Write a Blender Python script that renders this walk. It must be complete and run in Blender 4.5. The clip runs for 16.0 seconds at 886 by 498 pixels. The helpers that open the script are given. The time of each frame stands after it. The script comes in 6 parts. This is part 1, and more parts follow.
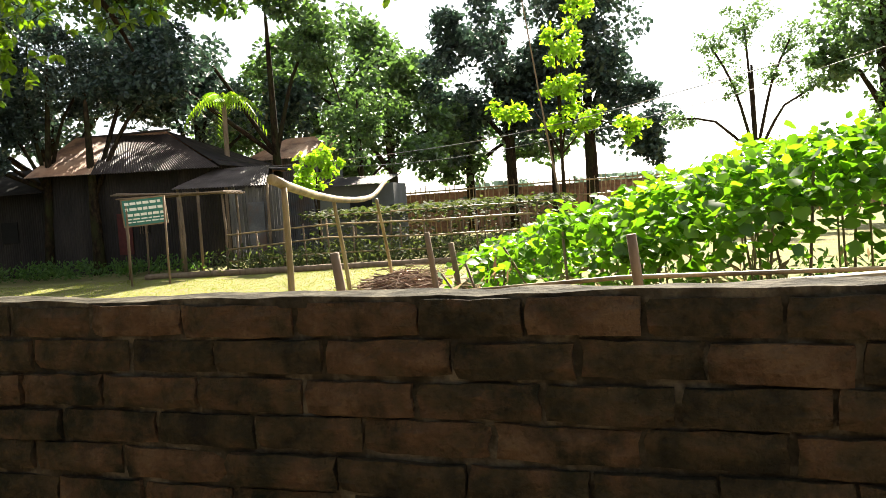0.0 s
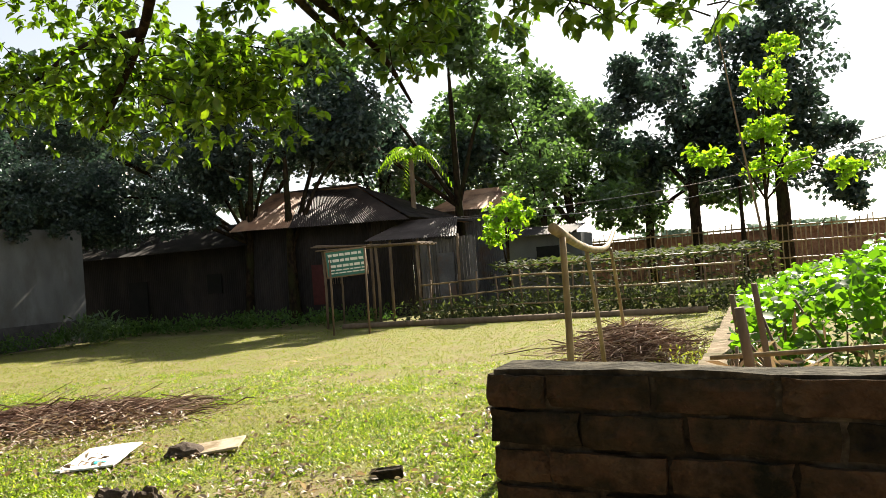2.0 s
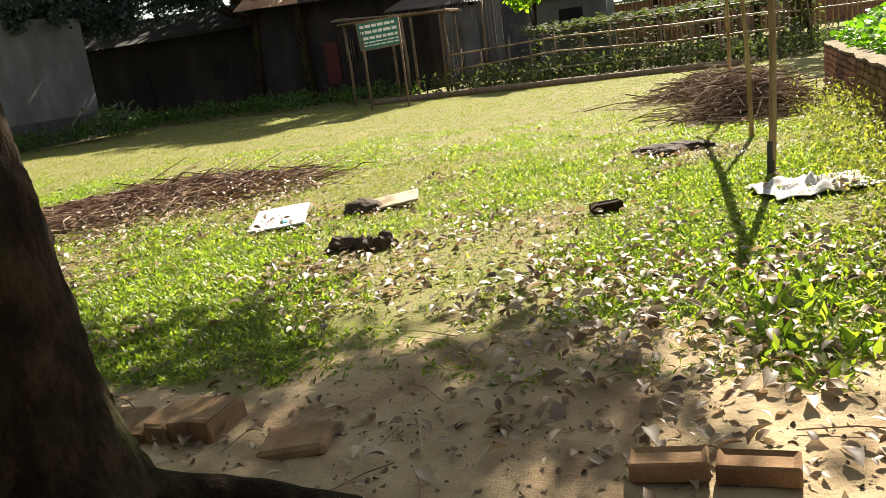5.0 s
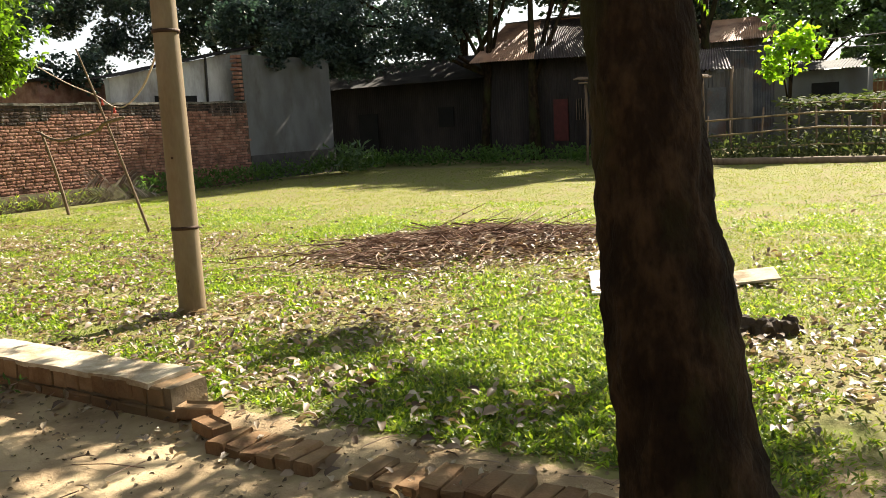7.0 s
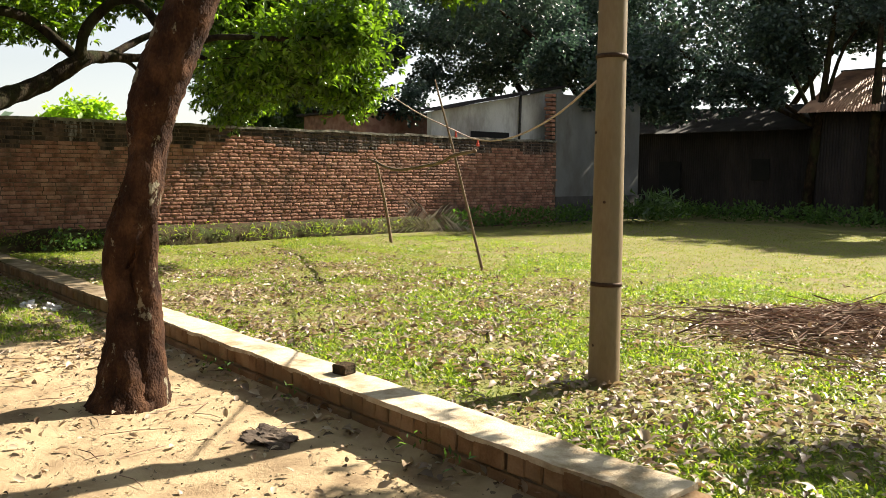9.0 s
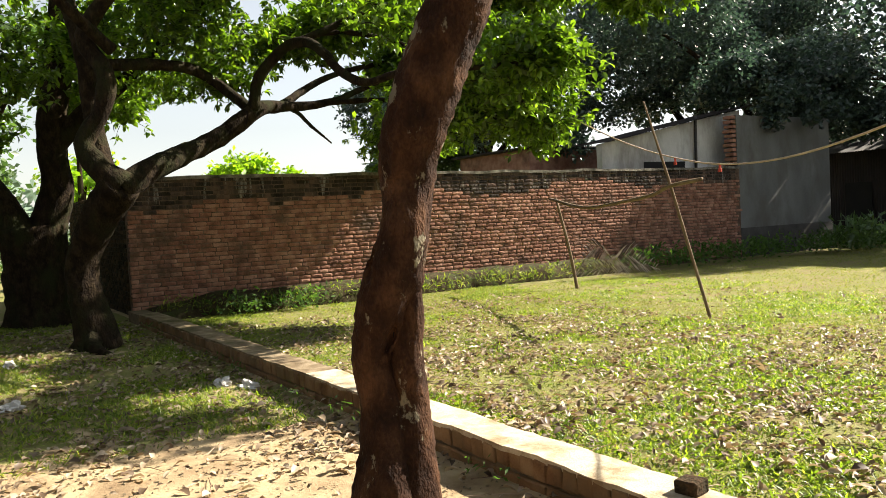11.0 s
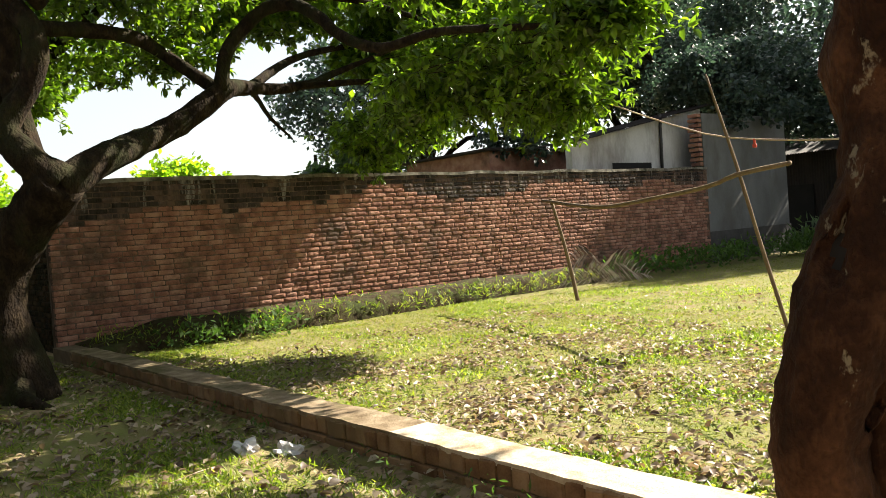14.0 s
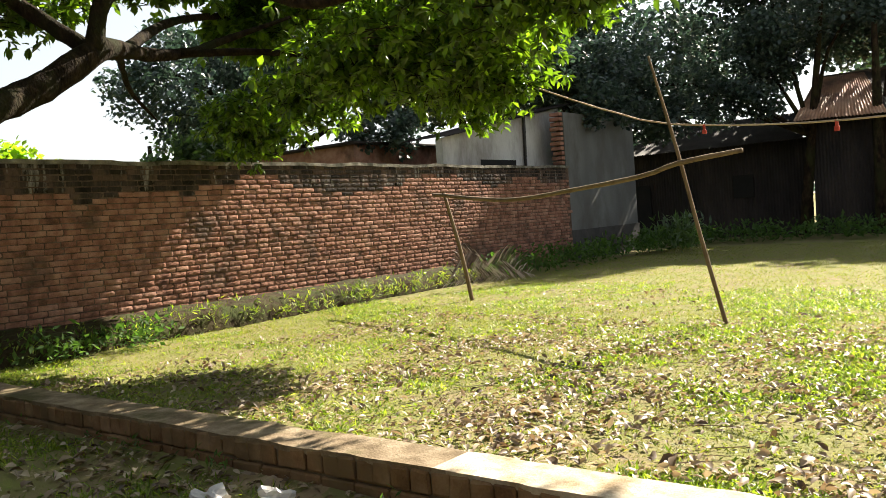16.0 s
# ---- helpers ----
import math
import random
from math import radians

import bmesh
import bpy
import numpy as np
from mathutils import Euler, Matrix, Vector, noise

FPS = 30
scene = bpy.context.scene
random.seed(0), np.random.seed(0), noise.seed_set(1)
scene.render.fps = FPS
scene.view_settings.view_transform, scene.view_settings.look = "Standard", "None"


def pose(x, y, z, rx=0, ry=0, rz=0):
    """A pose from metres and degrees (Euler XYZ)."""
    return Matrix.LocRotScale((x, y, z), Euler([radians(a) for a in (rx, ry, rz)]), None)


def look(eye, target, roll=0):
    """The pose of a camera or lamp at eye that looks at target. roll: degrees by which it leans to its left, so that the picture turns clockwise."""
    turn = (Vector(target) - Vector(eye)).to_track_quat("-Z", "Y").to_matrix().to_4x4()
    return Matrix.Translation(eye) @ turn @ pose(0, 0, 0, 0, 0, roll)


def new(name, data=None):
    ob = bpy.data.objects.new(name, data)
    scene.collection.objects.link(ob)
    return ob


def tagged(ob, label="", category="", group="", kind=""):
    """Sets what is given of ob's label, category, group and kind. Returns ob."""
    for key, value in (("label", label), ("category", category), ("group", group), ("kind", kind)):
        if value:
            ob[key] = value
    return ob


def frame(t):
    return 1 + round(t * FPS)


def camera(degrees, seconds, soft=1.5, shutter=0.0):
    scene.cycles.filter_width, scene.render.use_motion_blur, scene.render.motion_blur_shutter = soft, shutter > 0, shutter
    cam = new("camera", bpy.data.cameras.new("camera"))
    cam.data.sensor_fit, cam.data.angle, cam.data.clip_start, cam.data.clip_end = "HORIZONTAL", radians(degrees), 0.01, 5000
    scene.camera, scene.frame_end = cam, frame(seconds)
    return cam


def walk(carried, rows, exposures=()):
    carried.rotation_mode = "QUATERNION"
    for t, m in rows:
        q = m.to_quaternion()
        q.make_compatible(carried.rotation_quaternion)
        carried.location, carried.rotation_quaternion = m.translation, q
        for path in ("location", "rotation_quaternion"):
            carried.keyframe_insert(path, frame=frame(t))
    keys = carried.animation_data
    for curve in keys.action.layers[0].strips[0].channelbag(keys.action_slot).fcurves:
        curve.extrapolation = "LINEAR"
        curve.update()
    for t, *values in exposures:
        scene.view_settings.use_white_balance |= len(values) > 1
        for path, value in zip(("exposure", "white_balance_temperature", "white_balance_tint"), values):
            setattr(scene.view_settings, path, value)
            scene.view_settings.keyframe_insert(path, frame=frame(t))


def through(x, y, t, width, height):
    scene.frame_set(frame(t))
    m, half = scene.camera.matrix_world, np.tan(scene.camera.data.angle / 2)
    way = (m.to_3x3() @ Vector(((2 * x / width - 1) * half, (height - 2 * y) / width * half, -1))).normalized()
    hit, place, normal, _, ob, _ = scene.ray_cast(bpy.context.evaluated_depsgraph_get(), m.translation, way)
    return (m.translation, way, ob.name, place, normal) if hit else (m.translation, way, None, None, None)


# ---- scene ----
cam = camera(56.4, 16.0, soft=0.5)
PATH = [
    (0, (4.049, 1.076, 1.492), (3.686, 3.04, 1.392), -4.1),
    (0.5, (3.768, 1.247, 1.514), (3.189, 3.158, 1.39), -3.5),
    (1, (3.535, 1.253, 1.579), (2.833, 3.126, 1.554), -3.3),
    (1.5, (3.238, 1.185, 1.587), (2.522, 3.053, 1.625), -2.7),
    (2, (2.978, 1.123, 1.569), (2.259, 2.989, 1.618), -4.4),
    (2.5, (2.658, 1.166, 1.495), (1.931, 3.029, 1.48), -6.8),
    (3, (2.34, 1.067, 1.396), (1.703, 2.957, 1.243), -7.1),
    (3.2, (2.266, 0.946, 1.408), (1.685, 2.846, 1.183), -7.6),
    (5.3, (0.94, 0.414, 1.423), (0.214, 2.215, 0.944), -6.8),
    (5.5, (0.794, 0.368, 1.422), (0.023, 2.156, 0.965), -5.8),
    (6, (0.353, 0.323, 1.461), (-0.603, 2.027, 1.037), -5.8),
    (6.5, (-0.032, 0.331, 1.488), (-1.066, 1.998, 1.096), -5.6),
    (7, (-0.509, 0.29, 1.533), (-1.551, 1.969, 1.228), -3.1),
    (7.5, (-0.903, 0.257, 1.55), (-2.032, 1.89, 1.307), -0.7),
    (8, (-1.323, 0.336, 1.609), (-2.6, 1.863, 1.414), -1.8),
    (8.5, (-1.872, 0.34, 1.558), (-3.245, 1.783, 1.376), -1.0),
    (9, (-2.327, 0.288, 1.571), (-3.836, 1.586, 1.38), 0.6),
    (9.5, (-2.82, 0.361, 1.594), (-4.442, 1.516, 1.408), -0.8),
    (10, (-3.26, 0.362, 1.584), (-4.955, 1.411, 1.428), -3.5),
    (10.2, (-3.482, 0.388, 1.594), (-5.18, 1.437, 1.466), -3.3),
    (12.3, (-5.406, 0.369, 1.486), (-7.113, 1.41, 1.428), -3.0),
    (12.5, (-5.616, 0.393, 1.481), (-7.322, 1.435, 1.428), -3.1),
    (13, (-6.06, 0.325, 1.488), (-7.732, 1.421, 1.427), -4.0),
    (13.5, (-6.591, 0.274, 1.457), (-8.141, 1.536, 1.393), -3.7),
    (14, (-7.032, 0.254, 1.454), (-8.581, 1.517, 1.397), -4.1),
    (14.5, (-7.445, 0.18, 1.484), (-8.993, 1.445, 1.45), -5.6),
    (15, (-7.925, 0.146, 1.45), (-9.378, 1.52, 1.425), -3.3),
    (15.5, (-8.381, 0.131, 1.416), (-9.771, 1.569, 1.373), -1.9),
    (16, (-8.779, 0.151, 1.393), (-10.006, 1.728, 1.314), -4.0),
]
EXPOSURE = [(0, 2.3, 6500, 10), (0.5, 2.8, 6500, 10), (1.0, 2.15, 6500, 10), (1.5, 1.6, 6500, 10), (2.5, 1.7, 6500, 10), (3.2, 1.7, 6500, 10), (5.5, 1.75, 6500, 10), (7, 1.85, 6500, 10), (8, 1.8, 6500, 10), (10, 1.7, 6500, 10), (12.5, 1.95, 6500, 10), (14.5, 1.95, 6500, 10), (16, 1.9, 6500, 10)]
walk(cam, [(t, look(eye, target, roll)) for t, eye, target, roll in PATH], EXPOSURE)

# ---- light ----
SUN_EL, SUN_AZ = radians(37), math.atan2(0.12, 1.0)      # azimuth from +y towards +x
world = bpy.data.worlds.new("world")
scene.world = world
world.use_nodes = True
wn, wl = world.node_tree.nodes, world.node_tree.links
sky = wn.new("ShaderNodeTexSky")
sky.sky_type, sky.sun_disc = "NISHITA", False
sky.sun_elevation, sky.sun_rotation = SUN_EL, SUN_AZ
sky.air_density, sky.dust_density, sky.ozone_density = 1.2, 0.7, 1.0
haze = wn.new("ShaderNodeHueSaturation")
haze.inputs["Saturation"].default_value = 0.35
wl.new(sky.outputs[0], haze.inputs["Color"])
wl.new(haze.outputs[0], wn["Background"].inputs[0])
wn["Background"].inputs[1].default_value = 0.052
sun = new("sun", bpy.data.lights.new("sun", "SUN"))
sun.data.energy, sun.data.angle, sun.data.color = 5.0, radians(0.55), (1.0, 0.91, 0.76)
sun_dir = Vector((math.sin(SUN_AZ) * math.cos(SUN_EL), math.cos(SUN_AZ) * math.cos(SUN_EL), math.sin(SUN_EL)))
sun.matrix_world = look(sun_dir * 60, (0, 0, 0))


# ---- materials ----
def ramp(nodes, stops):
    r = nodes.new("ShaderNodeValToRGB")
    e = r.color_ramp.elements
    while len(e) < len(stops):
        e.new(0.5)
    for k, (p, c) in zip(e, stops):
        k.position, k.color = p, (*c, 1)
    return r


def surface(name, colors, scale=8.0, rough=0.85, bump=0.3, fine=60.0, stains=None, stain_scale=1.2, metal=0.0, random_by=None,
            stretch=(1, 1, 1), spec=0.3, spread=0.35, edge=(0.48, 0.64), depth=0.02):
    """A worn surface: colour from noise at two scales, an optional layer of stains, bump, and a shift from piece to piece."""
    m = bpy.data.materials.new(name)
    m.use_nodes = True
    n, l = m.node_tree.nodes, m.node_tree.links
    b = n["Principled BSDF"]
    b.inputs["Roughness"].default_value, b.inputs["Metallic"].default_value = rough, metal
    b.inputs["Specular IOR Level"].default_value = spec
    tc, mp = n.new("ShaderNodeTexCoord"), n.new("ShaderNodeMapping")
    geo = n.new("ShaderNodeNewGeometry")
    mp.inputs["Scale"].default_value = stretch
    l.new(geo.outputs["Position"], mp.inputs[0])
    big, small = n.new("ShaderNodeTexNoise"), n.new("ShaderNodeTexNoise")
    big.inputs["Scale"].default_value, big.inputs["Detail"].default_value = scale, 6
    small.inputs["Scale"].default_value, small.inputs["Detail"].default_value = fine, 4
    for x in (big, small):
        l.new(mp.outputs[0], x.inputs["Vector"])
    mix = n.new("ShaderNodeMath")
    mix.operation = "MULTIPLY_ADD"
    l.new(small.outputs[0], mix.inputs[0])
    mix.inputs[1].default_value = 0.35
    l.new(big.outputs[0], mix.inputs[2])
    fac = mix.outputs[0]
    if random_by:
        src = n.new("ShaderNodeObjectInfo").outputs["Random"] if random_by == "object" else geo.outputs["Random Per Island"]
        add = n.new("ShaderNodeMath")
        add.operation = "MULTIPLY_ADD"
        l.new(src, add.inputs[0])
        add.inputs[1].default_value = spread
        l.new(fac, add.inputs[2])
        sub = n.new("ShaderNodeMath")
        sub.operation = "SUBTRACT"
        l.new(add.outputs[0], sub.inputs[0])
        sub.inputs[1].default_value = spread / 2
        fac = sub.outputs[0]
    k = len(colors)
    r = ramp(n, [(0.38 + 0.55 * i / max(1, k - 1), c) for i, c in enumerate(colors)])
    l.new(fac, r.inputs[0])
    col = r.outputs[0]
    if stains:
        s = n.new("ShaderNodeTexNoise")
        s.inputs["Scale"].default_value, s.inputs["Detail"].default_value = stain_scale, 7
        s.inputs["Roughness"].default_value = 0.65
        l.new(mp.outputs[0], s.inputs["Vector"])
        sr = ramp(n, [(edge[0], (0, 0, 0)), (edge[1], (1, 1, 1))])
        l.new(s.outputs[0], sr.inputs[0])
        mc = n.new("ShaderNodeMix")
        mc.data_type = "RGBA"
        l.new(sr.outputs[0], mc.inputs[0])
        l.new(col, mc.inputs[6])
        mc.inputs[7].default_value = (*stains, 1)
        col = mc.outputs[2]
    l.new(col, b.inputs["Base Color"])
    if bump:
        bp = n.new("ShaderNodeBump")
        bp.inputs["Strength"].default_value, bp.inputs["Distance"].default_value = bump, depth
        l.new(mix.outputs[0], bp.inputs["Height"])
        l.new(bp.outputs[0], b.inputs["Normal"])
    return m


def leafy(name, colors, through=0.45, rough=0.4, spec=0.5, tint=(1.15, 1.4, 0.5)):
    """Leaves: each one its own shade of green, glossy on top, and light shining through."""
    m = bpy.data.materials.new(name)
    m.use_nodes = True
    n, l = m.node_tree.nodes, m.node_tree.links
    b, out = n["Principled BSDF"], n["Material Output"]
    b.inputs["Roughness"].default_value, b.inputs["Specular IOR Level"].default_value = rough, spec
    geo = n.new("ShaderNodeNewGeometry")
    r = ramp(n, [(i / max(1, len(colors) - 1), c) for i, c in enumerate(colors)])
    l.new(geo.outputs["Random Per Island"], r.inputs[0])
    l.new(r.outputs[0], b.inputs["Base Color"])
    tr, mx = n.new("ShaderNodeBsdfTranslucent"), n.new("ShaderNodeMixShader")
    mul = n.new("ShaderNodeMix")
    mul.data_type, mul.blend_type = "RGBA", "MULTIPLY"
    mul.inputs[0].default_value = 1.0
    l.new(r.outputs[0], mul.inputs[6])
    mul.inputs[7].default_value = (*[min(4.0, 2 * c) for c in tint], 1)
    l.new(mul.outputs[2], tr.inputs[0])
    mx.inputs[0].default_value = through
    l.new(b.outputs[0], mx.inputs[1])
    l.new(tr.outputs[0], mx.inputs[2])
    l.new(mx.outputs[0], out.inputs[0])
    return m


M_BRICK = surface("old_brick", [(0.11, 0.055, 0.04), (0.26, 0.125, 0.085), (0.38, 0.215, 0.155)], 5, 0.9, 0.6, 60, (0.09, 0.06, 0.045), 1.1, random_by="object", spec=0.15, spread=0.3, edge=(0.52, 0.68))
M_BRICK_J = surface("old_brick_joined", [(0.11, 0.055, 0.04), (0.26, 0.125, 0.085), (0.38, 0.215, 0.155)], 5, 0.9, 0.6, 60, (0.09, 0.06, 0.045), 1.1, random_by="island", spec=0.15, spread=0.3, edge=(0.52, 0.68))
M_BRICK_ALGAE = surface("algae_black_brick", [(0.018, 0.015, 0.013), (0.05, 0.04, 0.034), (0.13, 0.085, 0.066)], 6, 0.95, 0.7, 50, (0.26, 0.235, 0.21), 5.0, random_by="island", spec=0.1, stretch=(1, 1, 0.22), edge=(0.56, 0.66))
# deep shade on the near and return walls is put into this brick
M_BRICK_DARK = surface("mossy_shade_brick", [(0.012, 0.011, 0.008), (0.024, 0.020, 0.012), (0.042, 0.032, 0.018), (0.064, 0.039, 0.022), (0.085, 0.056, 0.032)], 12, 0.95, 1.0, 65, (0.012, 0.013, 0.008), 7.0, random_by="object", spec=0.1, spread=0.34, edge=(0.50, 0.66), depth=0.035)
M_KERB = surface("kerb_brick", [(0.13, 0.07, 0.036), (0.23, 0.135, 0.068), (0.31, 0.205, 0.115)], 6, 0.92, 0.4, 80, (0.16, 0.11, 0.06), 2.0, random_by="object", spec=0.15)
M_MORTAR = surface("mud_mortar", [(0.10, 0.075, 0.05), (0.20, 0.155, 0.10)], 9, 0.95, 0.5, 90, spec=0.1)
# near-wall mortar with the same shade put into its colour
M_MORTAR_DARK = surface("mossy_shade_mortar", [(0.010, 0.009, 0.006), (0.035, 0.03, 0.02), (0.12, 0.105, 0.075)], 16, 0.95, 1.0, 70, spec=0.1)
M_MORTAR_SOOT = surface("grimy_mortar", [(0.045, 0.03, 0.022), (0.105, 0.068, 0.05), (0.18, 0.135, 0.10)], 7, 0.95, 0.6, 60, spec=0.1)
M_CAP = surface("kerb_mortar_cap", [(0.34, 0.275, 0.19), (0.50, 0.42, 0.31), (0.58, 0.50, 0.38)], 9, 0.9, 0.7, 90, (0.27, 0.20, 0.12), 3.5, spec=0.15)
M_CAP_BROWN = surface("brown_mortar_cap", [(0.10, 0.07, 0.04), (0.20, 0.15, 0.095), (0.34, 0.27, 0.185)], 7, 0.92, 0.8, 70, (0.10, 0.085, 0.04), 2.5, spec=0.12)
M_CAP_DARK = surface("weathered_cap", [(0.08, 0.07, 0.055), (0.20, 0.18, 0.15), (0.34, 0.31, 0.26)], 6, 0.9, 0.8, 60, (0.05, 0.048, 0.035), 2.5, spec=0.1)
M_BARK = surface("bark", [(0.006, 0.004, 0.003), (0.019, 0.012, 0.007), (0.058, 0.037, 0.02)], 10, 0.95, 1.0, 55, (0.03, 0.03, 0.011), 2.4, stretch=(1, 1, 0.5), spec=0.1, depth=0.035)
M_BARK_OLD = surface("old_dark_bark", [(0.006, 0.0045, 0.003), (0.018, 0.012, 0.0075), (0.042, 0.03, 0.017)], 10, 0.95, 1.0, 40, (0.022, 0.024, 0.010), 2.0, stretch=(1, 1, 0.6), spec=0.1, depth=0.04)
M_BARK_PALE = surface("lichened_bark", [(0.008, 0.004, 0.0025), (0.033, 0.0145, 0.0075), (0.10, 0.048, 0.024)], 8, 0.9, 1.0, 70, (0.19, 0.165, 0.115), 6.5, stretch=(1, 1, 0.6), spec=0.15, edge=(0.60, 0.63), depth=0.04)
M_BAMBOO = surface("bamboo", [(0.20, 0.135, 0.06), (0.34, 0.24, 0.12), (0.44, 0.335, 0.19)], 6, 0.55, 0.2, 40, (0.11, 0.075, 0.04), 2.0, stretch=(1, 1, 0.2))
M_STICK = surface("grey_stick", [(0.12, 0.08, 0.05), (0.24, 0.17, 0.11)], 8, 0.85, 0.5, 50, stretch=(1, 1, 0.3))
M_TWIG = surface("dry_twigs", [(0.09, 0.055, 0.04), (0.25, 0.155, 0.11), (0.46, 0.35, 0.27)], 6, 0.9, 0.0, 30, random_by="island", spread=0.6, spec=0.15)
M_POLE = surface("pole_concrete", [(0.12, 0.082, 0.042), (0.175, 0.125, 0.068), (0.23, 0.175, 0.105)], 3, 0.6, 0.15, 60, (0.17, 0.125, 0.07), 2.5, stretch=(1, 1, 0.3))
M_IRON = surface("rusty_iron", [(0.03, 0.02, 0.015), (0.09, 0.05, 0.03)], 20, 0.7, 0.3, 90, metal=0.6)
# grey holds the foliage shade on the shed front as well as stains
M_PLASTER = surface("stained_shade_plaster", [(0.085, 0.085, 0.083), (0.135, 0.135, 0.132), (0.175, 0.175, 0.172)], 1.3, 0.9, 0.2, 40, (0.10, 0.095, 0.085), 0.9, stretch=(1, 1, 0.5))
M_PLASTER_PALE = surface("limewashed_plaster", [(0.38, 0.37, 0.35), (0.52, 0.51, 0.49), (0.58, 0.57, 0.55)], 1.3, 0.9, 0.2, 40, (0.26, 0.24, 0.22), 0.8, stretch=(1, 1, 0.4))
M_DARKBAND = surface("tarred_plinth", [(0.035, 0.033, 0.032), (0.08, 0.075, 0.07)], 4, 0.9, 0.3, 50)
# tree shade over the houses is put into this near-black tin
M_TIN_DARK = surface("shade_dark_tin", [(0.012, 0.010, 0.010), (0.03, 0.024, 0.022), (0.055, 0.042, 0.036)], 1.4, 0.75, 0.2, 25, (0.02, 0.016, 0.014), 0.8, stretch=(1, 1, 0.4), spec=0.2)
M_RUST = surface("rusted_tin", [(0.30, 0.155, 0.09), (0.46, 0.265, 0.16), (0.54, 0.36, 0.24)], 1.2, 0.7, 0.2, 18, (0.18, 0.10, 0.07), 0.9, spec=0.3)
M_TIN_GREY = surface("grey_tin", [(0.06, 0.06, 0.065), (0.11, 0.11, 0.12), (0.20, 0.19, 0.19)], 1.5, 0.6, 0.2, 20, (0.13, 0.08, 0.06), 1.0, spec=0.4)
M_PLANK = surface("weathered_plank", [(0.07, 0.065, 0.06), (0.13, 0.12, 0.115), (0.19, 0.18, 0.17)], 3, 0.9, 0.4, 40, stretch=(1, 1, 0.15), random_by="object")
M_WHITE = surface("white_sheet", [(0.66, 0.66, 0.64), (0.78, 0.78, 0.76)], 4, 0.7, 0.2, 40, (0.50, 0.47, 0.42), 1.5)
M_CLOTH = surface("pale_cloth", [(0.48, 0.46, 0.46), (0.64, 0.62, 0.60)], 8, 0.9, 0.3, 60, (0.34, 0.30, 0.27), 4.0)
M_SIGN = surface("sign_green", [(0.03, 0.14, 0.13), (0.05, 0.20, 0.18)], 4, 0.5, 0.0, 40)
M_SIGN_INK = surface("sign_white", [(0.70, 0.72, 0.72), (0.80, 0.82, 0.82)], 10, 0.6, 0.0, 40)
M_DUNG = surface("dark_dung", [(0.035, 0.025, 0.018), (0.11, 0.08, 0.058)], 12, 0.95, 0.8, 70)
M_ROPE = surface("nylon_rope", [(0.40, 0.30, 0.22), (0.55, 0.42, 0.33)], 20, 0.7, 0.2, 80)
M_RED = surface("red_plastic", [(0.42, 0.05, 0.035), (0.55, 0.08, 0.05)], 10, 0.5, 0.0, 40)
M_FROND = surface("dry_frond", [(0.05, 0.035, 0.03), (0.19, 0.14, 0.125), (0.46, 0.39, 0.36)], 8, 0.7, 0.2, 50, random_by="island", spread=0.7)
M_DRYLEAF = leafy("dry_leaves", [(0.05, 0.032, 0.02), (0.15, 0.10, 0.062), (0.26, 0.19, 0.125), (0.44, 0.375, 0.28), (0.19, 0.135, 0.085), (0.42, 0.345, 0.25), (0.08, 0.05, 0.032), (0.30, 0.23, 0.155), (0.40, 0.34, 0.26)], 0.16, 0.5, 0.4, (1.0, 0.86, 0.6))
M_GRASS = leafy("grass", [(0.06, 0.09, 0.018), (0.11, 0.155, 0.026), (0.175, 0.215, 0.038), (0.30, 0.29, 0.09)], 0.46, 0.4, 0.45, (1.1, 1.3, 0.32))
M_LAWN = leafy("short_lawn", [(0.10, 0.125, 0.032), (0.16, 0.18, 0.045), (0.235, 0.225, 0.07)], 0.38, 0.55, 0.25, (1.1, 1.15, 0.4))
M_WEED = leafy("weeds", [(0.035, 0.065, 0.02), (0.055, 0.10, 0.03), (0.085, 0.13, 0.045)], 0.35, 0.7, 0.15)
M_VINE = leafy("dull_vines", [(0.045, 0.055, 0.03), (0.07, 0.08, 0.04), (0.10, 0.10, 0.055)], 0.25, 0.8, 0.1)
M_LEAF = leafy("jackfruit_leaves", [(0.03, 0.055, 0.010), (0.06, 0.10, 0.013), (0.10, 0.16, 0.018), (0.045, 0.08, 0.012), (0.16, 0.21, 0.025)], 0.48, 0.3, 0.5, (1.2, 1.35, 0.25))
M_LEAF_OLD = leafy("dense_jackfruit_leaves", [(0.035, 0.06, 0.012), (0.06, 0.105, 0.016), (0.095, 0.155, 0.02), (0.15, 0.22, 0.03)], 0.44, 0.28, 0.6, (1.2, 1.35, 0.3))
# far trees' blue haze is tinted into these two leaf colours
M_LEAF_FAR = leafy("haze_blue_tree_leaves", [(0.026, 0.042, 0.037), (0.042, 0.062, 0.052), (0.062, 0.09, 0.066)], 0.22, 0.36, 0.4, (0.85, 1.1, 0.8))
M_LEAF_MID = leafy("mid_tree_leaves", [(0.05, 0.08, 0.042), (0.075, 0.115, 0.052), (0.11, 0.165, 0.06)], 0.34, 0.36, 0.45, (0.95, 1.2, 0.5))
M_LEAF_LIME = leafy("young_leaves", [(0.12, 0.20, 0.02), (0.17, 0.27, 0.03), (0.22, 0.32, 0.04)], 0.5, 0.45, 0.4, (1.2, 1.3, 0.3))
M_BEAN = leafy("bean_leaves", [(0.045, 0.10, 0.012), (0.09, 0.17, 0.018), (0.15, 0.25, 0.025)], 0.45, 0.4, 0.4, (1.05, 1.3, 0.28))
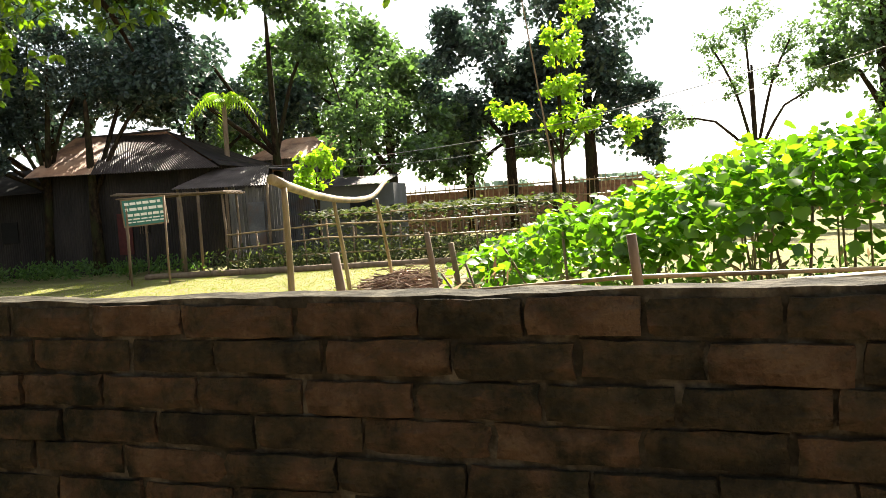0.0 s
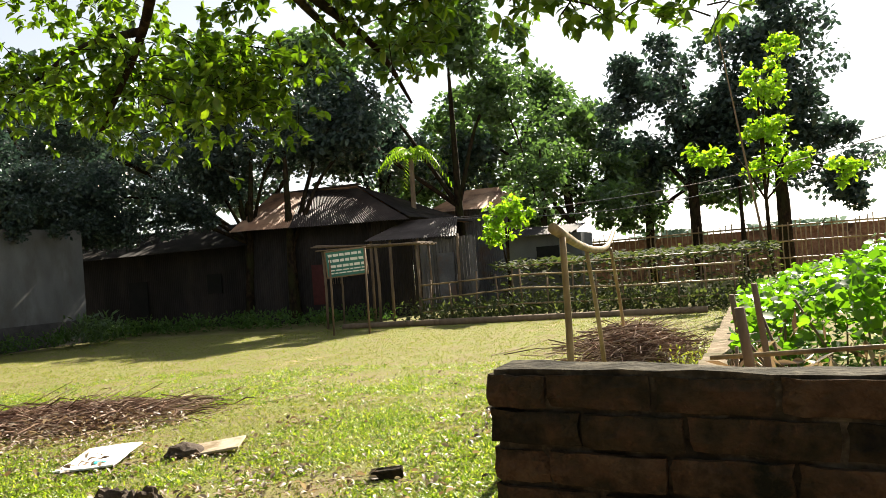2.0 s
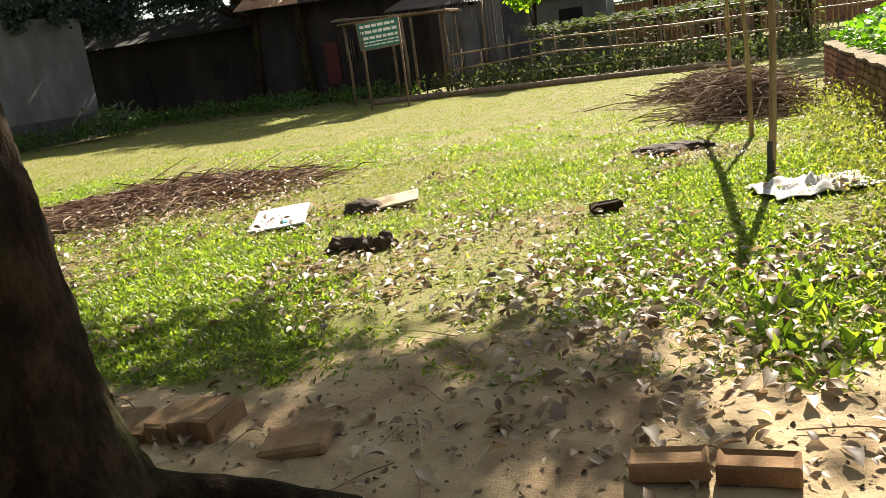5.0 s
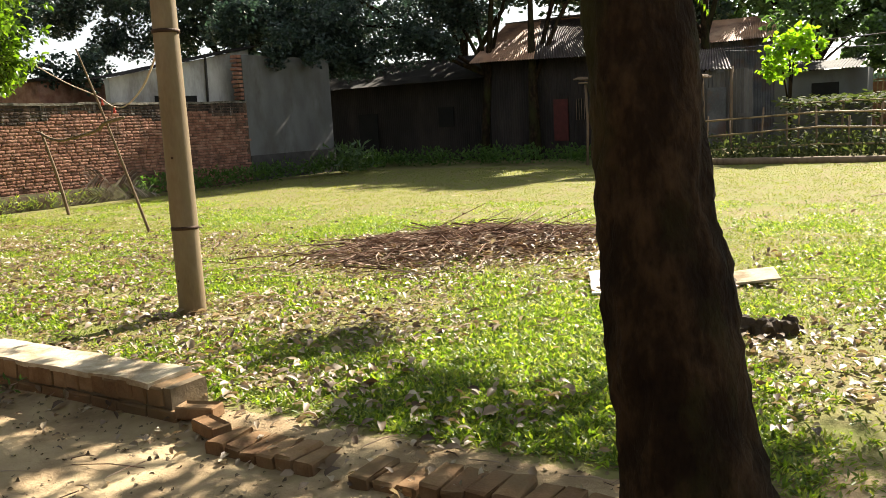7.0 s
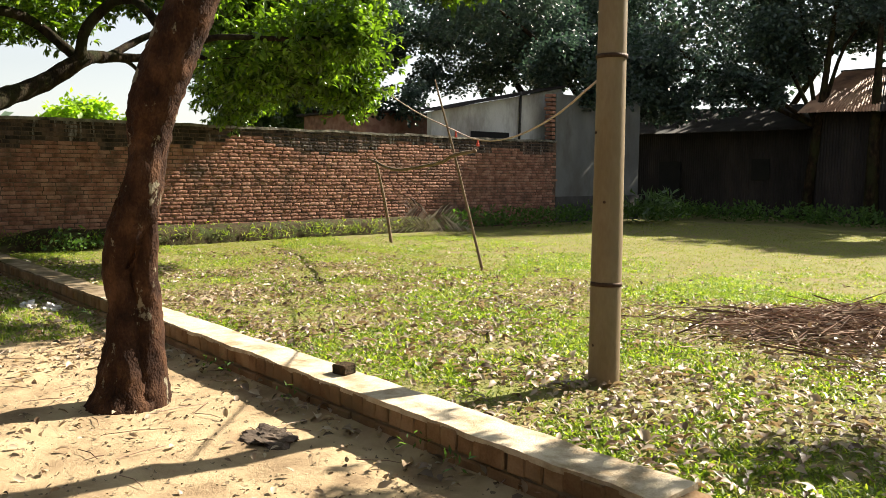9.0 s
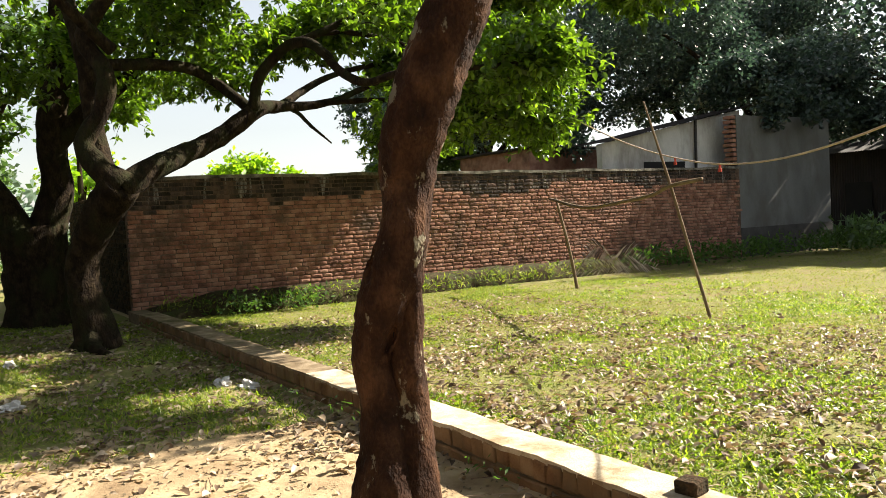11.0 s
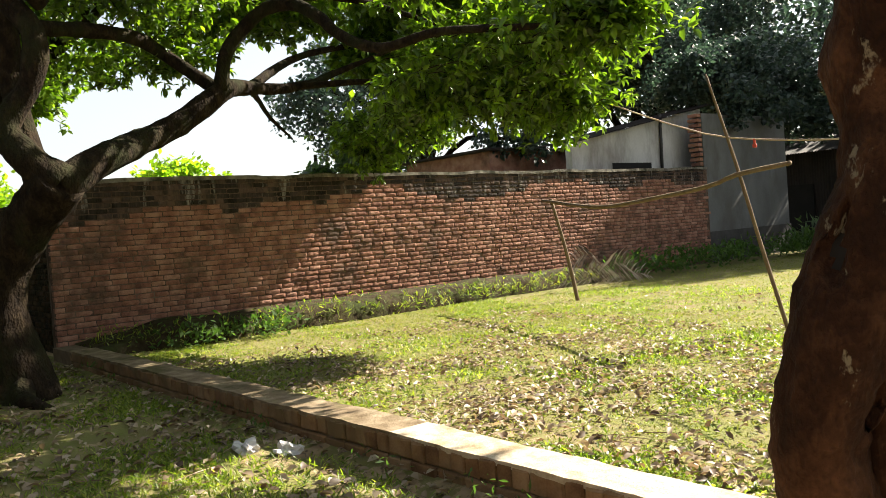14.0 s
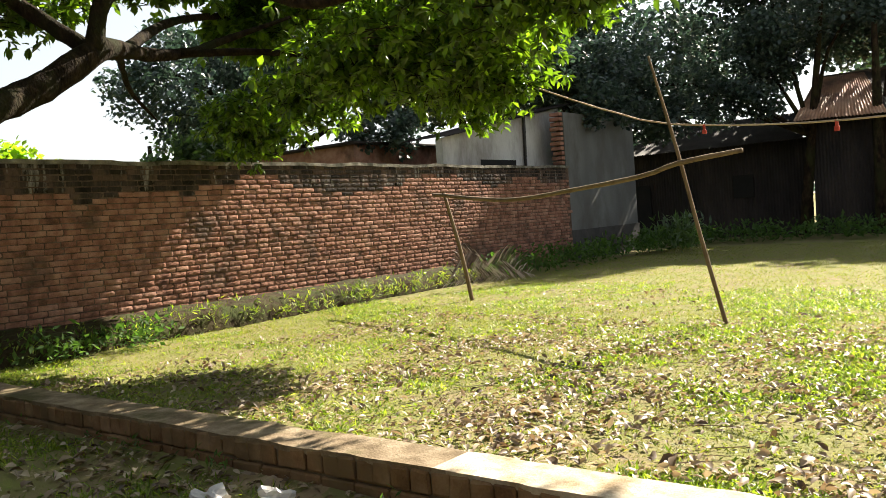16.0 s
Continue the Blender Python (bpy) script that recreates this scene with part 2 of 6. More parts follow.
# distance haze is put into this pale leaf colour
M_HAZE = leafy("haze_pale_far_leaves", [(0.16, 0.22, 0.17), (0.20, 0.27, 0.20)], 0.2, 0.8, 0.1, (1, 1, 1))
M_DOOR = surface("dull_red_paint", [(0.05, 0.012, 0.010), (0.10, 0.022, 0.018)], 6, 0.7, 0.1, 40)
# near-black colour stands for the shade inside openings and hollows
M_DARKVOID = surface("opening_shade", [(0.01, 0.01, 0.01), (0.02, 0.018, 0.016)], 3, 0.95, 0.0, 20)
M_TIN_BROWN = surface("shade_brown_weathered_tin", [(0.04, 0.03, 0.027), (0.075, 0.056, 0.048), (0.13, 0.10, 0.085)], 1.4, 0.7, 0.2, 20, (0.05, 0.035, 0.03), 1.0, spec=0.25)
M_WHITEROOF = surface("white_roof_sheet", [(0.62, 0.63, 0.64), (0.76, 0.77, 0.78)], 0.6, 0.6, 0.1, 12, (0.5, 0.5, 0.5), 0.3)

# bare earth and worn turf, on one sheet
M_GROUND = bpy.data.materials.new("earth_and_turf")
M_GROUND.use_nodes = True
gn, gl = M_GROUND.node_tree.nodes, M_GROUND.node_tree.links
gb = gn["Principled BSDF"]
gb.inputs["Roughness"].default_value, gb.inputs["Specular IOR Level"].default_value = 0.95, 0.1
geo = gn.new("ShaderNodeNewGeometry")
def gnoise(scale, detail=6, rough=0.6):
    t = gn.new("ShaderNodeTexNoise")
    t.inputs["Scale"].default_value, t.inputs["Detail"].default_value, t.inputs["Roughness"].default_value = scale, detail, rough
    gl.new(geo.outputs["Position"], t.inputs["Vector"])
    return t.outputs[0]
soil = ramp(gn, [(0.30, (0.20, 0.135, 0.08)), (0.5, (0.37, 0.275, 0.165)), (0.72, (0.50, 0.395, 0.245))])
gl.new(gnoise(2.2), soil.inputs[0])
turf = ramp(gn, [(0.34, (0.215, 0.165, 0.095)), (0.47, (0.20, 0.18, 0.075)), (0.64, (0.175, 0.19, 0.055))])
gl.new(gnoise(1.3, 8, 0.7), turf.inputs[0])
att = gn.new("ShaderNodeAttribute")
att.attribute_name = "turf"
am = gn.new("ShaderNodeMath")
am.operation = "MULTIPLY_ADD"
gl.new(gnoise(5, 8, 0.7), am.inputs[0])
am.inputs[1].default_value = 1.3
gl.new(att.outputs["Fac"], am.inputs[2])
ar = ramp(gn, [(0.95, (0, 0, 0)), (1.25, (1, 1, 1))])
asub = gn.new("ShaderNodeMath")
asub.operation = "MULTIPLY"
gl.new(am.outputs[0], asub.inputs[0])
asub.inputs[1].default_value = 0.8
gl.new(asub.outputs[0], ar.inputs[0])
gm = gn.new("ShaderNodeMix")
gm.data_type = "RGBA"
gl.new(ar.outputs[0], gm.inputs[0])
gl.new(soil.outputs[0], gm.inputs[6])
gl.new(turf.outputs[0], gm.inputs[7])
gl.new(gm.outputs[2], gb.inputs["Base Color"])
gbump = gn.new("ShaderNodeBump")
gbump.inputs["Strength"].default_value, gbump.inputs["Distance"].default_value = 0.6, 0.03
gl.new(gnoise(30, 8, 0.7), gbump.inputs["Height"])
gl.new(gbump.outputs[0], gb.inputs["Normal"])


# ---- builders ----
rng = np.random.default_rng(7)


def mesh_of(name, verts, faces, mat, smooth=False):
    me = bpy.data.meshes.new(name)
    me.from_pydata([tuple(v) for v in verts], [], [tuple(f) for f in faces])
    me.materials.append(mat)
    if smooth:
        me.polygons.foreach_set("use_smooth", [True] * len(me.polygons))
    me.update()
    return me


def bulk(name, verts, faces, mat, smooth=False):
    """A large mesh of equal-sided faces from arrays."""
    verts, faces = np.asarray(verts, np.float32), np.asarray(faces, np.int32)
    me = bpy.data.meshes.new(name)
    me.vertices.add(len(verts))
    me.vertices.foreach_set("co", verts.ravel())
    k = faces.shape[1]
    me.loops.add(faces.size)
    me.loops.foreach_set("vertex_index", faces.ravel())
    me.polygons.add(len(faces))
    me.polygons.foreach_set("loop_start", np.arange(0, faces.size, k, dtype=np.int32))
    me.polygons.foreach_set("loop_total", np.full(len(faces), k, np.int32))
    me.materials.append(mat)
    if smooth:
        me.polygons.foreach_set("use_smooth", np.ones(len(faces), bool))
    me.update(calc_edges=True)
    me.validate()
    return me


def child(name, me, parent, label="", m=None):
    ob = new(name, me)
    ob.parent = parent
    if m is not None:
        ob.matrix_basis = m
    if label:
        ob["label"] = label
    return ob


def part(name, bm, material, parent, label="", smooth=False):
    me = bpy.data.meshes.new(name)
    bm.to_mesh(me)
    bm.free()
    me.materials.append(material)
    if smooth:
        me.polygons.foreach_set("use_smooth", [True] * len(me.polygons))
    return child(name, me, parent, label)


def thing(name, at=(0, 0, 0), label="", category="", group="", kind=""):
    e = new(name)
    e.location = at
    e.empty_display_size = 0.1
    return tagged(e, label, category, group, kind)


def box(x0, x1, y0, y1, z0, z1, bevel=0.0, bm=None):
    bm = bm or bmesh.new()
    r = bmesh.ops.create_cube(bm, size=1, matrix=Matrix.Translation(((x0 + x1) / 2, (y0 + y1) / 2, (z0 + z1) / 2)) @ Matrix.Diagonal((x1 - x0, y1 - y0, z1 - z0, 1)))
    if bevel:
        es = list({e for v in r["verts"] for e in v.link_edges})
        bmesh.ops.bevel(bm, geom=es, offset=bevel, segments=1, affect="EDGES")
    return bm


def tube_arrays(points, radii, seg=10, rough=0.0, seed=0, cap=True):
    """Rings along a bent line; rough roughens the girth."""
    pts = [Vector(p) for p in points]
    vs, fs = [], []
    up = Vector((0.31, 0.95, 0.05)).normalized()
    for i, p in enumerate(pts):
        d = (pts[min(i + 1, len(pts) - 1)] - pts[max(i - 1, 0)]).normalized()
        a = d.cross(up)
        if a.length < 0.1:
            a = d.cross(Vector((1, 0, 0)))
        a.normalize()
        b = d.cross(a)
        for k in range(seg):
            w = 2 * math.pi * k / seg
            o = a * math.cos(w) + b * math.sin(w)
            r = radii[i]
            if rough:
                r *= 1 + rough * (noise.noise((p + o * r) * (1.2 / max(0.05, radii[0])) * 0.6 + Vector((seed, 0, 0))) + 0.5 * noise.noise((p + o * r) * (3.0 / max(0.05, radii[0])) + Vector((0, seed, 0))))
            if rough and seg >= 20:
                q = p + o * r
                ridge = abs(noise.noise((q.x * 17 + seed, q.y * 17, q.z * 5)))
                r += radii[i] * (0.15 * (0.3 - ridge) + 0.07 * noise.noise(q * 34))
            vs.append(p + o * r)
    for i in range(len(pts) - 1):
        for k in range(seg):
            fs.append((i * seg + k, i * seg + (k + 1) % seg, (i + 1) * seg + (k + 1) % seg, (i + 1) * seg + k))
    if cap:
        for i, flip in ((0, True), (len(pts) - 1, False)):
            c = len(vs)
            vs.append(pts[i])
            for k in range(seg):
                q = (i * seg + k, i * seg + (k + 1) % seg, c)
                fs.append(q[::-1] if flip else q)
    return vs, fs


def refine(points, radii, step):
    """Smooths a bent line (Catmull-Rom) and cuts it into short steps."""
    P = [Vector(p) for p in points]
    P = [P[0] * 2 - P[1]] + P + [P[-1] * 2 - P[-2]]
    op, orr = [], []
    for i in range(1, len(P) - 2):
        n = max(1, int((P[i + 1] - P[i]).length / step))
        for k in range(n):
            t = k / n
            a, b, c, d = P[i - 1], P[i], P[i + 1], P[i + 2]
            op.append(0.5 * (2 * b + (c - a) * t + (2 * a - 5 * b + 4 * c - d) * t * t + (3 * b - a - 3 * c + d) * t ** 3))
            orr.append(radii[i - 1] * (1 - t) + radii[i] * t)
    op.append(P[-2])
    orr.append(radii[-1])
    return op, orr


def tube(name, points, radii, mat, parent=None, seg=10, rough=0.0, step=0.0, label="", seed=0):
    if not isinstance(radii, (list, tuple)):
        radii = [radii] * len(points)
    if step:
        points, radii = refine(points, radii, step)
    vs, fs = tube_arrays(points, radii, seg, rough, seed)
    me = mesh_of(name, vs, fs, mat, True)
    return child(name, me, parent, label) if parent else new(name, me)


def joined_tubes(name, lines, mat, seg=4):
    vs, fs = [], []
    for pts, rad in lines:
        v, f = tube_arrays(pts, rad, seg, cap=False)
        fs += [tuple(i + len(vs) for i in q) for q in f]
        vs += v
    return mesh_of(name, vs, fs, mat)


LEAF_V = np.array([(0, 0, 0), (-0.32, 0.28, 0.07), (-0.36, 0.62, 0.05), (0, 1, -0.10), (0.36, 0.62, 0.05), (0.32, 0.28, 0.07), (0, 0.5, 0.0)], np.float32)
LEAF_F = np.array([(0, 6, 1), (1, 6, 2), (2, 6, 3), (3, 6, 4), (4, 6, 5), (5, 6, 0)], np.int32)
BLOB_V = np.array([(0, 0, 0), (-0.35, 0.5, 0.06), (0, 1, 0), (0.35, 0.5, 0.06)], np.float32)
BLOB_F = np.array([(0, 3, 2), (0, 2, 1)], np.int32)


def turn_matrices(n, droop=0.0, spread=1.0, gen=None):
    """Random turns for leaves: any heading, tilted up and down about a mean droop (radians)."""
    g = gen or rng
    yaw, pitch, roll = g.uniform(0, 2 * np.pi, n), g.normal(-droop, 0.5 * spread, n), g.normal(0, 0.6 * spread, n)
    cy, sy, cp, sp, cr, sr = np.cos(yaw), np.sin(yaw), np.cos(pitch), np.sin(pitch), np.cos(roll), np.sin(roll)
    z, o = np.zeros(n), np.ones(n)
    Rz = np.stack([cy, -sy, z, sy, cy, z, z, z, o], 1).reshape(n, 3, 3)
    Rx = np.stack([o, z, z, z, cp, -sp, z, sp, cp], 1).reshape(n, 3, 3)
    Ry = np.stack([cr, z, sr, z, o, z, -sr, z, cr], 1).reshape(n, 3, 3)
    return Rz @ Rx @ Ry


def scatter(name, at, length, mat, width=1.0, droop=0.0, spread=1.0, shape="leaf", turns=None, lift=1.0):
    """Many leaves joined in one mesh: at (n,3), length (n)."""
    at, length = np.asarray(at, np.float32), np.asarray(length, np.float32)
    n = len(at)
    V, F = (LEAF_V, LEAF_F) if shape == "leaf" else (BLOB_V, BLOB_F)
    R = turn_matrices(n, droop, spread) if turns is None else turns
    loc = V[None] * np.array([width, 1, lift], np.float32)[None, None] * length[:, None, None]
    pts = np.einsum("nij,nkj->nki", R, loc) + at[:, None, :]
    faces = F[None] + (np.arange(n) * len(V))[:, None, None]
    return bulk(name, pts.reshape(-1, 3), faces.reshape(-1, 3), mat)


def clumps(center, radii, n, lumps=14, shell=0.75, gen=None, flat_below=None):
    """Points of an uneven crown: lumps strewn in an ellipsoid, leaves on the lumps."""
    g = gen or rng
    c, r = np.array(center), np.array(radii)
    d = g.normal(size=(lumps, 3))
    d /= np.linalg.norm(d, axis=1)[:, None]
    mid = c + d * r * g.uniform(0.25, 0.8, (lumps, 1))
    size = g.uniform(0.2, 0.45, lumps) * r.mean()
    which = g.integers(0, lumps, n)
    e = g.normal(size=(n, 3))
    e /= np.linalg.norm(e, axis=1)[:, None]
    p = mid[which] + e * (size[which] * g.uniform(shell, 1.08, n))[:, None] * np.array([1, 1, 0.75])
    if flat_below is not None:
        p = p[p[:, 2] > flat_below]
    return p


BRICK_SHAPES = {}


def brick_mesh(key, size, mat, wobble=0.004, variants=5):
    """A few worn, chamfered bricks of one size, shared by many objects."""
    if key not in BRICK_SHAPES:
        out = []
        for v in range(variants):
            r = random.Random(v * 31 + len(BRICK_SHAPES))
            bm = box(-size[0] / 2, size[0] / 2, -size[1] / 2, size[1] / 2, -size[2] / 2, size[2] / 2, 0.009)
            for q in bm.verts:
                q.co += Vector((r.uniform(-1, 1), r.uniform(-1, 1), r.uniform(-1, 1))) * wobble
            me = bpy.data.meshes.new("brick")
            bm.to_mesh(me)
            bm.free()
            me.materials.append(mat)
            out.append(me)
        BRICK_SHAPES[key] = out
    return BRICK_SHAPES[key]


def worn_brick_mesh(key, size, mat, variants=12):
    """Bricks with a pitted face and crumbled, uneven edges."""
    out = []
    sx, sy, sz = (a / 2 for a in size)
    for v in range(variants):
        r = random.Random(v * 17 + 3)
        kx, kz = 6, 3
        vs, fs = [], []
        for j in range(kz + 1):
            for i in range(kx + 1):
                x, z = -sx + 2 * sx * i / kx, -sz + 2 * sz * j / kz
                rim = i in (0, kx) or j in (0, kz)
                corner = i in (0, kx) and j in (0, kz)
                y = -sy + (0.012 if corner else 0.006 if rim else 0.0) + r.uniform(-0.003, 0.004) + 0.005 * noise.noise((x * 22, z * 22, v))
                vs.append((x * (1 - r.uniform(0.0, 0.05) * (i in (0, kx))) + r.uniform(-0.003, 0.003), y, z * (1 - r.uniform(0.0, 0.14) * (j in (0, kz)))))
        for j in range(kz):
            for i in range(kx):
                a = j * (kx + 1) + i
                fs.append((a, a + 1, a + kx + 2, a + kx + 1))
        ring = [i for i in range(kx + 1)] + [j * (kx + 1) + kx for j in range(1, kz + 1)] + [kz * (kx + 1) + i for i in range(kx - 1, -1, -1)] + [j * (kx + 1) for j in range(kz - 1, 0, -1)]
        b = len(vs)
        vs += [(vs[i][0] * 0.98, sy, vs[i][2] * 0.98) for i in ring]
        for k in range(len(ring)):
            n_ = (k + 1) % len(ring)
            fs.append((ring[n_], ring[k], b + k, b + n_))
        fs.append(tuple(range(len(vs) - 1, b - 1, -1)))
        out.append(mesh_of("brick", vs, fs, mat))
    BRICK_SHAPES[key] = out
    return out


def joined_bricks(name, poses, key, mat):
    shapes = BRICK_SHAPES[key]
    vs, fs, base = [], [], 0
    for i, m in enumerate(poses):
        me = shapes[i % len(shapes)]
        vs += [m @ v.co for v in me.vertices]
        fs += [tuple(k + base for k in p.vertices) for p in me.polygons]
        base += len(me.vertices)
    return mesh_of(name, vs, fs, mat)

# ---- ground ----
def ground_z(x, y):
    z = 0.02 * noise.noise((x * 0.35, y * 0.35, 0)) + 0.008 * noise.noise((x * 1.7, y * 1.7, 5))
    if y < 3.2 and x < 2.3:
        z += 0.016 * noise.noise((x * 2.4, y * 2.4, 8)) + 0.012 * max(0.0, noise.noise((x * 5.5, y * 5.5, 3))) + 0.005 * noise.noise((x * 14, y * 14, 1))
    if y < 3.3 and x < -0.5:
        k = min(1, max(0, (3.3 - y) / 0.25)) * min(1, max(0, (-0.5 - x) / 2.0))
        z -= 0.06 * k
    if y > 3.5 and x < -8:
        z -= 0.05 * min(1, (y - 3.5) / 2.0) * min(1, (-8 - x) / 3.0)
    if 2.0 < y < 3.4 and -0.6 < x < 2.2:
        z -= 0.02
    return z


def turf_at(x, y):
    """How far the ground is covered by grass, 0 to 1."""
    n = noise.noise((x * 0.8, y * 0.8, 2)) * 0.35
    if y > 4.4:
        v = 0.85
    elif y > 3.45 and x < -1.0:
        v = 0.75
    elif x > -1.2:
        v = 0.1 + 0.55 * max(0.0, min(1.0, (y - 3.4) / 1.0))
    else:
        v = 0.0
    if y < 3.3 and x < -9.5:
        v = min(0.75, (-9.5 - x) / 3)
    return max(0.0, min(1.0, v + n * (0.2 < v < 0.99)))


xs = np.unique(np.concatenate([np.linspace(-400, -45, 12), np.linspace(-45, -24, 15), np.arange(-24, -10, 0.2), np.arange(-10, 3, 0.07), np.arange(3, 8.01, 0.2), np.linspace(8, 30, 12), np.linspace(30, 400, 12)]))
ys = np.unique(np.concatenate([np.linspace(-300, -10, 12), np.linspace(-10, -2, 6), np.arange(-2, 0.4, 0.2), np.arange(0.4, 3.3, 0.07), np.arange(3.3, 18.01, 0.2), np.linspace(18, 50, 30), np.linspace(50, 500, 14)]))
gv = [(x, y, ground_z(x, y)) for y in ys for x in xs]
nx = len(xs)
gf = [(j * nx + i, j * nx + i + 1, (j + 1) * nx + i + 1, (j + 1) * nx + i) for j in range(len(ys) - 1) for i in range(nx - 1)]
gme = mesh_of("ground", gv, gf, M_GROUND, True)
ta = gme.attributes.new("turf", "FLOAT", "POINT")
ta.data.foreach_set("value", [turf_at(v[0], v[1]) for v in gv])
tagged(new("ground", gme), "worn grass yard and bare trodden earth path", "ground", kind="structure")

# ---- boundary walls ----
BW_X, BW_Y0, BW_Y1, BW_TOP = -19.6, 3.35, 19.75, 2.5
wall_west = thing("wall_west", (BW_X, 11, 0), "weathered red brick boundary wall with a stained cap", "wall", kind="structure")


def flat(parent, name, bm, mat, label=""):
    """A part built in world coordinates under a placed parent."""
    ob = part(name, bm, mat, parent, label)
    ob.matrix_parent_inverse = Matrix.Translation(parent.location).inverted()
    return ob


flat(wall_west, "backing", box(BW_X - 0.25, BW_X - 0.012, BW_Y0, BW_Y1, -0.2, BW_TOP - 0.05), M_MORTAR_SOOT)
cap = box(BW_X - 0.29, BW_X + 0.03, BW_Y0 - 0.02, BW_Y1, BW_TOP - 0.06, BW_TOP)
bmesh.ops.subdivide_edges(cap, edges=[e for e in cap.edges if abs(e.verts[0].co.y - e.verts[1].co.y) > 1], cuts=90)
for v in cap.verts:
    v.co.z += 0.022 * noise.noise(v.co * 1.3) + 0.012 * noise.noise(v.co * 5)
    v.co.x += 0.012 * noise.noise(v.co * 4 + Vector((9, 0, 0)))
flat(wall_west, "cap", cap, M_CAP_DARK, "pale weathered mortar cap")

NW_Y, NW_X0, NW_X1, NW_TOP = 2.74, 2.41, 7.2, 1.370
wall_near = thing("wall_near", (NW_X0, NW_Y, 0), "mossy brick garden wall, its shade put into dark bricks", "wall", kind="structure")
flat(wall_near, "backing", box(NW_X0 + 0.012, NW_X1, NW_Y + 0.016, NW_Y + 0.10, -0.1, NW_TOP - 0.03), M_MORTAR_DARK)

GW_X0, GW_X1, GW_TOP, GW_Y1 = 2.47, 2.66, 0.70, 15.2
wall_garden = thing("wall_garden", (GW_X0, 3, 0), "low rough brick wall beside the bean patch", "wall", kind="structure")
flat(wall_garden, "backing", box(GW_X0 + 0.02, GW_X1 - 0.02, NW_Y + 0.13, GW_Y1, -0.1, GW_TOP - 0.02), M_MORTAR)

KERB_Y0, KERB_Y1, KERB_TOP = 3.2, 3.5, 0.17
kerb = thing("kerb", (-4.1, KERB_Y0, 0), "low sunlit brick kerb between path and lawn", "kerb", kind="structure")
flat(kerb, "core", box(-18.4, -4.15, KERB_Y0 + 0.02, KERB_Y1 - 0.02, -0.15, KERB_TOP - 0.02), M_MORTAR)

# bricks here carry the shade of the turned-away face in their colour
wall_return = thing("wall_return", (BW_X, 3.4, 0), "brick wall turning away behind the old trees, shade put into its bricks", "wall", kind="structure")
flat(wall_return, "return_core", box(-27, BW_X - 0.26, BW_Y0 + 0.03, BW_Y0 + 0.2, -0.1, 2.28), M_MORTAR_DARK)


# unseen wall, added south of the path to cut sky light
blocker_south = thing("blocker_south", (-8, -4.2, 0), "unseen plain dark wall added to block sky light", "wall", kind="structure")
flat(blocker_south, "face", box(-34, 12, -4.5, -4.2, -0.2, 4.6, 0.02), M_TIN_DARK)


def block(parent, name, x0, x1, y0, y1, z0, z1, mat, label="", bevel=0.0):
    return flat(parent, name, box(x0, x1, y0, y1, z0, z1, bevel), mat, label)


def place(ob, parent):
    """Keeps world coordinates of a part under a placed parent."""
    ob.matrix_parent_inverse = Matrix.Translation(parent.location).inverted()
    return ob


def corrugated(name, parent, a, b, c, d, mat, pitch=0.09, depth=0.012, label="", thick=0.004):
    """Corrugated sheet with the corners a, b (one edge) and d, c (the other edge); ribs run from a to d."""
    a, b, c, d = map(Vector, (a, b, c, d))
    n = max(8, int((b - a).length / pitch * 4))
    rows = 6
    nrm = (b - a).cross(d - a).normalized()
    vs, fs = [], []
    for s in (0, 1):
        for j in range(rows + 1):
            for i in range(n + 1):
                u, w = i / n, j / rows
                p = (a * (1 - u) + b * u) * (1 - w) + (d * (1 - u) + c * u) * w
                sag = 0.02 * noise.noise(p * 0.9)
                vs.append(p + nrm * (depth * math.sin(i * math.pi / 2) + sag - s * thick))
    m = (rows + 1) * (n + 1)
    for j in range(rows):
        for i in range(n):
            q = (j * (n + 1) + i, j * (n + 1) + i + 1, (j + 1) * (n + 1) + i + 1, (j + 1) * (n + 1) + i)
            fs += [q, tuple(k + m for k in q[::-1])]
    return place(child(name, mesh_of(name, vs, fs, mat), parent, label), parent)


# ---- ledge of earth at the foot of the boundary wall ----
lv, lf = [], []
for i in range(60):
    y = 3.55 + i * 0.19
    t = min(1, i / 6) * min(1, (59 - i) / 4)
    w = 0.75 + 0.12 * noise.noise((y * 0.9, 3, 0)) - 0.012 * i * 0.5
    h = (0.27 + 0.05 * noise.noise((y * 1.3, 0, 4))) * (0.3 + 0.7 * t)
    for x, z in ((BW_X - 0.02, h + 0.05), (BW_X + 0.35, h + 0.03), (BW_X + w, h), (BW_X + w + 0.09, h * 0.55), (BW_X + w + 0.12, -0.08)):
        lv.append((x + 0.02 * noise.noise((y * 4, x, z)), y, z))
for i in range(59):
    for k in range(4):
        lf.append((i * 5 + k, i * 5 + k + 1, i * 5 + k + 6, i * 5 + k + 5))
M_EARTH = surface("mossy_earth", [(0.018, 0.013, 0.008), (0.045, 0.033, 0.018), (0.075, 0.068, 0.03)], 6, 0.95, 1.0, 35, (0.045, 0.055, 0.018), 3.0, spec=0.1, depth=0.05)
tagged(new("ledge", mesh_of("ledge", lv, lf, M_EARTH, True)), "mossy earth ledge along the brick wall", "ledge", kind="structure")

# ---- plastered shed beyond the wall ----
shed = thing("shed", (-19.9, 19.8, 0), "pale plastered lean-to shed with dark tarred plinth", "shed")
block(shed, "front_wall", -19.95, -19.7, 19.8, 24.1, 0.75, 3.95, M_PLASTER, "hazy stained plaster wall, foliage shade put into its grey")
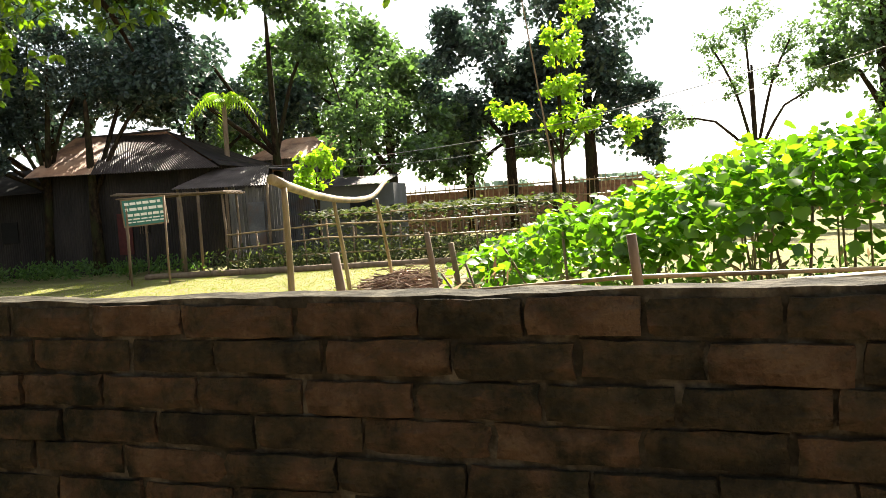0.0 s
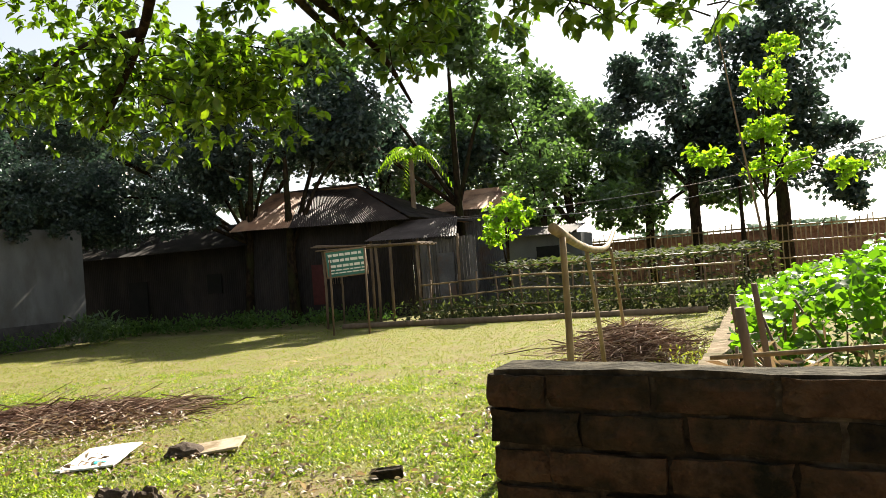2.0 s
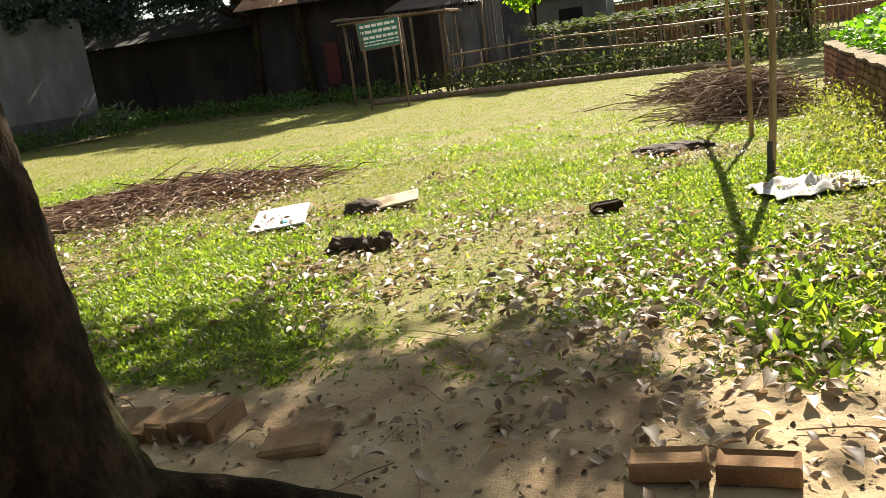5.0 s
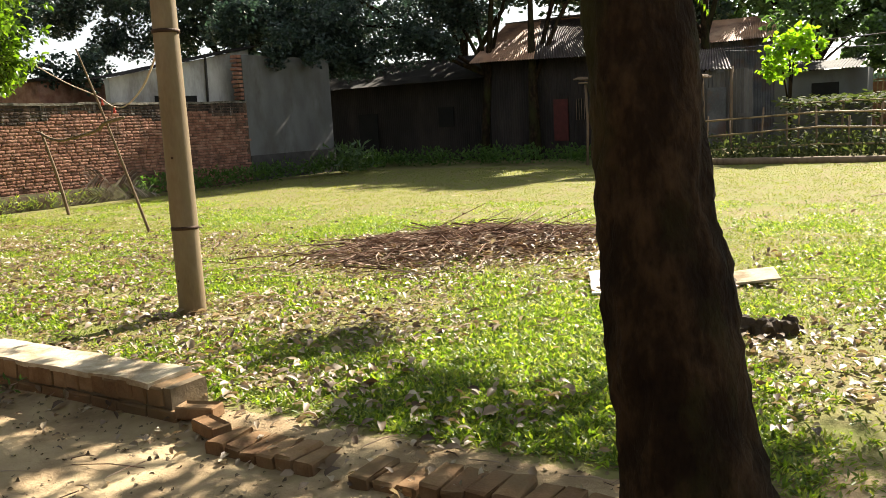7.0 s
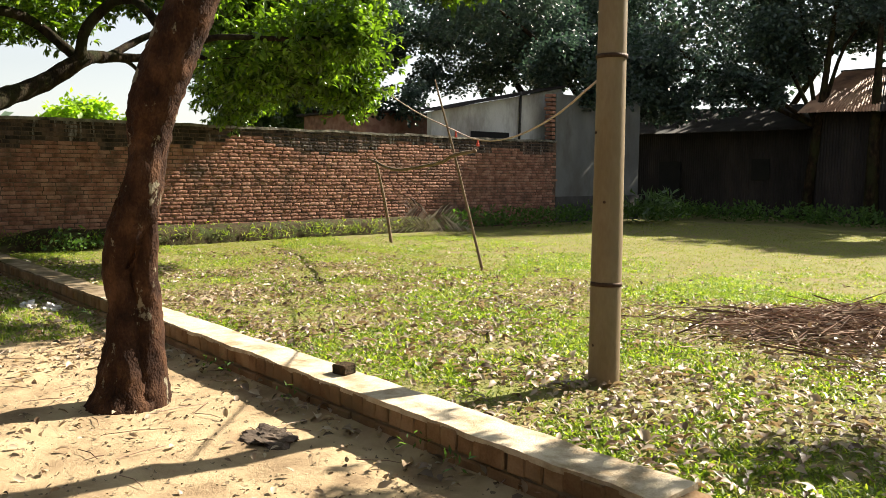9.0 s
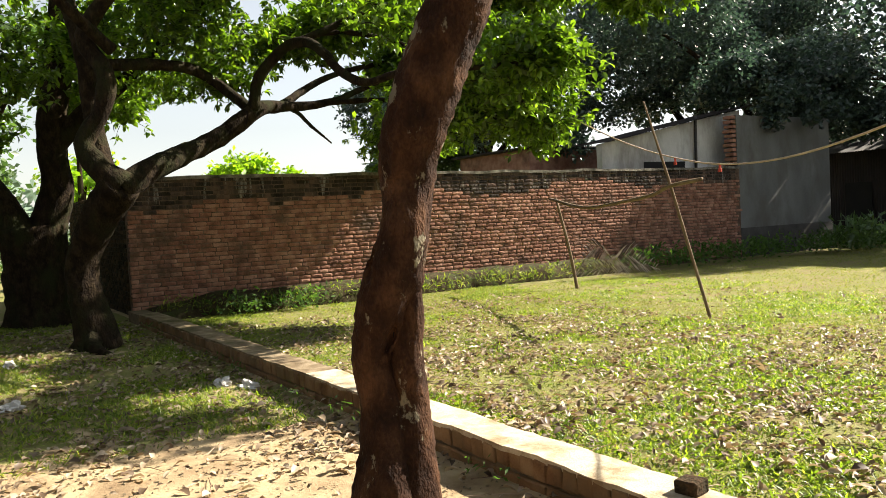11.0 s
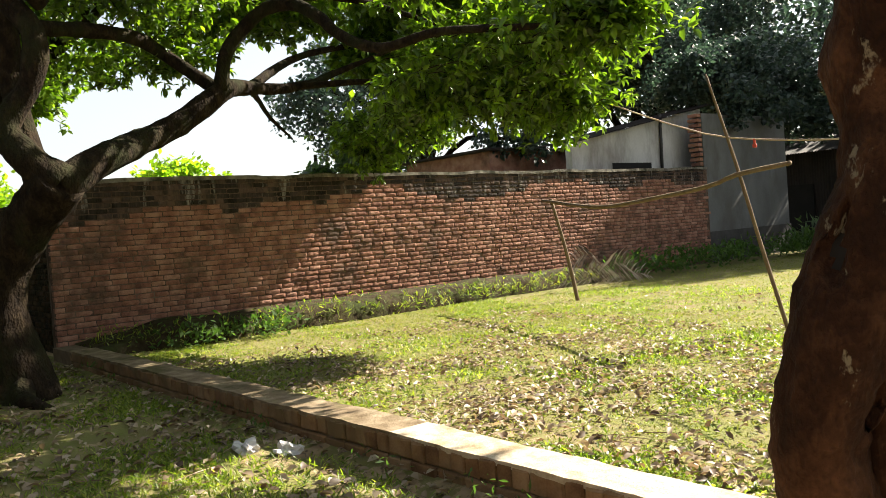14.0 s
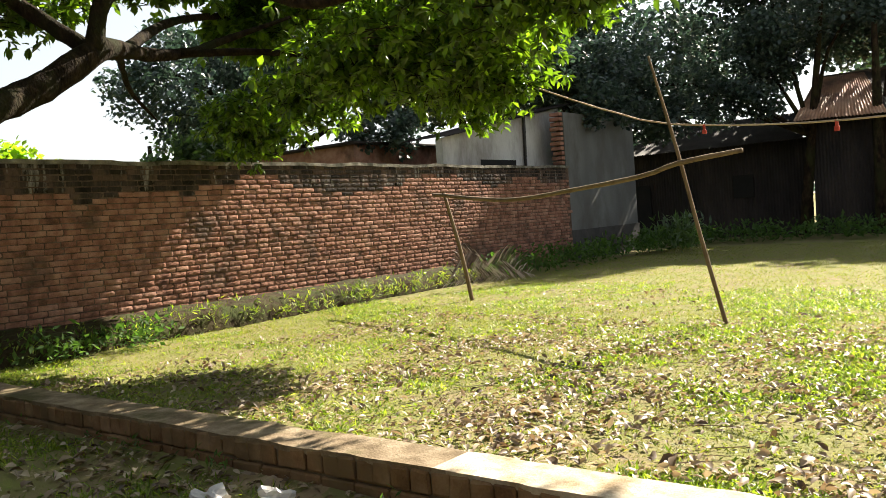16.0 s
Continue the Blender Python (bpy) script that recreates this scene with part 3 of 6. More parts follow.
block(shed, "plinth", -19.97, -19.66, 19.82, 24.12, -0.1, 0.77, M_DARKBAND, "black tarred plinth")
gab = bmesh.new()
prof = [(15.4, -0.1), (20.9, -0.1), (20.9, 4.22), (15.4, 3.2)]
q0 = [gab.verts.new((-20.45, y, z)) for y, z in prof]
q1 = [gab.verts.new((-20.65, y, z)) for y, z in prof]
gab.faces.new(q0)
gab.faces.new(q1[::-1])
for i in range(4):
    gab.faces.new((q0[i], q1[i], q1[(i + 1) % 4], q0[(i + 1) % 4]))
bmesh.ops.recalc_face_normals(gab, faces=gab.faces)
flat(shed, "side_wall", gab, M_PLASTER_PALE, "limewashed side wall under the sloping roof")
block(shed, "window", -20.47, -20.44, 16.9, 18.5, 2.5, 2.72, M_DARKVOID, "low dark window slot")
corrugated("roof", shed, (-20.2, 15.3, 3.22), (-20.2, 21.2, 4.34), (-21.6, 21.2, 4.34), (-21.6, 15.3, 3.22), M_TIN_DARK, 0.12, 0.015, "thin dark tin roof")
tube_ob = tube("drainpipe", [(-20.4, 18.9, 2.4), (-20.4, 18.95, 4.0)], 0.04, M_DARKBAND, shed, 8)
place(tube_ob, shed)
for k in range(11):
    r = random.Random(k)
    block(shed, "brick", -20.0 + r.uniform(-0.04, 0.0), -19.72, 19.62 + r.uniform(-0.03, 0.05), 19.8, 2.55 + k * 0.13, 2.64 + k * 0.13, M_BRICK_J, "", 0.006)
# brick outbuilding behind the wall
outhouse = thing("outhouse", (-24, 15, 0), "dark red brick outbuilding behind the boundary wall", "outbuilding")
block(outhouse, "wall", -26, -22.5, 14.6, 18.6, -0.1, 3.25, M_BRICK_J)
block(outhouse, "roof", -26.2, -22.3, 14.4, 18.7, 3.25, 3.32, M_TIN_DARK, "flat dark roof", 0.02)

# ---- village houses ----
house = thing("house", (-12, 29, 0), "dark tin-walled village house with rusted gable roof", "house")
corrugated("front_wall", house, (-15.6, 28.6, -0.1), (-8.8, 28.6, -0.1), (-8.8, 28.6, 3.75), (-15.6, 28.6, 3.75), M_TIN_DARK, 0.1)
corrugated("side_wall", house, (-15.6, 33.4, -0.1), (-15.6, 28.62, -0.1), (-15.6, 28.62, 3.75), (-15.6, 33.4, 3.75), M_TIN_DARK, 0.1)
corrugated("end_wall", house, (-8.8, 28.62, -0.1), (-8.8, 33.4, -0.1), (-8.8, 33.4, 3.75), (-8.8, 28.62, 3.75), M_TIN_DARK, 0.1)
# one roof split in two: tree shade and sunlit part set by colour
corrugated("roof_front", house, (-13.3, 27.6, 3.53), (-8.4, 27.6, 3.42), (-12.0, 31.0, 5.1), (-14.5, 31.0, 5.22), M_TIN_BROWN, 0.1, 0.02, "weathered corrugated roof, tree shade put into its brown")
corrugated("roof_lit_part", house, (-15.9, 27.58, 3.6), (-13.25, 27.58, 3.55), (-14.45, 30.98, 5.24), (-15.9, 30.98, 5.3), M_RUST, 0.1, 0.02, "rust-orange roof sheets, the sunlit part set by colour")
corrugated("roof_back", house, (-8.4, 34.4, 3.5), (-15.9, 34.4, 3.55), (-15.9, 31.0, 5.28), (-12.0, 31.0, 5.2), M_RUST, 0.1, 0.02)
corrugated("roof_hip", house, (-8.4, 27.62, 3.5), (-8.4, 34.4, 3.5), (-12.0, 31.02, 5.19), (-12.0, 30.98, 5.19), M_TIN_DARK, 0.1, 0.02)
block(house, "ridge_cap", -16.0, -11.9, 30.88, 31.12, 5.22, 5.29, M_TIN_BROWN, "", 0.02)
door = block(house, "door", -12.95, -12.4, 28.5, 28.56, 0.6, 2.1, M_DOOR, "faded red shutter door")
hw = block(house, "window", -12.1, -11.7, 28.5, 28.55, 1.35, 2.05, M_DARKVOID, "barred dark window")
for k in range(4):
    tube("window_bar", [(-12.05 + k * 0.1, 28.47, 1.33), (-12.05 + k * 0.1, 28.47, 2.07)], 0.012, M_STICK, hw, 6)
house_b = thing("house", (-20, 29.5, 0), "low tin house under dense trees, shade put into its colour", "house")
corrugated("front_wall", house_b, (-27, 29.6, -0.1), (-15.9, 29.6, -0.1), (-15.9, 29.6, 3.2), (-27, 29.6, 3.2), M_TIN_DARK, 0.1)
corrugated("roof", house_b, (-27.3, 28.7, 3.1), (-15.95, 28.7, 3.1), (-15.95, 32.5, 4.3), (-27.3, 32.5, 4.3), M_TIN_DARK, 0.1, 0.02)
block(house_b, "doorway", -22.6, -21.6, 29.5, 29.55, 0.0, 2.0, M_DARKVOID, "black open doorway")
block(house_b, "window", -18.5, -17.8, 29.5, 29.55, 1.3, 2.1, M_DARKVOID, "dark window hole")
porch = thing("porch", (-8, 26.6, 0), "grey tin-roofed porch with plank walls", "porch")
corrugated("roof", porch, (-9.4, 26.0, 2.7), (-6.1, 26.0, 2.62), (-6.9, 28.4, 3.4), (-9.0, 28.5, 3.4), M_TIN_BROWN, 0.1, 0.02, "brown sheet roof dulled by rust")
for k in range(17):
    x = -7.55 + k * 0.115
    r = random.Random(k)
    ob = block(porch, "plank", x, x + 0.1, 26.3 + r.uniform(0, 0.02), 26.325 + r.uniform(0, 0.02), 0.2, 2.62 + r.uniform(-0.1, 0.03), M_PLANK)
for x in (-9.3, -8.6, -7.6, -6.2):
    place(tube("post", [(x, 26.2, -0.1), (x + 0.03, 26.2, 2.7)], 0.05, M_STICK, porch, 8), porch)
block(porch, "door", -6.9, -6.35, 26.24, 26.28, 0.25, 2.1, M_TIN_GREY, "grey tin door leaf")
block(porch, "cross_board", -6.0, -5.62, 26.25, 26.29, 1.2, 1.3, M_PLANK)
hut = thing("hut", (-4.2, 29.5, 0), "small mud-plastered hut with dark window", "hut")
block(hut, "wall", -5.5, -2.8, 29.4, 31.4, -0.1, 2.5, M_PLASTER)
block(hut, "window", -4.4, -3.6, 29.36, 29.41, 1.4, 2.1, M_DARKVOID, "dark square window")
corrugated("roof", hut, (-5.9, 28.9, 2.5), (-3.0, 28.9, 2.5), (-3.0, 31.6, 2.9), (-5.9, 31.6, 2.9), M_TIN_DARK, 0.1, 0.02)
back_house = thing("house", (-8.3, 36, 0), "grey tin house with rusty gable behind the porch", "house")
corrugated("front_wall", back_house, (-10.6, 36, -0.1), (-6.6, 36, -0.1), (-6.6, 36, 4.3), (-10.6, 36, 4.3), M_TIN_GREY, 0.1)
corrugated("roof", back_house, (-11.0, 35.3, 4.1), (-6.2, 35.3, 4.1), (-7.2, 38.0, 5.2), (-9.8, 38.0, 5.2), M_RUST, 0.1, 0.02)
long_shed = thing("long_shed", (6, 52, 0), "long white-roofed shed in the distance", "shed")
block(long_shed, "wall", -9, 40, 51, 51.3, 0, 2.4, M_BRICK_J, "reddish low wall")
corrugated("roof", long_shed, (-10, 50.2, 2.9), (42, 50.2, 2.5), (42, 58, 4.7), (-10, 58, 5.0), M_WHITEROOF, 0.3, 0.02, "white sheet roof glaring in the sun")

# ---- sign and shelter ----
sign = thing("sign_board", (-7.55, 21.1, 0), "dark green notice board with white lettering on two posts", "sign")
tilt = pose(-7.58, 21.15, 1.95, 4, -3, 18)
bd = part("board", box(-0.55, 0.55, -0.012, 0.012, -0.35, 0.35, 0.004), M_SIGN, sign)
fr = bmesh.new()
for x0, x1, z0, z1 in ((-0.57, 0.57, 0.335, 0.37), (-0.57, 0.57, -0.37, -0.335), (-0.57, -0.535, -0.335, 0.335), (0.535, 0.57, -0.335, 0.335)):
    box(x0, x1, -0.022, 0.015, z0, z1, 0, fr)
fr_ob = part("frame", fr, M_STICK, sign)
base_inv = Matrix.Translation(sign.location).inverted()
for ob in (bd, fr_ob):
    ob.matrix_basis = base_inv @ tilt
rr = random.Random(3)
for row, (z, h) in enumerate(((0.24, 0.10), (0.09, 0.105), (-0.06, 0.10), (-0.17, 0.045), (-0.25, 0.045))):
    x = -0.48
    while x < 0.44:
        w = min(rr.uniform(0.08, 0.2), 0.48 - x)
        ob = part("lettering", box(x, x + w, -0.02, -0.0135, z - h * 0.36, z + h * 0.36), M_SIGN_INK, bd, "white painted words")
        x += w + 0.03
for x, y in ((-8.02, 20.95), (-7.02, 21.1)):
    place(tube("post", [(x, y + 0.03, -0.15), (x + 0.01, y + 0.06, 2.3)], 0.028, M_STICK, sign, 8), sign)

shelter = thing("shelter", (-8.3, 24.4, 0), "flimsy bamboo shelter with a thin flat roof", "shelter")
block(shelter, "roof", -10.1, -6.6, 23.9, 25.2, 2.42, 2.46, M_STICK, "thin roof of split bamboo", 0.01)
for k in range(9):
    place(tube("roof_pole", [(-10.25, 23.9 + k * 0.16, 2.56 + 0.03 * (k % 3)), (-8.4, 23.92 + k * 0.16, 2.49), (-6.5, 23.9 + k * 0.16, 2.40 - 0.03 * (k % 2))], 0.022, M_STICK, shelter, 6), shelter)
for x, y, r in ((-9.95, 24.1, 0.05), (-9.9, 25.1, 0.04), (-8.05, 24.0, 0.055), (-6.8, 24.2, 0.045), (-6.75, 25.1, 0.04)):
    place(tube("post", [(x, y, -0.15), (x + 0.04, y, 1.2), (x, y, 2.45)], r * 0.8, M_STICK, shelter, 8, 0.06), shelter)

# ---- fences ----
low_fence = thing("bamboo_fence", (-2, 24, 0), "low bamboo rail fence at the lawn's far edge", "fence")
for z, dz in ((1.15, 0.0), (0.72, 0.05), (0.35, -0.03)):
    place(tube("rail", [(-6.6, 23.9, z - 0.02), (-3.5, 23.95, z + 0.1 + dz), (-0.5, 24, z + 0.02), (2.4, 23.9, z + 0.02)], 0.026, M_BAMBOO, low_fence, 6), low_fence)
for k in range(13):
    x = -6.4 + k * 0.72
    place(tube("post", [(x, 24.03, -0.15), (x + random.Random(k).uniform(-0.1, 0.1), 24.05, 1.2 + random.Random(k + 50).uniform(-0.1, 0.25))], 0.028, M_STICK, low_fence, 6), low_fence)
log = tube("log_border", [(-9.0, 23.4, 0.05), (-5.5, 22.9, 0.07), (-2, 22.8, 0.06), (1.6, 22.6, 0.07)], [0.1, 0.11, 0.1, 0.09], M_STICK, None, 10, 0.15, 0.4)
tagged(log, "long dark log laid along the lawn's edge", "log")
far_fence = thing("bamboo_fence", (5, 44, 0), "tall bamboo paling fence with three rails", "fence")
pale_me = {}
for k in range(104):
    r = random.Random(k)
    v = k % 6
    if v not in pale_me:
        vs, fs = tube_arrays([(0, 0, 0), (0.02 * (v - 3), 0, 1.4), (0.01 * v, 0, 2.45 + 0.07 * v)], [0.035, 0.032, 0.026], 6)
        pale_me[v] = mesh_of("pale", vs, fs, M_BAMBOO, True)
    child("pale", pale_me[v], far_fence, "", Matrix.Translation((-12.5 + k * 0.26 + r.uniform(-0.05, 0.05), 0, -0.1)))
for z in (0.8, 1.6, 2.35):
    place(tube("rail", [(-8, 43.95, z), (3, 43.93, z + 0.06), (20, 43.95, z - 0.05)], 0.04, M_BAMBOO, far_fence, 6), far_fence)

# bamboo goal frame beside the garden wall
frame_poles = thing("drying_rack", (1.3, 10, 0), "three bamboo posts carrying a bowed bamboo rail", "rack")
for (x, y), (tx, ty, tz), r in (((1.40, 7.87), (1.45, 7.84, 1.76), 0.03), ((1.29, 10.2), (1.24, 9.85, 1.66), 0.024), ((1.05, 13.2), (1.08, 12.3, 1.68), 0.024)):
    place(tube("post", [(x, y, -0.15), ((x + tx) / 2 + 0.015, (y + ty) / 2, tz / 2), (tx, ty, tz)], [r * 1.1, r, r * 0.9], M_BAMBOO, frame_poles, 10, 0.05, 0.15), frame_poles)
place(tube("stained_foot", [(1.40, 7.87, -0.05), (1.41, 7.866, 0.3)], 0.0365, M_DARKBAND, frame_poles, 10), frame_poles)
place(tube("rail", [(1.43, 7.62, 1.83), (1.44, 7.9, 1.78), (1.33, 9.2, 1.69), (1.22, 10.6, 1.66), (1.08, 12.1, 1.72), (1.0, 13.2, 1.95)], [0.045, 0.042, 0.038, 0.036, 0.034, 0.03], M_BAMBOO, frame_poles, 10, 0.04, 0.2, "pale bowed bamboo rail"), frame_poles)

# drying frame of crooked sticks
stick_frame = thing("stick_frame", (-14, 10.4, 0), "two leaning sticks with a crooked crossbar", "stick frame")
place(tube("leaning_stick", [(-12.02, 9.52, -0.12), (-12.2, 9.3, 1.0), (-12.33, 9.07, 2.0), (-12.5, 8.83, 3.05)], [0.026, 0.023, 0.02, 0.013], M_STICK, stick_frame, 8, 0.08, 0.2), stick_frame)
place(tube("short_stick", [(-16.92, 11.35, -0.12), (-17.03, 11.25, 0.8), (-17.2, 11.1, 1.84)], [0.038, 0.034, 0.028], M_STICK, stick_frame, 8, 0.08, 0.2), stick_frame)
place(tube("crossbar", [(-17.5, 11.2, 1.83), (-17.2, 11.08, 1.8), (-16.1, 10.55, 1.68), (-15.2, 10.2, 1.62), (-14.0, 9.75, 1.68), (-12.9, 9.35, 1.76), (-12.33, 9.08, 1.86), (-11.55, 8.85, 1.92)], [0.03, 0.03, 0.032, 0.03, 0.028, 0.03, 0.028, 0.026], M_STICK, stick_frame, 8, 0.15, 0.2), stick_frame)

stick_frame.location.z -= 0.06

utility_pole = thing("utility_pole", (-6.1, 5.12, 0), "tan cylindrical utility pole with dark iron bands", "pole")
tube("pole", [(0, 0, -0.25), (-0.03, 0.03, 1), (-0.2, 0.21, 7.5)], [0.118, 0.113, 0.085], M_POLE, utility_pole, 28, step=0.3)
for z in (0.75, 2.4):
    tube("iron_band", [(-0.027 * z, 0.028 * z, z - 0.015), (-0.027 * z, 0.028 * z, z + 0.015)], 0.1155, M_IRON, utility_pole, 28, label="rusty iron band")
for z, a in ((1.35, 0.4), (1.85, -0.5), (2.9, 0.6), (0.3, -0.2)):
    c = Vector((-0.027 * z, 0.028 * z, z))
    o = Vector((math.sin(a), -math.cos(a), 0))
    tube("bolt_hole", [c + o * 0.1, c + o * 0.1135], 0.011, M_IRON, utility_pole, 8)
ROPE = [(-6.25, 5.15, 2.24), (-7.4, 5.9, 2.03), (-8.9, 6.85, 1.92), (-10.6, 7.95, 1.99), (-12.38, 9.03, 2.24), (-13.0, 9.05, 2.44), (-13.61, 9.05, 2.69), (-15.2, 9.1, 3.4)]
clothesline = tagged(tube("clothesline", ROPE, 0.010, M_ROPE, None, 5, 0, 0.3), "sagging washing line tied from pole to stick", "rope")
for p, nm in (((-10.42, 7.84, 1.985), "clothes_peg"), ((-11.9, 8.76, 2.165), "clothes_peg")):
    bm = box(-0.012, 0.012, -0.01, 0.01, -0.085, 0.0, 0.003)
    box(-0.022, 0.022, -0.012, 0.012, -0.10, -0.06, 0.003, bm)
    me = bpy.data.meshes.new("clothes_peg")
    bm.to_mesh(me)
    me.materials.append(M_RED)
    ob = new(nm, me)
    ob.location = p
    tagged(ob, "red plastic peg hanging on the washing line", "peg", "pegs on the line")

# ---- overhead wires over the lawn ----
for pts in ([(-9.5, 31, 3.5), (-2, 26, 3.25), (3.0, 24, 3.5), (9, 22, 4.4)], [(-9.5, 31, 3.55), (-1, 30, 3.2), (8, 29, 4.3), (14, 28, 5.6)]):
    tagged(tube("overhead_wire", pts, 0.012, M_TIN_GREY, None, 4, 0, 0.6), "thin pale overhead wire", "wire", "overhead wires")

# ---- trees near the path ----
def leaf_part(parent, name, pts, size, mat, shape="leaf", width=1.0, droop=0.3, spread=1.0, label=""):
    pts = np.asarray(pts)
    me = scatter(name, pts, rng.uniform(size[0], size[1], len(pts)), mat, width, droop, spread, shape)
    ob = place(child(name, me, parent, label), parent)
    return tagged(ob, kind="stuff")


def limb(parent, pts, radii, mat, seg=10, name="limb", rough=0.14, step=0.18):
    return place(tube(name, pts, radii, mat, parent, seg, rough, step, seed=len(parent.children)), parent)


def rosettes(parent, name, anchors, n, reach, per, size, mat, gen, width=0.62, down=0.2, floor_z=2.3, twigs=1500):
    """Leafy shoots: from random anchors a short twig, with leaves splayed round its tip."""
    a = np.asarray(anchors)
    p = a[gen.integers(0, len(a), n)] + gen.normal(0, 0.06, (n, 3))
    p = p[p[:, 2] > floor_z]
    n = len(p)
    d = gen.normal(0, 1, (n, 3))
    d[:, 2] = d[:, 2] * 0.5 - down + 0.35
    d /= np.linalg.norm(d, axis=1)[:, None]
    L = reach * gen.uniform(0.4, 1.2, n)
    tip = p + d * L[:, None]
    along = gen.uniform(0.45, 1.0, (n, per)) ** 0.6
    at = (p[:, None] + d[:, None] * (L[:, None] * along)[..., None]).reshape(-1, 3)
    ld = d[:, None] * 0.55 + gen.normal(0, 0.62, (n, per, 3))
    ld[..., 2] -= 0.12
    ld = ld.reshape(-1, 3)
    ld /= np.linalg.norm(ld, axis=1)[:, None]
    up = np.array([0, 0, 1.0]) + gen.normal(0, 0.38, (len(ld), 3))
    x = np.cross(ld, up)
    x /= np.linalg.norm(x, axis=1)[:, None] + 1e-6
    turns = np.stack([x, ld, np.cross(x, ld)], 2)
    me = scatter(name, at, gen.uniform(size[0], size[1], len(at)), mat, width, turns=turns, lift=1.4)
    tagged(place(child(name, me, parent), parent), kind="stuff")
    lines = [([Vector(p[k]), Vector((p[k] + tip[k]) / 2 + np.array([0, 0, 0.03])), Vector(tip[k])], [0.006, 0.005, 0.003]) for k in range(min(n, twigs))]
    tagged(place(child("twig_growth", joined_tubes("twig_growth", lines, M_BARK_OLD), parent), parent), kind="stuff")


gen = np.random.default_rng(11)
tree_a = thing("jackfruit_tree", (-1.0, 2.4, 0), "leaning jackfruit tree with dark rough bark and low leafy branches", "tree", "jackfruit trees")
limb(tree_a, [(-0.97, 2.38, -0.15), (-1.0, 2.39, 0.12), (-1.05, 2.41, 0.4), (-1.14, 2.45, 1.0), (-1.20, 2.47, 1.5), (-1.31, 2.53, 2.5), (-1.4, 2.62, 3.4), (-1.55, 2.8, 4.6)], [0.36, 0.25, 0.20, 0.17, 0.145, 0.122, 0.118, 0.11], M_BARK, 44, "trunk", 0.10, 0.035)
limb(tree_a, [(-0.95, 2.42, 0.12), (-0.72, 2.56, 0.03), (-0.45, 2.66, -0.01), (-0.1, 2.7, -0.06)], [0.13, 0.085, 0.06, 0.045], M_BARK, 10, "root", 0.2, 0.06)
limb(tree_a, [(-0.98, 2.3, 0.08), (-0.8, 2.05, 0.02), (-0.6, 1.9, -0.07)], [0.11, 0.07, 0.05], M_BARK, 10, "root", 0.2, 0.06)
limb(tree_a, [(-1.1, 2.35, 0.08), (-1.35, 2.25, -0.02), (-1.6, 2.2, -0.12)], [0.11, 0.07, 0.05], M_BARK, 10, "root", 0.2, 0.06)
limb(tree_a, [(-1.4, 2.6, 3.3), (-1.3, 3.6, 4.1), (-0.9, 5.0, 4.4), (-0.5, 6.4, 4.1), (-0.3, 7.6, 3.6)], [0.13, 0.09, 0.07, 0.05, 0.025], M_BARK)
limb(tree_a, [(-0.9, 5.0, 4.4), (0.6, 6.0, 4.2), (1.9, 6.5, 3.6), (3.0, 6.4, 3.1)], [0.06, 0.05, 0.035, 0.015], M_BARK)
limb(tree_a, [(-0.7, 5.8, 4.25), (-1.8, 6.8, 3.8), (-2.7, 7.2, 3.1)], [0.06, 0.04, 0.02], M_BARK)
limb(tree_a, [(-1.8, 6.8, 3.8), (-3.0, 7.3, 3.95), (-4.4, 7.7, 3.7)], [0.04, 0.03, 0.012], M_BARK)
limb(tree_a, [(-0.3, 7.0, 3.9), (0.05, 7.5, 3.5), (0.3, 7.6, 3.0)], [0.045, 0.03, 0.012], M_BARK, 8)
limb(tree_a, [(-1.3, 3.6, 4.1), (-2.4, 4.6, 5.0), (-3.4, 5.6, 5.2)], [0.08, 0.06, 0.03], M_BARK)
limb(tree_a, [(-0.9, 5.0, 4.4), (-0.4, 7.4, 5.3), (0.2, 10.2, 5.9), (0.7, 11.9, 6.5)], [0.07, 0.06, 0.04, 0.015], M_BARK)
limb(tree_a, [(-0.4, 7.4, 5.3), (-1.0, 9.8, 5.8), (-1.6, 12.0, 6.0), (-3.1, 12.7, 6.1)], [0.06, 0.05, 0.035, 0.012], M_BARK)
limb(tree_a, [(-1.45, 2.7, 4.0), (-0.2, 3.4, 5.2), (1.0, 4.4, 5.6)], [0.09, 0.06, 0.03], M_BARK)
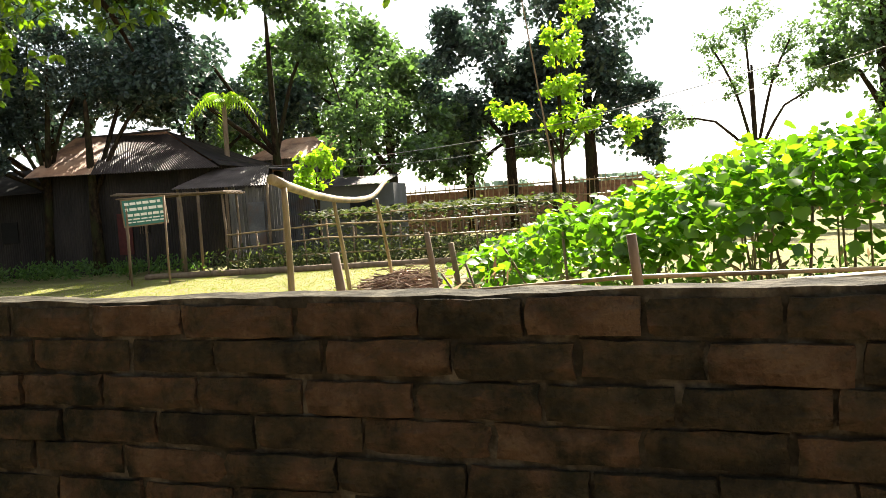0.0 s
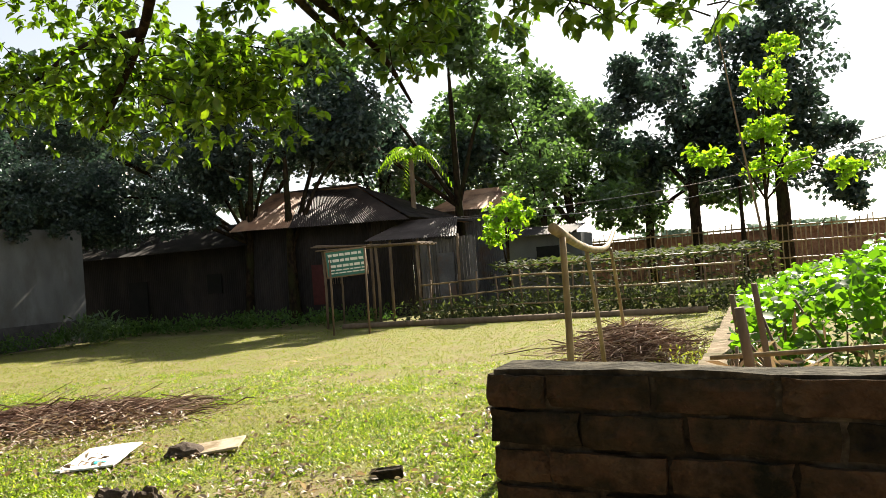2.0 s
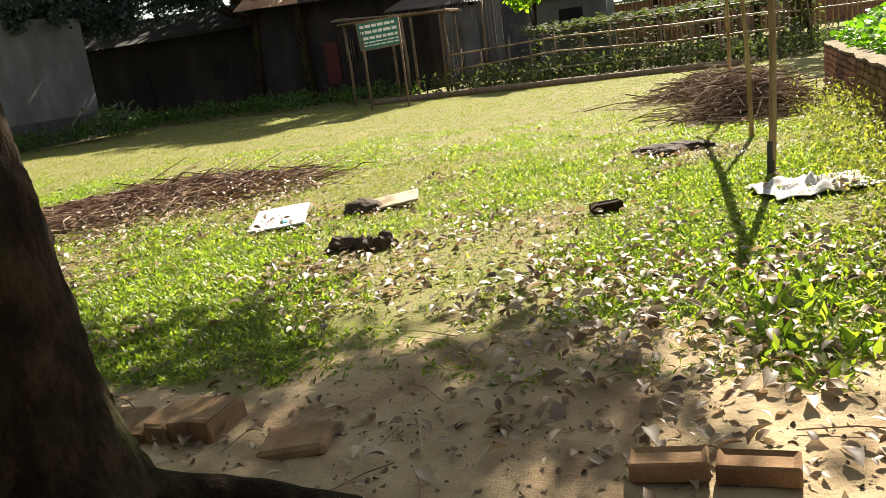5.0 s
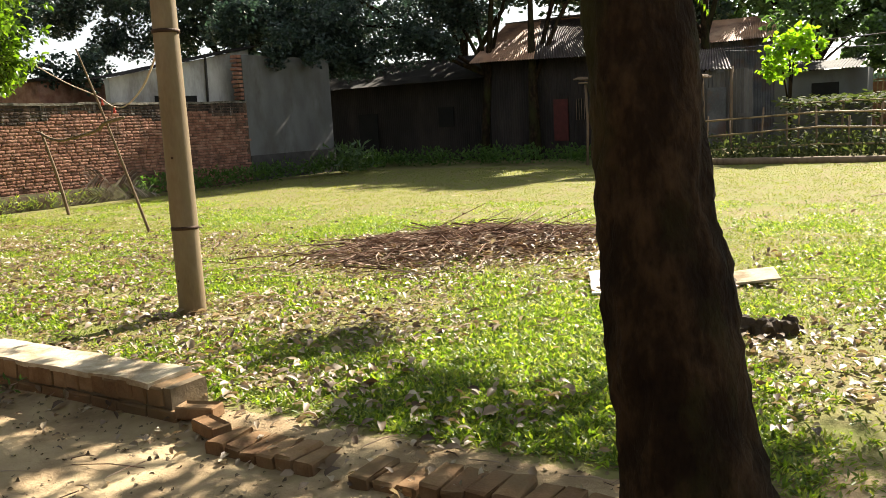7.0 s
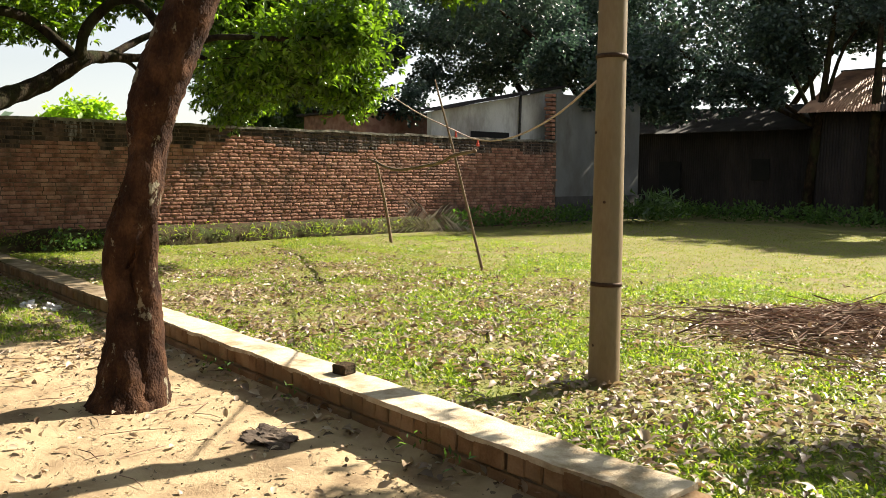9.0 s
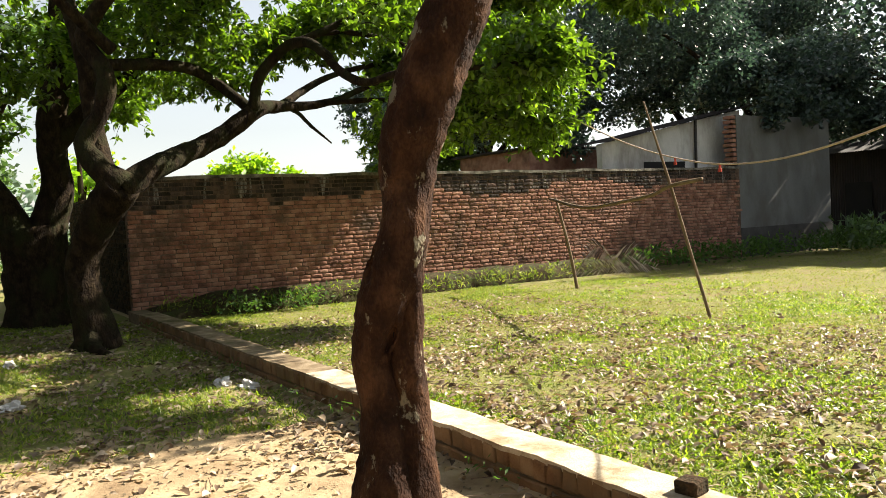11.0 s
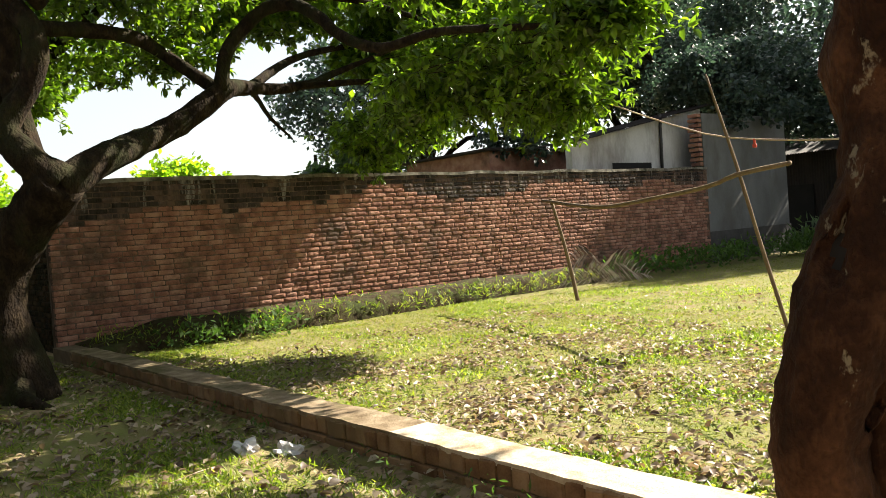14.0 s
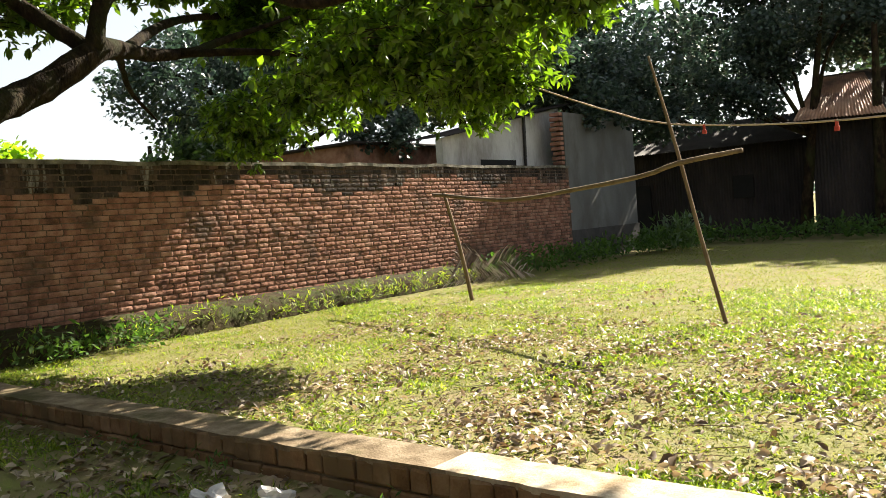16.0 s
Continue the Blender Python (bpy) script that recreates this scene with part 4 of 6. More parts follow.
# the high clumps here are added out of view to shade lawn and path
crown_a = np.concatenate([clumps((-1.7, 7.3, 3.55), (1.6, 1.0, 0.9), 650, 14, 0.3, gen), clumps((-4.2, 7.6, 3.75), (1.0, 0.8, 0.6), 340, 7, 0.3, gen), clumps((0.2, 7.3, 3.9), (1.1, 0.9, 0.75), 420, 10, 0.3, gen),
                          clumps((2.2, 6.5, 3.35), (1.3, 0.5, 0.45), 200, 9, 0.3, gen), clumps((-0.6, 6.8, 5.0), (3.2, 1.8, 0.9), 900, 18, 0.3, gen),
                          clumps((-0.6, 4.8, 5.6), (3.4, 1.8, 0.8), 500, 16, 0.3, gen),
                          clumps((-0.2, 9.8, 5.7), (4.0, 2.2, 0.8), 900, 30, 0.2, gen), clumps((1.6, 8.6, 5.2), (2.2, 1.4, 0.7), 700, 14, 0.2, gen), clumps((-1.6, 7.2, 3.3), (2.2, 1.2, 0.7), 380, 12, 0.2, gen), clumps((-3.6, 8.2, 4.7), (1.4, 1.0, 0.5), 260, 12, 0.2, gen), clumps((1.2, 12.1, 6.7), (2.0, 1.1, 0.5), 480, 14, 0.2, gen), clumps((-1.4, 11.9, 6.0), (2.0, 0.8, 0.4), 520, 8, 0.2, gen), clumps((-3.2, 12.6, 6.1), (0.7, 0.5, 0.3), 180, 4, 0.2, gen), clumps((0.8, 11.4, 6.0), (1.0, 0.6, 0.4), 400, 6, 0.2, gen)])
rosettes(tree_a, "foliage", crown_a, 3500, 0.3, 7, (0.075, 0.135), M_LEAF, gen, 0.72, 0.45, 2.45)
# unseen overhead crown added to cut sky light on the path
shade_a = np.concatenate([clumps((-1.2, 1.2, 5.6), (3.2, 1.6, 0.9), 500, 16, 0.3, gen), clumps((1.2, -0.6, 6.2), (3.4, 1.8, 1.0), 500, 16, 0.3, gen)])
rosettes(tree_a, "upper_shade_foliage", shade_a, 2200, 0.4, 8, (0.12, 0.2), M_LEAF, gen, 0.75, 0.3, 4.0, 300)

tree_b = thing("jackfruit_tree", (-7.8, 2.2, 0), "crooked tree with a deep dark hollow in its trunk", "tree", "jackfruit trees")
limb(tree_b, [(-7.95, 2.27, -0.15), (-7.97, 2.28, 0.08), (-8.02, 2.31, 0.35), (-8.06, 2.32, 0.64), (-8.07, 2.29, 0.84), (-8.015, 2.32, 1.07), (-7.965, 2.37, 1.27), (-7.905, 2.41, 1.48), (-7.91, 2.445, 1.64), (-7.925, 2.46, 1.76), (-7.885, 2.457, 1.9), (-7.83, 2.47, 2.05), (-7.70, 2.61, 2.5), (-7.5, 2.83, 3.2), (-7.1, 3.1, 4.3)], [0.32, 0.20, 0.15, 0.122, 0.115, 0.13, 0.146, 0.133, 0.131, 0.143, 0.15, 0.158, 0.155, 0.14, 0.12], M_BARK_PALE, 48, "trunk", 0.13, 0.028)
limb(tree_b, [(-7.88, 2.38, -0.1), (-7.92, 2.41, 0.3), (-7.965, 2.44, 0.6), (-7.955, 2.42, 0.84), (-7.915, 2.44, 1.07), (-7.90, 2.44, 1.3)], [0.17, 0.12, 0.095, 0.088, 0.062, 0.04], M_BARK_PALE, 28, "second_stem", 0.12, 0.03)
def wear_hollow(ob, mid, half, inward, depth):
    """Sinks a cavity into a trunk and paints its floor near-black for shade."""
    me = ob.data
    me.materials.append(M_DARKVOID)
    deep = set()
    for v in me.vertices:
        q = Vector(v.co) - mid
        side = q - inward * q.dot(inward)
        e = math.hypot(math.hypot(side.x, side.y) / half[0], (side.z + 0.0) / half[1]) * (1 + 0.25 * noise.noise(v.co * 14))
        if e < 1 and q.dot(inward) < 0.06:
            v.co = v.co + inward * depth * (1 - e * e) ** 0.6
            if e < 0.8:
                deep.add(v.index)
    for f in me.polygons:
        if all(i in deep for i in f.vertices):
            f.material_index = 1


for ob in [o for o in tree_b.children if o.name.startswith(("trunk", "second_stem"))]:
    wear_hollow(ob, Vector((-7.86, 2.29, 0.86)), (0.062, 0.20), Vector((-0.76, 0.64, 0.0)), 0.10)
    wear_hollow(ob, Vector((-7.98, 2.2, 1.45)), (0.05, 0.24), Vector((-0.2, 0.97, 0.0)), 0.06)
limb(tree_b, [(-7.5, 2.83, 3.2), (-8.2, 3.6, 4.4), (-9.4, 5.0, 5.2)], [0.09, 0.07, 0.04], M_BARK_PALE)
limb(tree_b, [(-7.1, 3.1, 4.3), (-6.2, 4.0, 5.2), (-5.4, 5.6, 5.7)], [0.09, 0.06, 0.03], M_BARK_PALE)
cb_ = np.concatenate([clumps((-8.4, 4.6, 6.0), (2.4, 2.2, 0.9), 320, 12, 0.3, gen), clumps((-5.6, 4.4, 6.4), (2.2, 2.0, 0.8), 180, 10, 0.3, gen)])
rosettes(tree_b, "foliage", cb_, 330, 0.35, 7, (0.09, 0.16), M_LEAF, gen)
# another unseen crown, added to block sky light from the south
shade_b = np.concatenate([clumps((-6.6, 1.4, 6.0), (2.8, 1.8, 0.9), 500, 16, 0.3, gen), clumps((-8.6, -0.6, 6.4), (3.4, 1.8, 1.0), 500, 16, 0.3, gen), clumps((-4.0, -0.6, 6.4), (2.6, 1.8, 1.0), 400, 14, 0.3, gen)])
limb(tree_b, [(-7.1, 3.1, 4.3), (-7.0, 2.0, 5.4), (-7.6, 0.4, 6.2)], [0.09, 0.06, 0.03], M_BARK_PALE)
rosettes(tree_b, "upper_shade_foliage", shade_b, 3000, 0.4, 8, (0.12, 0.2), M_LEAF, gen, 0.75, 0.3, 4.2, 300)

tree_c = thing("jackfruit_tree", (-16.6, 2.3, 0), "forked old tree with a long limb spreading over the lawn", "tree", "jackfruit trees")
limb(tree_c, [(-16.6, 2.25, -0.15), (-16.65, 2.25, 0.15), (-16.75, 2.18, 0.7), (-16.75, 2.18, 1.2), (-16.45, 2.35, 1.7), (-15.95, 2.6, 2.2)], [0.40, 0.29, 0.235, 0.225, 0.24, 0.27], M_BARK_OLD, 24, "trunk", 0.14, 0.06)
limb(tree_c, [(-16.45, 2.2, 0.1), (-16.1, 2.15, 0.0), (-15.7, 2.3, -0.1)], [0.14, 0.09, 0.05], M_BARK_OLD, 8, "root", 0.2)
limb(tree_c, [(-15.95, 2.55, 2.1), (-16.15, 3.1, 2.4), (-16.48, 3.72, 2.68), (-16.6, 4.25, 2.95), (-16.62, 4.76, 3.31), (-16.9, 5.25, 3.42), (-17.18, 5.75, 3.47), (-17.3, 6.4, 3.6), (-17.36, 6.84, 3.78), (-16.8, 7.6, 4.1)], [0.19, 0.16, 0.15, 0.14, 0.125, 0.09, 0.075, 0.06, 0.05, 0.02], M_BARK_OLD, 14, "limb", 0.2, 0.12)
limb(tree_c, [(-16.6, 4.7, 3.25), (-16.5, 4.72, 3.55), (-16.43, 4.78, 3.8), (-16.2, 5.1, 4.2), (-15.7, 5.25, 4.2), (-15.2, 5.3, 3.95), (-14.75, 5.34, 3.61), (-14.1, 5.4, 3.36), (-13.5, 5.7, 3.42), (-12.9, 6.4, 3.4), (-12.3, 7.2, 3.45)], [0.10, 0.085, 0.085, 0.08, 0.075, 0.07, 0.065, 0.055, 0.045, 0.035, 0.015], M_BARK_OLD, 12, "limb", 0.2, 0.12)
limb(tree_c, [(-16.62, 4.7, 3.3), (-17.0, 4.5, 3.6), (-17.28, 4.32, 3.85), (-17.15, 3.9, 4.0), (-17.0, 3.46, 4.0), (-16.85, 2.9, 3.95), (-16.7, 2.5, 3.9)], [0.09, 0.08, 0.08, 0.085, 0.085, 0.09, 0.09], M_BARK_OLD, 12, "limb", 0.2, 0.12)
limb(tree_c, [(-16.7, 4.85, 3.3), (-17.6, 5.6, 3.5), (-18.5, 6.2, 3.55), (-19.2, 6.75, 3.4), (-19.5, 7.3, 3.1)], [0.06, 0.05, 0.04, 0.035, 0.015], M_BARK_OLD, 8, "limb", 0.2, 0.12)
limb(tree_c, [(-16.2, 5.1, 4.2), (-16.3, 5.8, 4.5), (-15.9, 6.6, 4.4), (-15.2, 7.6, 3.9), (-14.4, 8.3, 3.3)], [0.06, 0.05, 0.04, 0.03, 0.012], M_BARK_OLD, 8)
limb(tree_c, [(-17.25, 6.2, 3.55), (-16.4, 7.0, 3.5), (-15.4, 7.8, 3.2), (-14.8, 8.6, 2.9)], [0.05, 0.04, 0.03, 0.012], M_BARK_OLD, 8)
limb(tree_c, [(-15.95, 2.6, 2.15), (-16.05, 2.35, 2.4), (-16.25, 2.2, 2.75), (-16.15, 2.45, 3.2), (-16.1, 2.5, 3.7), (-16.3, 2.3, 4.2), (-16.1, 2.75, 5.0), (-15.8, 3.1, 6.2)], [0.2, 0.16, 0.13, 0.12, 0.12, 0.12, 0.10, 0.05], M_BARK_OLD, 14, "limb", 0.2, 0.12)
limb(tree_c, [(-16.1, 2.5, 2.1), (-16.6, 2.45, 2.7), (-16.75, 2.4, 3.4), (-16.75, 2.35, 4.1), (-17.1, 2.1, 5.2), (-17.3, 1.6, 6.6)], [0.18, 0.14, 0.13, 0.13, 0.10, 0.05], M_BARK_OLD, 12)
limb(tree_c, [(-16.9, 5.2, 3.4), (-18.1, 6.8, 4.2), (-19.0, 9.0, 4.8), (-18.9, 11.4, 5.3)], [0.07, 0.055, 0.04, 0.015], M_BARK_OLD, 8)
limb(tree_c, [(-16.2, 5.1, 4.2), (-15.6, 7.4, 5.2), (-13.4, 9.4, 5.6), (-10.6, 9.5, 5.9)], [0.06, 0.05, 0.04, 0.012], M_BARK_OLD, 8)
limb(tree_c, [(-16.1, 2.6, 4.0), (-15.6, 1.8, 4.6), (-15.4, 0.8, 5.6)], [0.09, 0.07, 0.04], M_BARK_OLD)
cc_ = np.concatenate([clumps((-14.2, 7.3, 3.45), (2.3, 1.7, 0.7), 1300, 24, 0.2, gen), clumps((-12.8, 7.2, 3.5), (1.1, 0.9, 0.45), 420, 10, 0.2, gen), clumps((-14.6, 8.6, 2.95), (1.2, 0.8, 0.4), 380, 10, 0.2, gen),
                      clumps((-18.7, 8.2, 3.0), (0.8, 1.3, 0.6), 420, 12, 0.2, gen), clumps((-16.6, 8.0, 3.1), (1.4, 0.9, 0.45), 420, 12, 0.2, gen),
                      clumps((-14.4, 6.0, 4.5), (2.2, 1.2, 0.5), 300, 14, 0.2, gen), clumps((-17.2, 3.6, 4.7), (1.9, 2.0, 0.5), 420, 22, 0.2, gen), clumps((-18.3, 0.9, 4.2), (1.6, 2.0, 0.9), 480, 22, 0.2, gen),
                      clumps((-18.4, 5.6, 4.6), (1.2, 1.2, 0.45), 300, 14, 0.2, gen), clumps((-19.6, 4.2, 4.4), (1.2, 1.4, 0.6), 300, 16, 0.2, gen), clumps((-17.6, 4.6, 3.95), (0.9, 0.7, 0.3), 130, 10, 0.2, gen)])
rosettes(tree_c, "foliage", cc_, 5200, 0.32, 7, (0.085, 0.155), M_LEAF_OLD, gen, 0.62, 0.35, 2.25, 2600)
# upper crown added mostly out of view to shade path, kerb and wall
shade_c = np.concatenate([clumps((-16.7, 9.9, 5.8), (1.9, 1.7, 0.6), 900, 26, 0.2, gen), clumps((-11.0, 9.4, 5.9), (2.3, 1.2, 0.5), 560, 11, 0.2, gen), clumps((-14.4, 11.0, 5.2), (1.5, 0.7, 0.35), 380, 10, 0.2, gen), clumps((-18.6, 9.4, 5.4), (1.8, 2.2, 0.7), 1000, 24, 0.2, gen), clumps((-17.5, 4.6, 6.0), (3.0, 2.8, 0.9), 900, 22, 0.2, gen), clumps((-15.0, 4.8, 5.9), (2.4, 2.2, 0.8), 600, 18, 0.2, gen), clumps((-16.5, 0.8, 6.0), (3.0, 2.4, 1.0), 700, 18, 0.2, gen), clumps((-18.5, 7.0, 5.2), (1.6, 1.4, 0.6), 500, 18, 0.2, gen), clumps((-18.9, 11.0, 5.3), (0.9, 1.8, 0.8), 900, 24, 0.2, gen), clumps((-18.8, 8.4, 4.4), (0.8, 1.2, 0.6), 400, 14, 0.2, gen)])
rosettes(tree_c, "upper_shade_foliage", shade_c, 8200, 0.4, 7, (0.11, 0.19), M_LEAF_OLD, gen, 0.7, 0.3, 4.2, 900)

tree_d = thing("old_tree", (-20.7, 1.9, 0), "massive dark old tree with splitting trunks", "tree")
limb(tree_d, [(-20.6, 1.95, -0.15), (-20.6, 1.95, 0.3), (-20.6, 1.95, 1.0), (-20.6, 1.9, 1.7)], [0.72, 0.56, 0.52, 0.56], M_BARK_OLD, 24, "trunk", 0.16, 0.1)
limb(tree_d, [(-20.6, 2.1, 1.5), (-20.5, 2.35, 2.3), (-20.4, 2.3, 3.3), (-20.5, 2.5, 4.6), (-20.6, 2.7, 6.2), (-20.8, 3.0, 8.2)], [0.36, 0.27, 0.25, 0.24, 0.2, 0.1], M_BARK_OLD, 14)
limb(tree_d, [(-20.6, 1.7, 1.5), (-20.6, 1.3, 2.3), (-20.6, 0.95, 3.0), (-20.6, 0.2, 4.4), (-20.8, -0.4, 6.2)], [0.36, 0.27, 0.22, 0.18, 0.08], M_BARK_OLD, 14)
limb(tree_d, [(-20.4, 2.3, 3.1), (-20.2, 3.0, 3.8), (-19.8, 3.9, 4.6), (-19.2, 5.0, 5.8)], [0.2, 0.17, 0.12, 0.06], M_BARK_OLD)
cd_ = np.concatenate([clumps((-20.5, 2.5, 7.0), (3.2, 3.4, 1.8), 700, 20, 0.3, gen), clumps((-21.5, -1.2, 5.4), (2.4, 2.2, 1.8), 420, 14, 0.3, gen), clumps((-21.8, 0.6, 4.2), (1.4, 1.4, 1.2), 220, 10, 0.3, gen), clumps((-21.5, 3.2, 4.3), (1.6, 1.4, 0.8), 240, 12, 0.3, gen), clumps((-20.4, 0.2, 3.6), (1.2, 1.2, 0.6), 160, 10, 0.3, gen), clumps((-20.0, 3.0, 5.0), (1.4, 1.4, 0.6), 200, 10, 0.3, gen)])
rosettes(tree_d, "foliage", cd_, 4200, 0.4, 7, (0.10, 0.19), M_LEAF_OLD, gen, 0.7, 0.3, 2.6, 500)


# ---- trees behind ----
def far_tree(name, label, base, height, trunk_r, crowns, n, mat, size, bark=M_BARK, group="", lean=(0, 0), shell=0.55, lumps=16):
    x, y = base
    e = thing(name, (x, y, 0), label, "tree", group)
    g = np.random.default_rng(int(abs(x * 31 + y * 17)) + 5)
    limb(e, [(x, y, -0.2), (x + lean[0] * 0.3, y + lean[1] * 0.3, height * 0.3), (x + lean[0], y + lean[1], height)], [trunk_r * 1.2, trunk_r, trunk_r * 0.35], bark, 10, "trunk", 0.1, 0.7)
    for c, r in crowns[:5]:
        limb(e, [(x + lean[0] * 0.4, y + lean[1] * 0.4, height * 0.42), ((x + c[0]) / 2, (y + c[1]) / 2, (height * 0.5 + c[2]) / 2 + 0.4), c], [trunk_r * 0.55, trunk_r * 0.35, 0.04], bark, 7, "limb", 0.1, 0.7)
    tot = sum(r[0] * r[1] + r[0] * r[2] for _, r in crowns)
    pts = np.concatenate([clumps(c, r, int(n * (r[0] * r[1] + r[0] * r[2]) / tot), lumps, shell, g) for c, r in crowns])
    pts = pts[pts[:, 2] > 1.2]
    leaf_part(e, "foliage", pts, size, mat, "blob", 0.95, 0.25, 1.2)
    return e


DARK = "dense dark-leaved tree behind the houses"
far_tree("mango_tree", DARK, (-16.0, 28.7), 7.5, 0.16, [((-17.5, 28.0, 6.2), (3.4, 2.6, 2.2)), ((-20.5, 27.0, 5.4), (3.2, 2.6, 1.9)), ((-14.2, 29.5, 7.2), (2.8, 2.4, 1.8)), ((-17, 29, 9.0), (4, 3, 2)), ((-20, 26.2, 4.0), (3.4, 1.4, 0.9)), ((-17.2, 27.0, 4.5), (1.8, 1.2, 0.8))], 42000, M_LEAF_FAR, (0.11, 0.21), group="dark trees", lean=(1.0, -0.5))
far_tree("mango_tree", DARK, (-13.6, 28.2), 6.5, 0.2, [((-11.8, 30.5, 7.0), (2.6, 2.2, 1.6)), ((-13.0, 31.8, 8.6), (3.2, 2.6, 1.8))], 7000, M_LEAF_FAR, (0.16, 0.30), group="dark trees")
far_tree("mango_tree", "dense dark tree overhanging the plastered shed", (-22.0, 25.0), 7, 0.25, [((-21.5, 23.5, 5.6), (3.2, 3.6, 2.0)), ((-20.6, 21.0, 5.2), (1.8, 2.6, 1.2)), ((-23.5, 20.0, 7.5), (3.4, 3.6, 2.4)), ((-24, 25, 8.5), (4, 4, 2.5)), ((-20.2, 24.2, 4.2), (1.6, 2.2, 0.9)), ((-19.4, 21.8, 4.3), (1.0, 2.2, 0.8))], 46000, M_LEAF_FAR, (0.10, 0.19), group="dark trees")
far_tree("mango_tree", "dark tree behind the boundary wall", (-27.5, 16.5), 7, 0.2, [((-26.5, 15.5, 6.0), (2.6, 3.2, 2.0)), ((-28, 19, 7), (3, 3, 2.4)), ((-25.5, 14.5, 4.4), (1.6, 2.4, 1.0)), ((-26.5, 12.4, 5.4), (1.8, 2.0, 1.7)), ((-22.4, 15.6, 3.5), (0.9, 1.9, 0.8)), ((-27, 21.6, 6.6), (1.6, 1.6, 1.5)), ((-27, 23.6, 5.6), (1.6, 1.6, 1.3)), ((-26.6, 20.6, 4.8), (1.4, 1.6, 1.0))], 36000, M_LEAF_FAR, (0.10, 0.19), group="dark trees")
# high crowns of this tree are added, mostly unseen, to shade the lawn
far_tree("mango_tree", DARK, (-9.0, 34.5), 10, 0.2, [((-9, 34.5, 11.5), (4.5, 2.5, 1.8)), ((-15, 34.5, 11.8), (4.5, 2.5, 1.8)), ((-20, 33, 11.2), (4, 2.5, 1.8)), ((-7.2, 35, 9.2), (1.8, 1.6, 1.4))], 11000, M_LEAF_MID, (0.24, 0.42), group="dark trees")
far_tree("mango_tree", DARK, (-28, 28), 9, 0.3, [((-27, 27, 6.0), (4, 3.5, 3.0)), ((-30, 24, 8.5), (4.5, 4, 3.5)), ((-25.5, 30, 9), (3.5, 3, 3))], 12000, M_LEAF_FAR, (0.2, 0.36), group="dark trees")
far_tree("mango_tree", DARK, (-22, 38), 9, 0.3, [((-23, 37, 8), (5, 4, 4)), ((-17, 39, 9.5), (4.5, 4, 3.5)), ((-28, 36, 7), (5, 4, 4)), ((-30, 32, 10), (6, 5, 4))], 13000, M_LEAF_FAR, (0.28, 0.46), group="dark trees")
far_tree("mango_tree", DARK, (-5.8, 42), 8, 0.25, [((-6.5, 42, 7.0), (3.2, 3, 3.2)), ((-10.5, 41, 8.5), (3.2, 3, 2.8)), ((-3.6, 43, 5.6), (2.4, 2.4, 2.6))], 10000, M_LEAF_MID, (0.22, 0.40), group="dark trees")
far_tree("litchi_tree", "tall dense dark tree with a rounded crown", (-0.05, 44.8), 11, 0.28, [((-1.2, 44.5, 9.2), (3.2, 3, 4.0)), ((1.2, 44.8, 7.0), (2.8, 2.6, 3.2)), ((-3.0, 45, 6.2), (2.4, 2.4, 2.8))], 12000, M_LEAF_FAR, (0.24, 0.42), group="dark trees")
far_tree("litchi_tree", "tall dense dark tree with a rounded crown", (4.1, 44.8), 12, 0.32, [((3.8, 44.5, 10.5), (3.0, 2.8, 4.2)), ((5.2, 44.6, 7.0), (2.6, 2.6, 3.0)), ((6.8, 45, 4.6), (1.9, 2, 2.2)), ((2.4, 44.6, 8.2), (2.4, 2.4, 3.0))], 13000, M_LEAF_FAR, (0.24, 0.42), group="dark trees")
far_tree("mango_tree", DARK, (-11, 46), 10, 0.3, [((-12, 46, 8.5), (4.5, 3, 4.0)), ((-8, 47, 10.5), (3.5, 3, 3.5)), ((-15.5, 45, 6), (4, 3, 3.5)), ((-10, 45, 4.5), (5, 2.5, 2.4))], 13000, M_LEAF_MID, (0.26, 0.46), group="dark trees")
far_tree("mango_tree", DARK, (-13.5, 36.5), 8, 0.22, [((-12.6, 36, 6.8), (2.6, 2, 2.2)), ((-15, 35.5, 8.0), (3.2, 2.4, 2.6)), ((-10.2, 39, 6.5), (2.2, 2, 2.2))], 9000, M_LEAF_FAR, (0.2, 0.36), group="dark trees")
far_tree("mango_tree", DARK, (-2.6, 47), 8, 0.25, [((-3.5, 47, 4.6), (3.4, 2, 2.6)), ((1.5, 48, 5.0), (3.0, 2, 2.2)), ((-5.8, 48, 9.0), (3.0, 2.5, 3.0))], 7000, M_LEAF_MID, (0.26, 0.44), group="dark trees")
far_tree("young_tree", "slender young tree among the dark ones", (2.2, 43.2), 6, 0.13, [((2.2, 43.0, 5.4), (1.5, 1.4, 2.0))], 2200, M_LEAF_FAR, (0.22, 0.36), group="dark trees")
far_tree("guava_tree", "light green thin-leaved tree behind the porch", (-4.9, 33), 6, 0.10, [((-4.9, 33, 4.9), (2.1, 1.6, 1.7)), ((-6.6, 34, 8.5), (1.7, 1.6, 2.0)), ((-2.3, 33.5, 3.6), (1.9, 1.2, 1.3))], 5200, M_LEAF_MID, (0.14, 0.28), group="light trees", shell=0.3)
far_tree("guava_tree", "bright leafy shrub beside the porch", (-4.6, 26.5), 3, 0.06, [((-4.4, 26.4, 3.2), (1.0, 0.8, 0.6)), ((-5.0, 26.6, 2.6), (0.7, 0.6, 0.4))], 900, M_LEAF_LIME, (0.14, 0.24), group="light trees", shell=0.2)
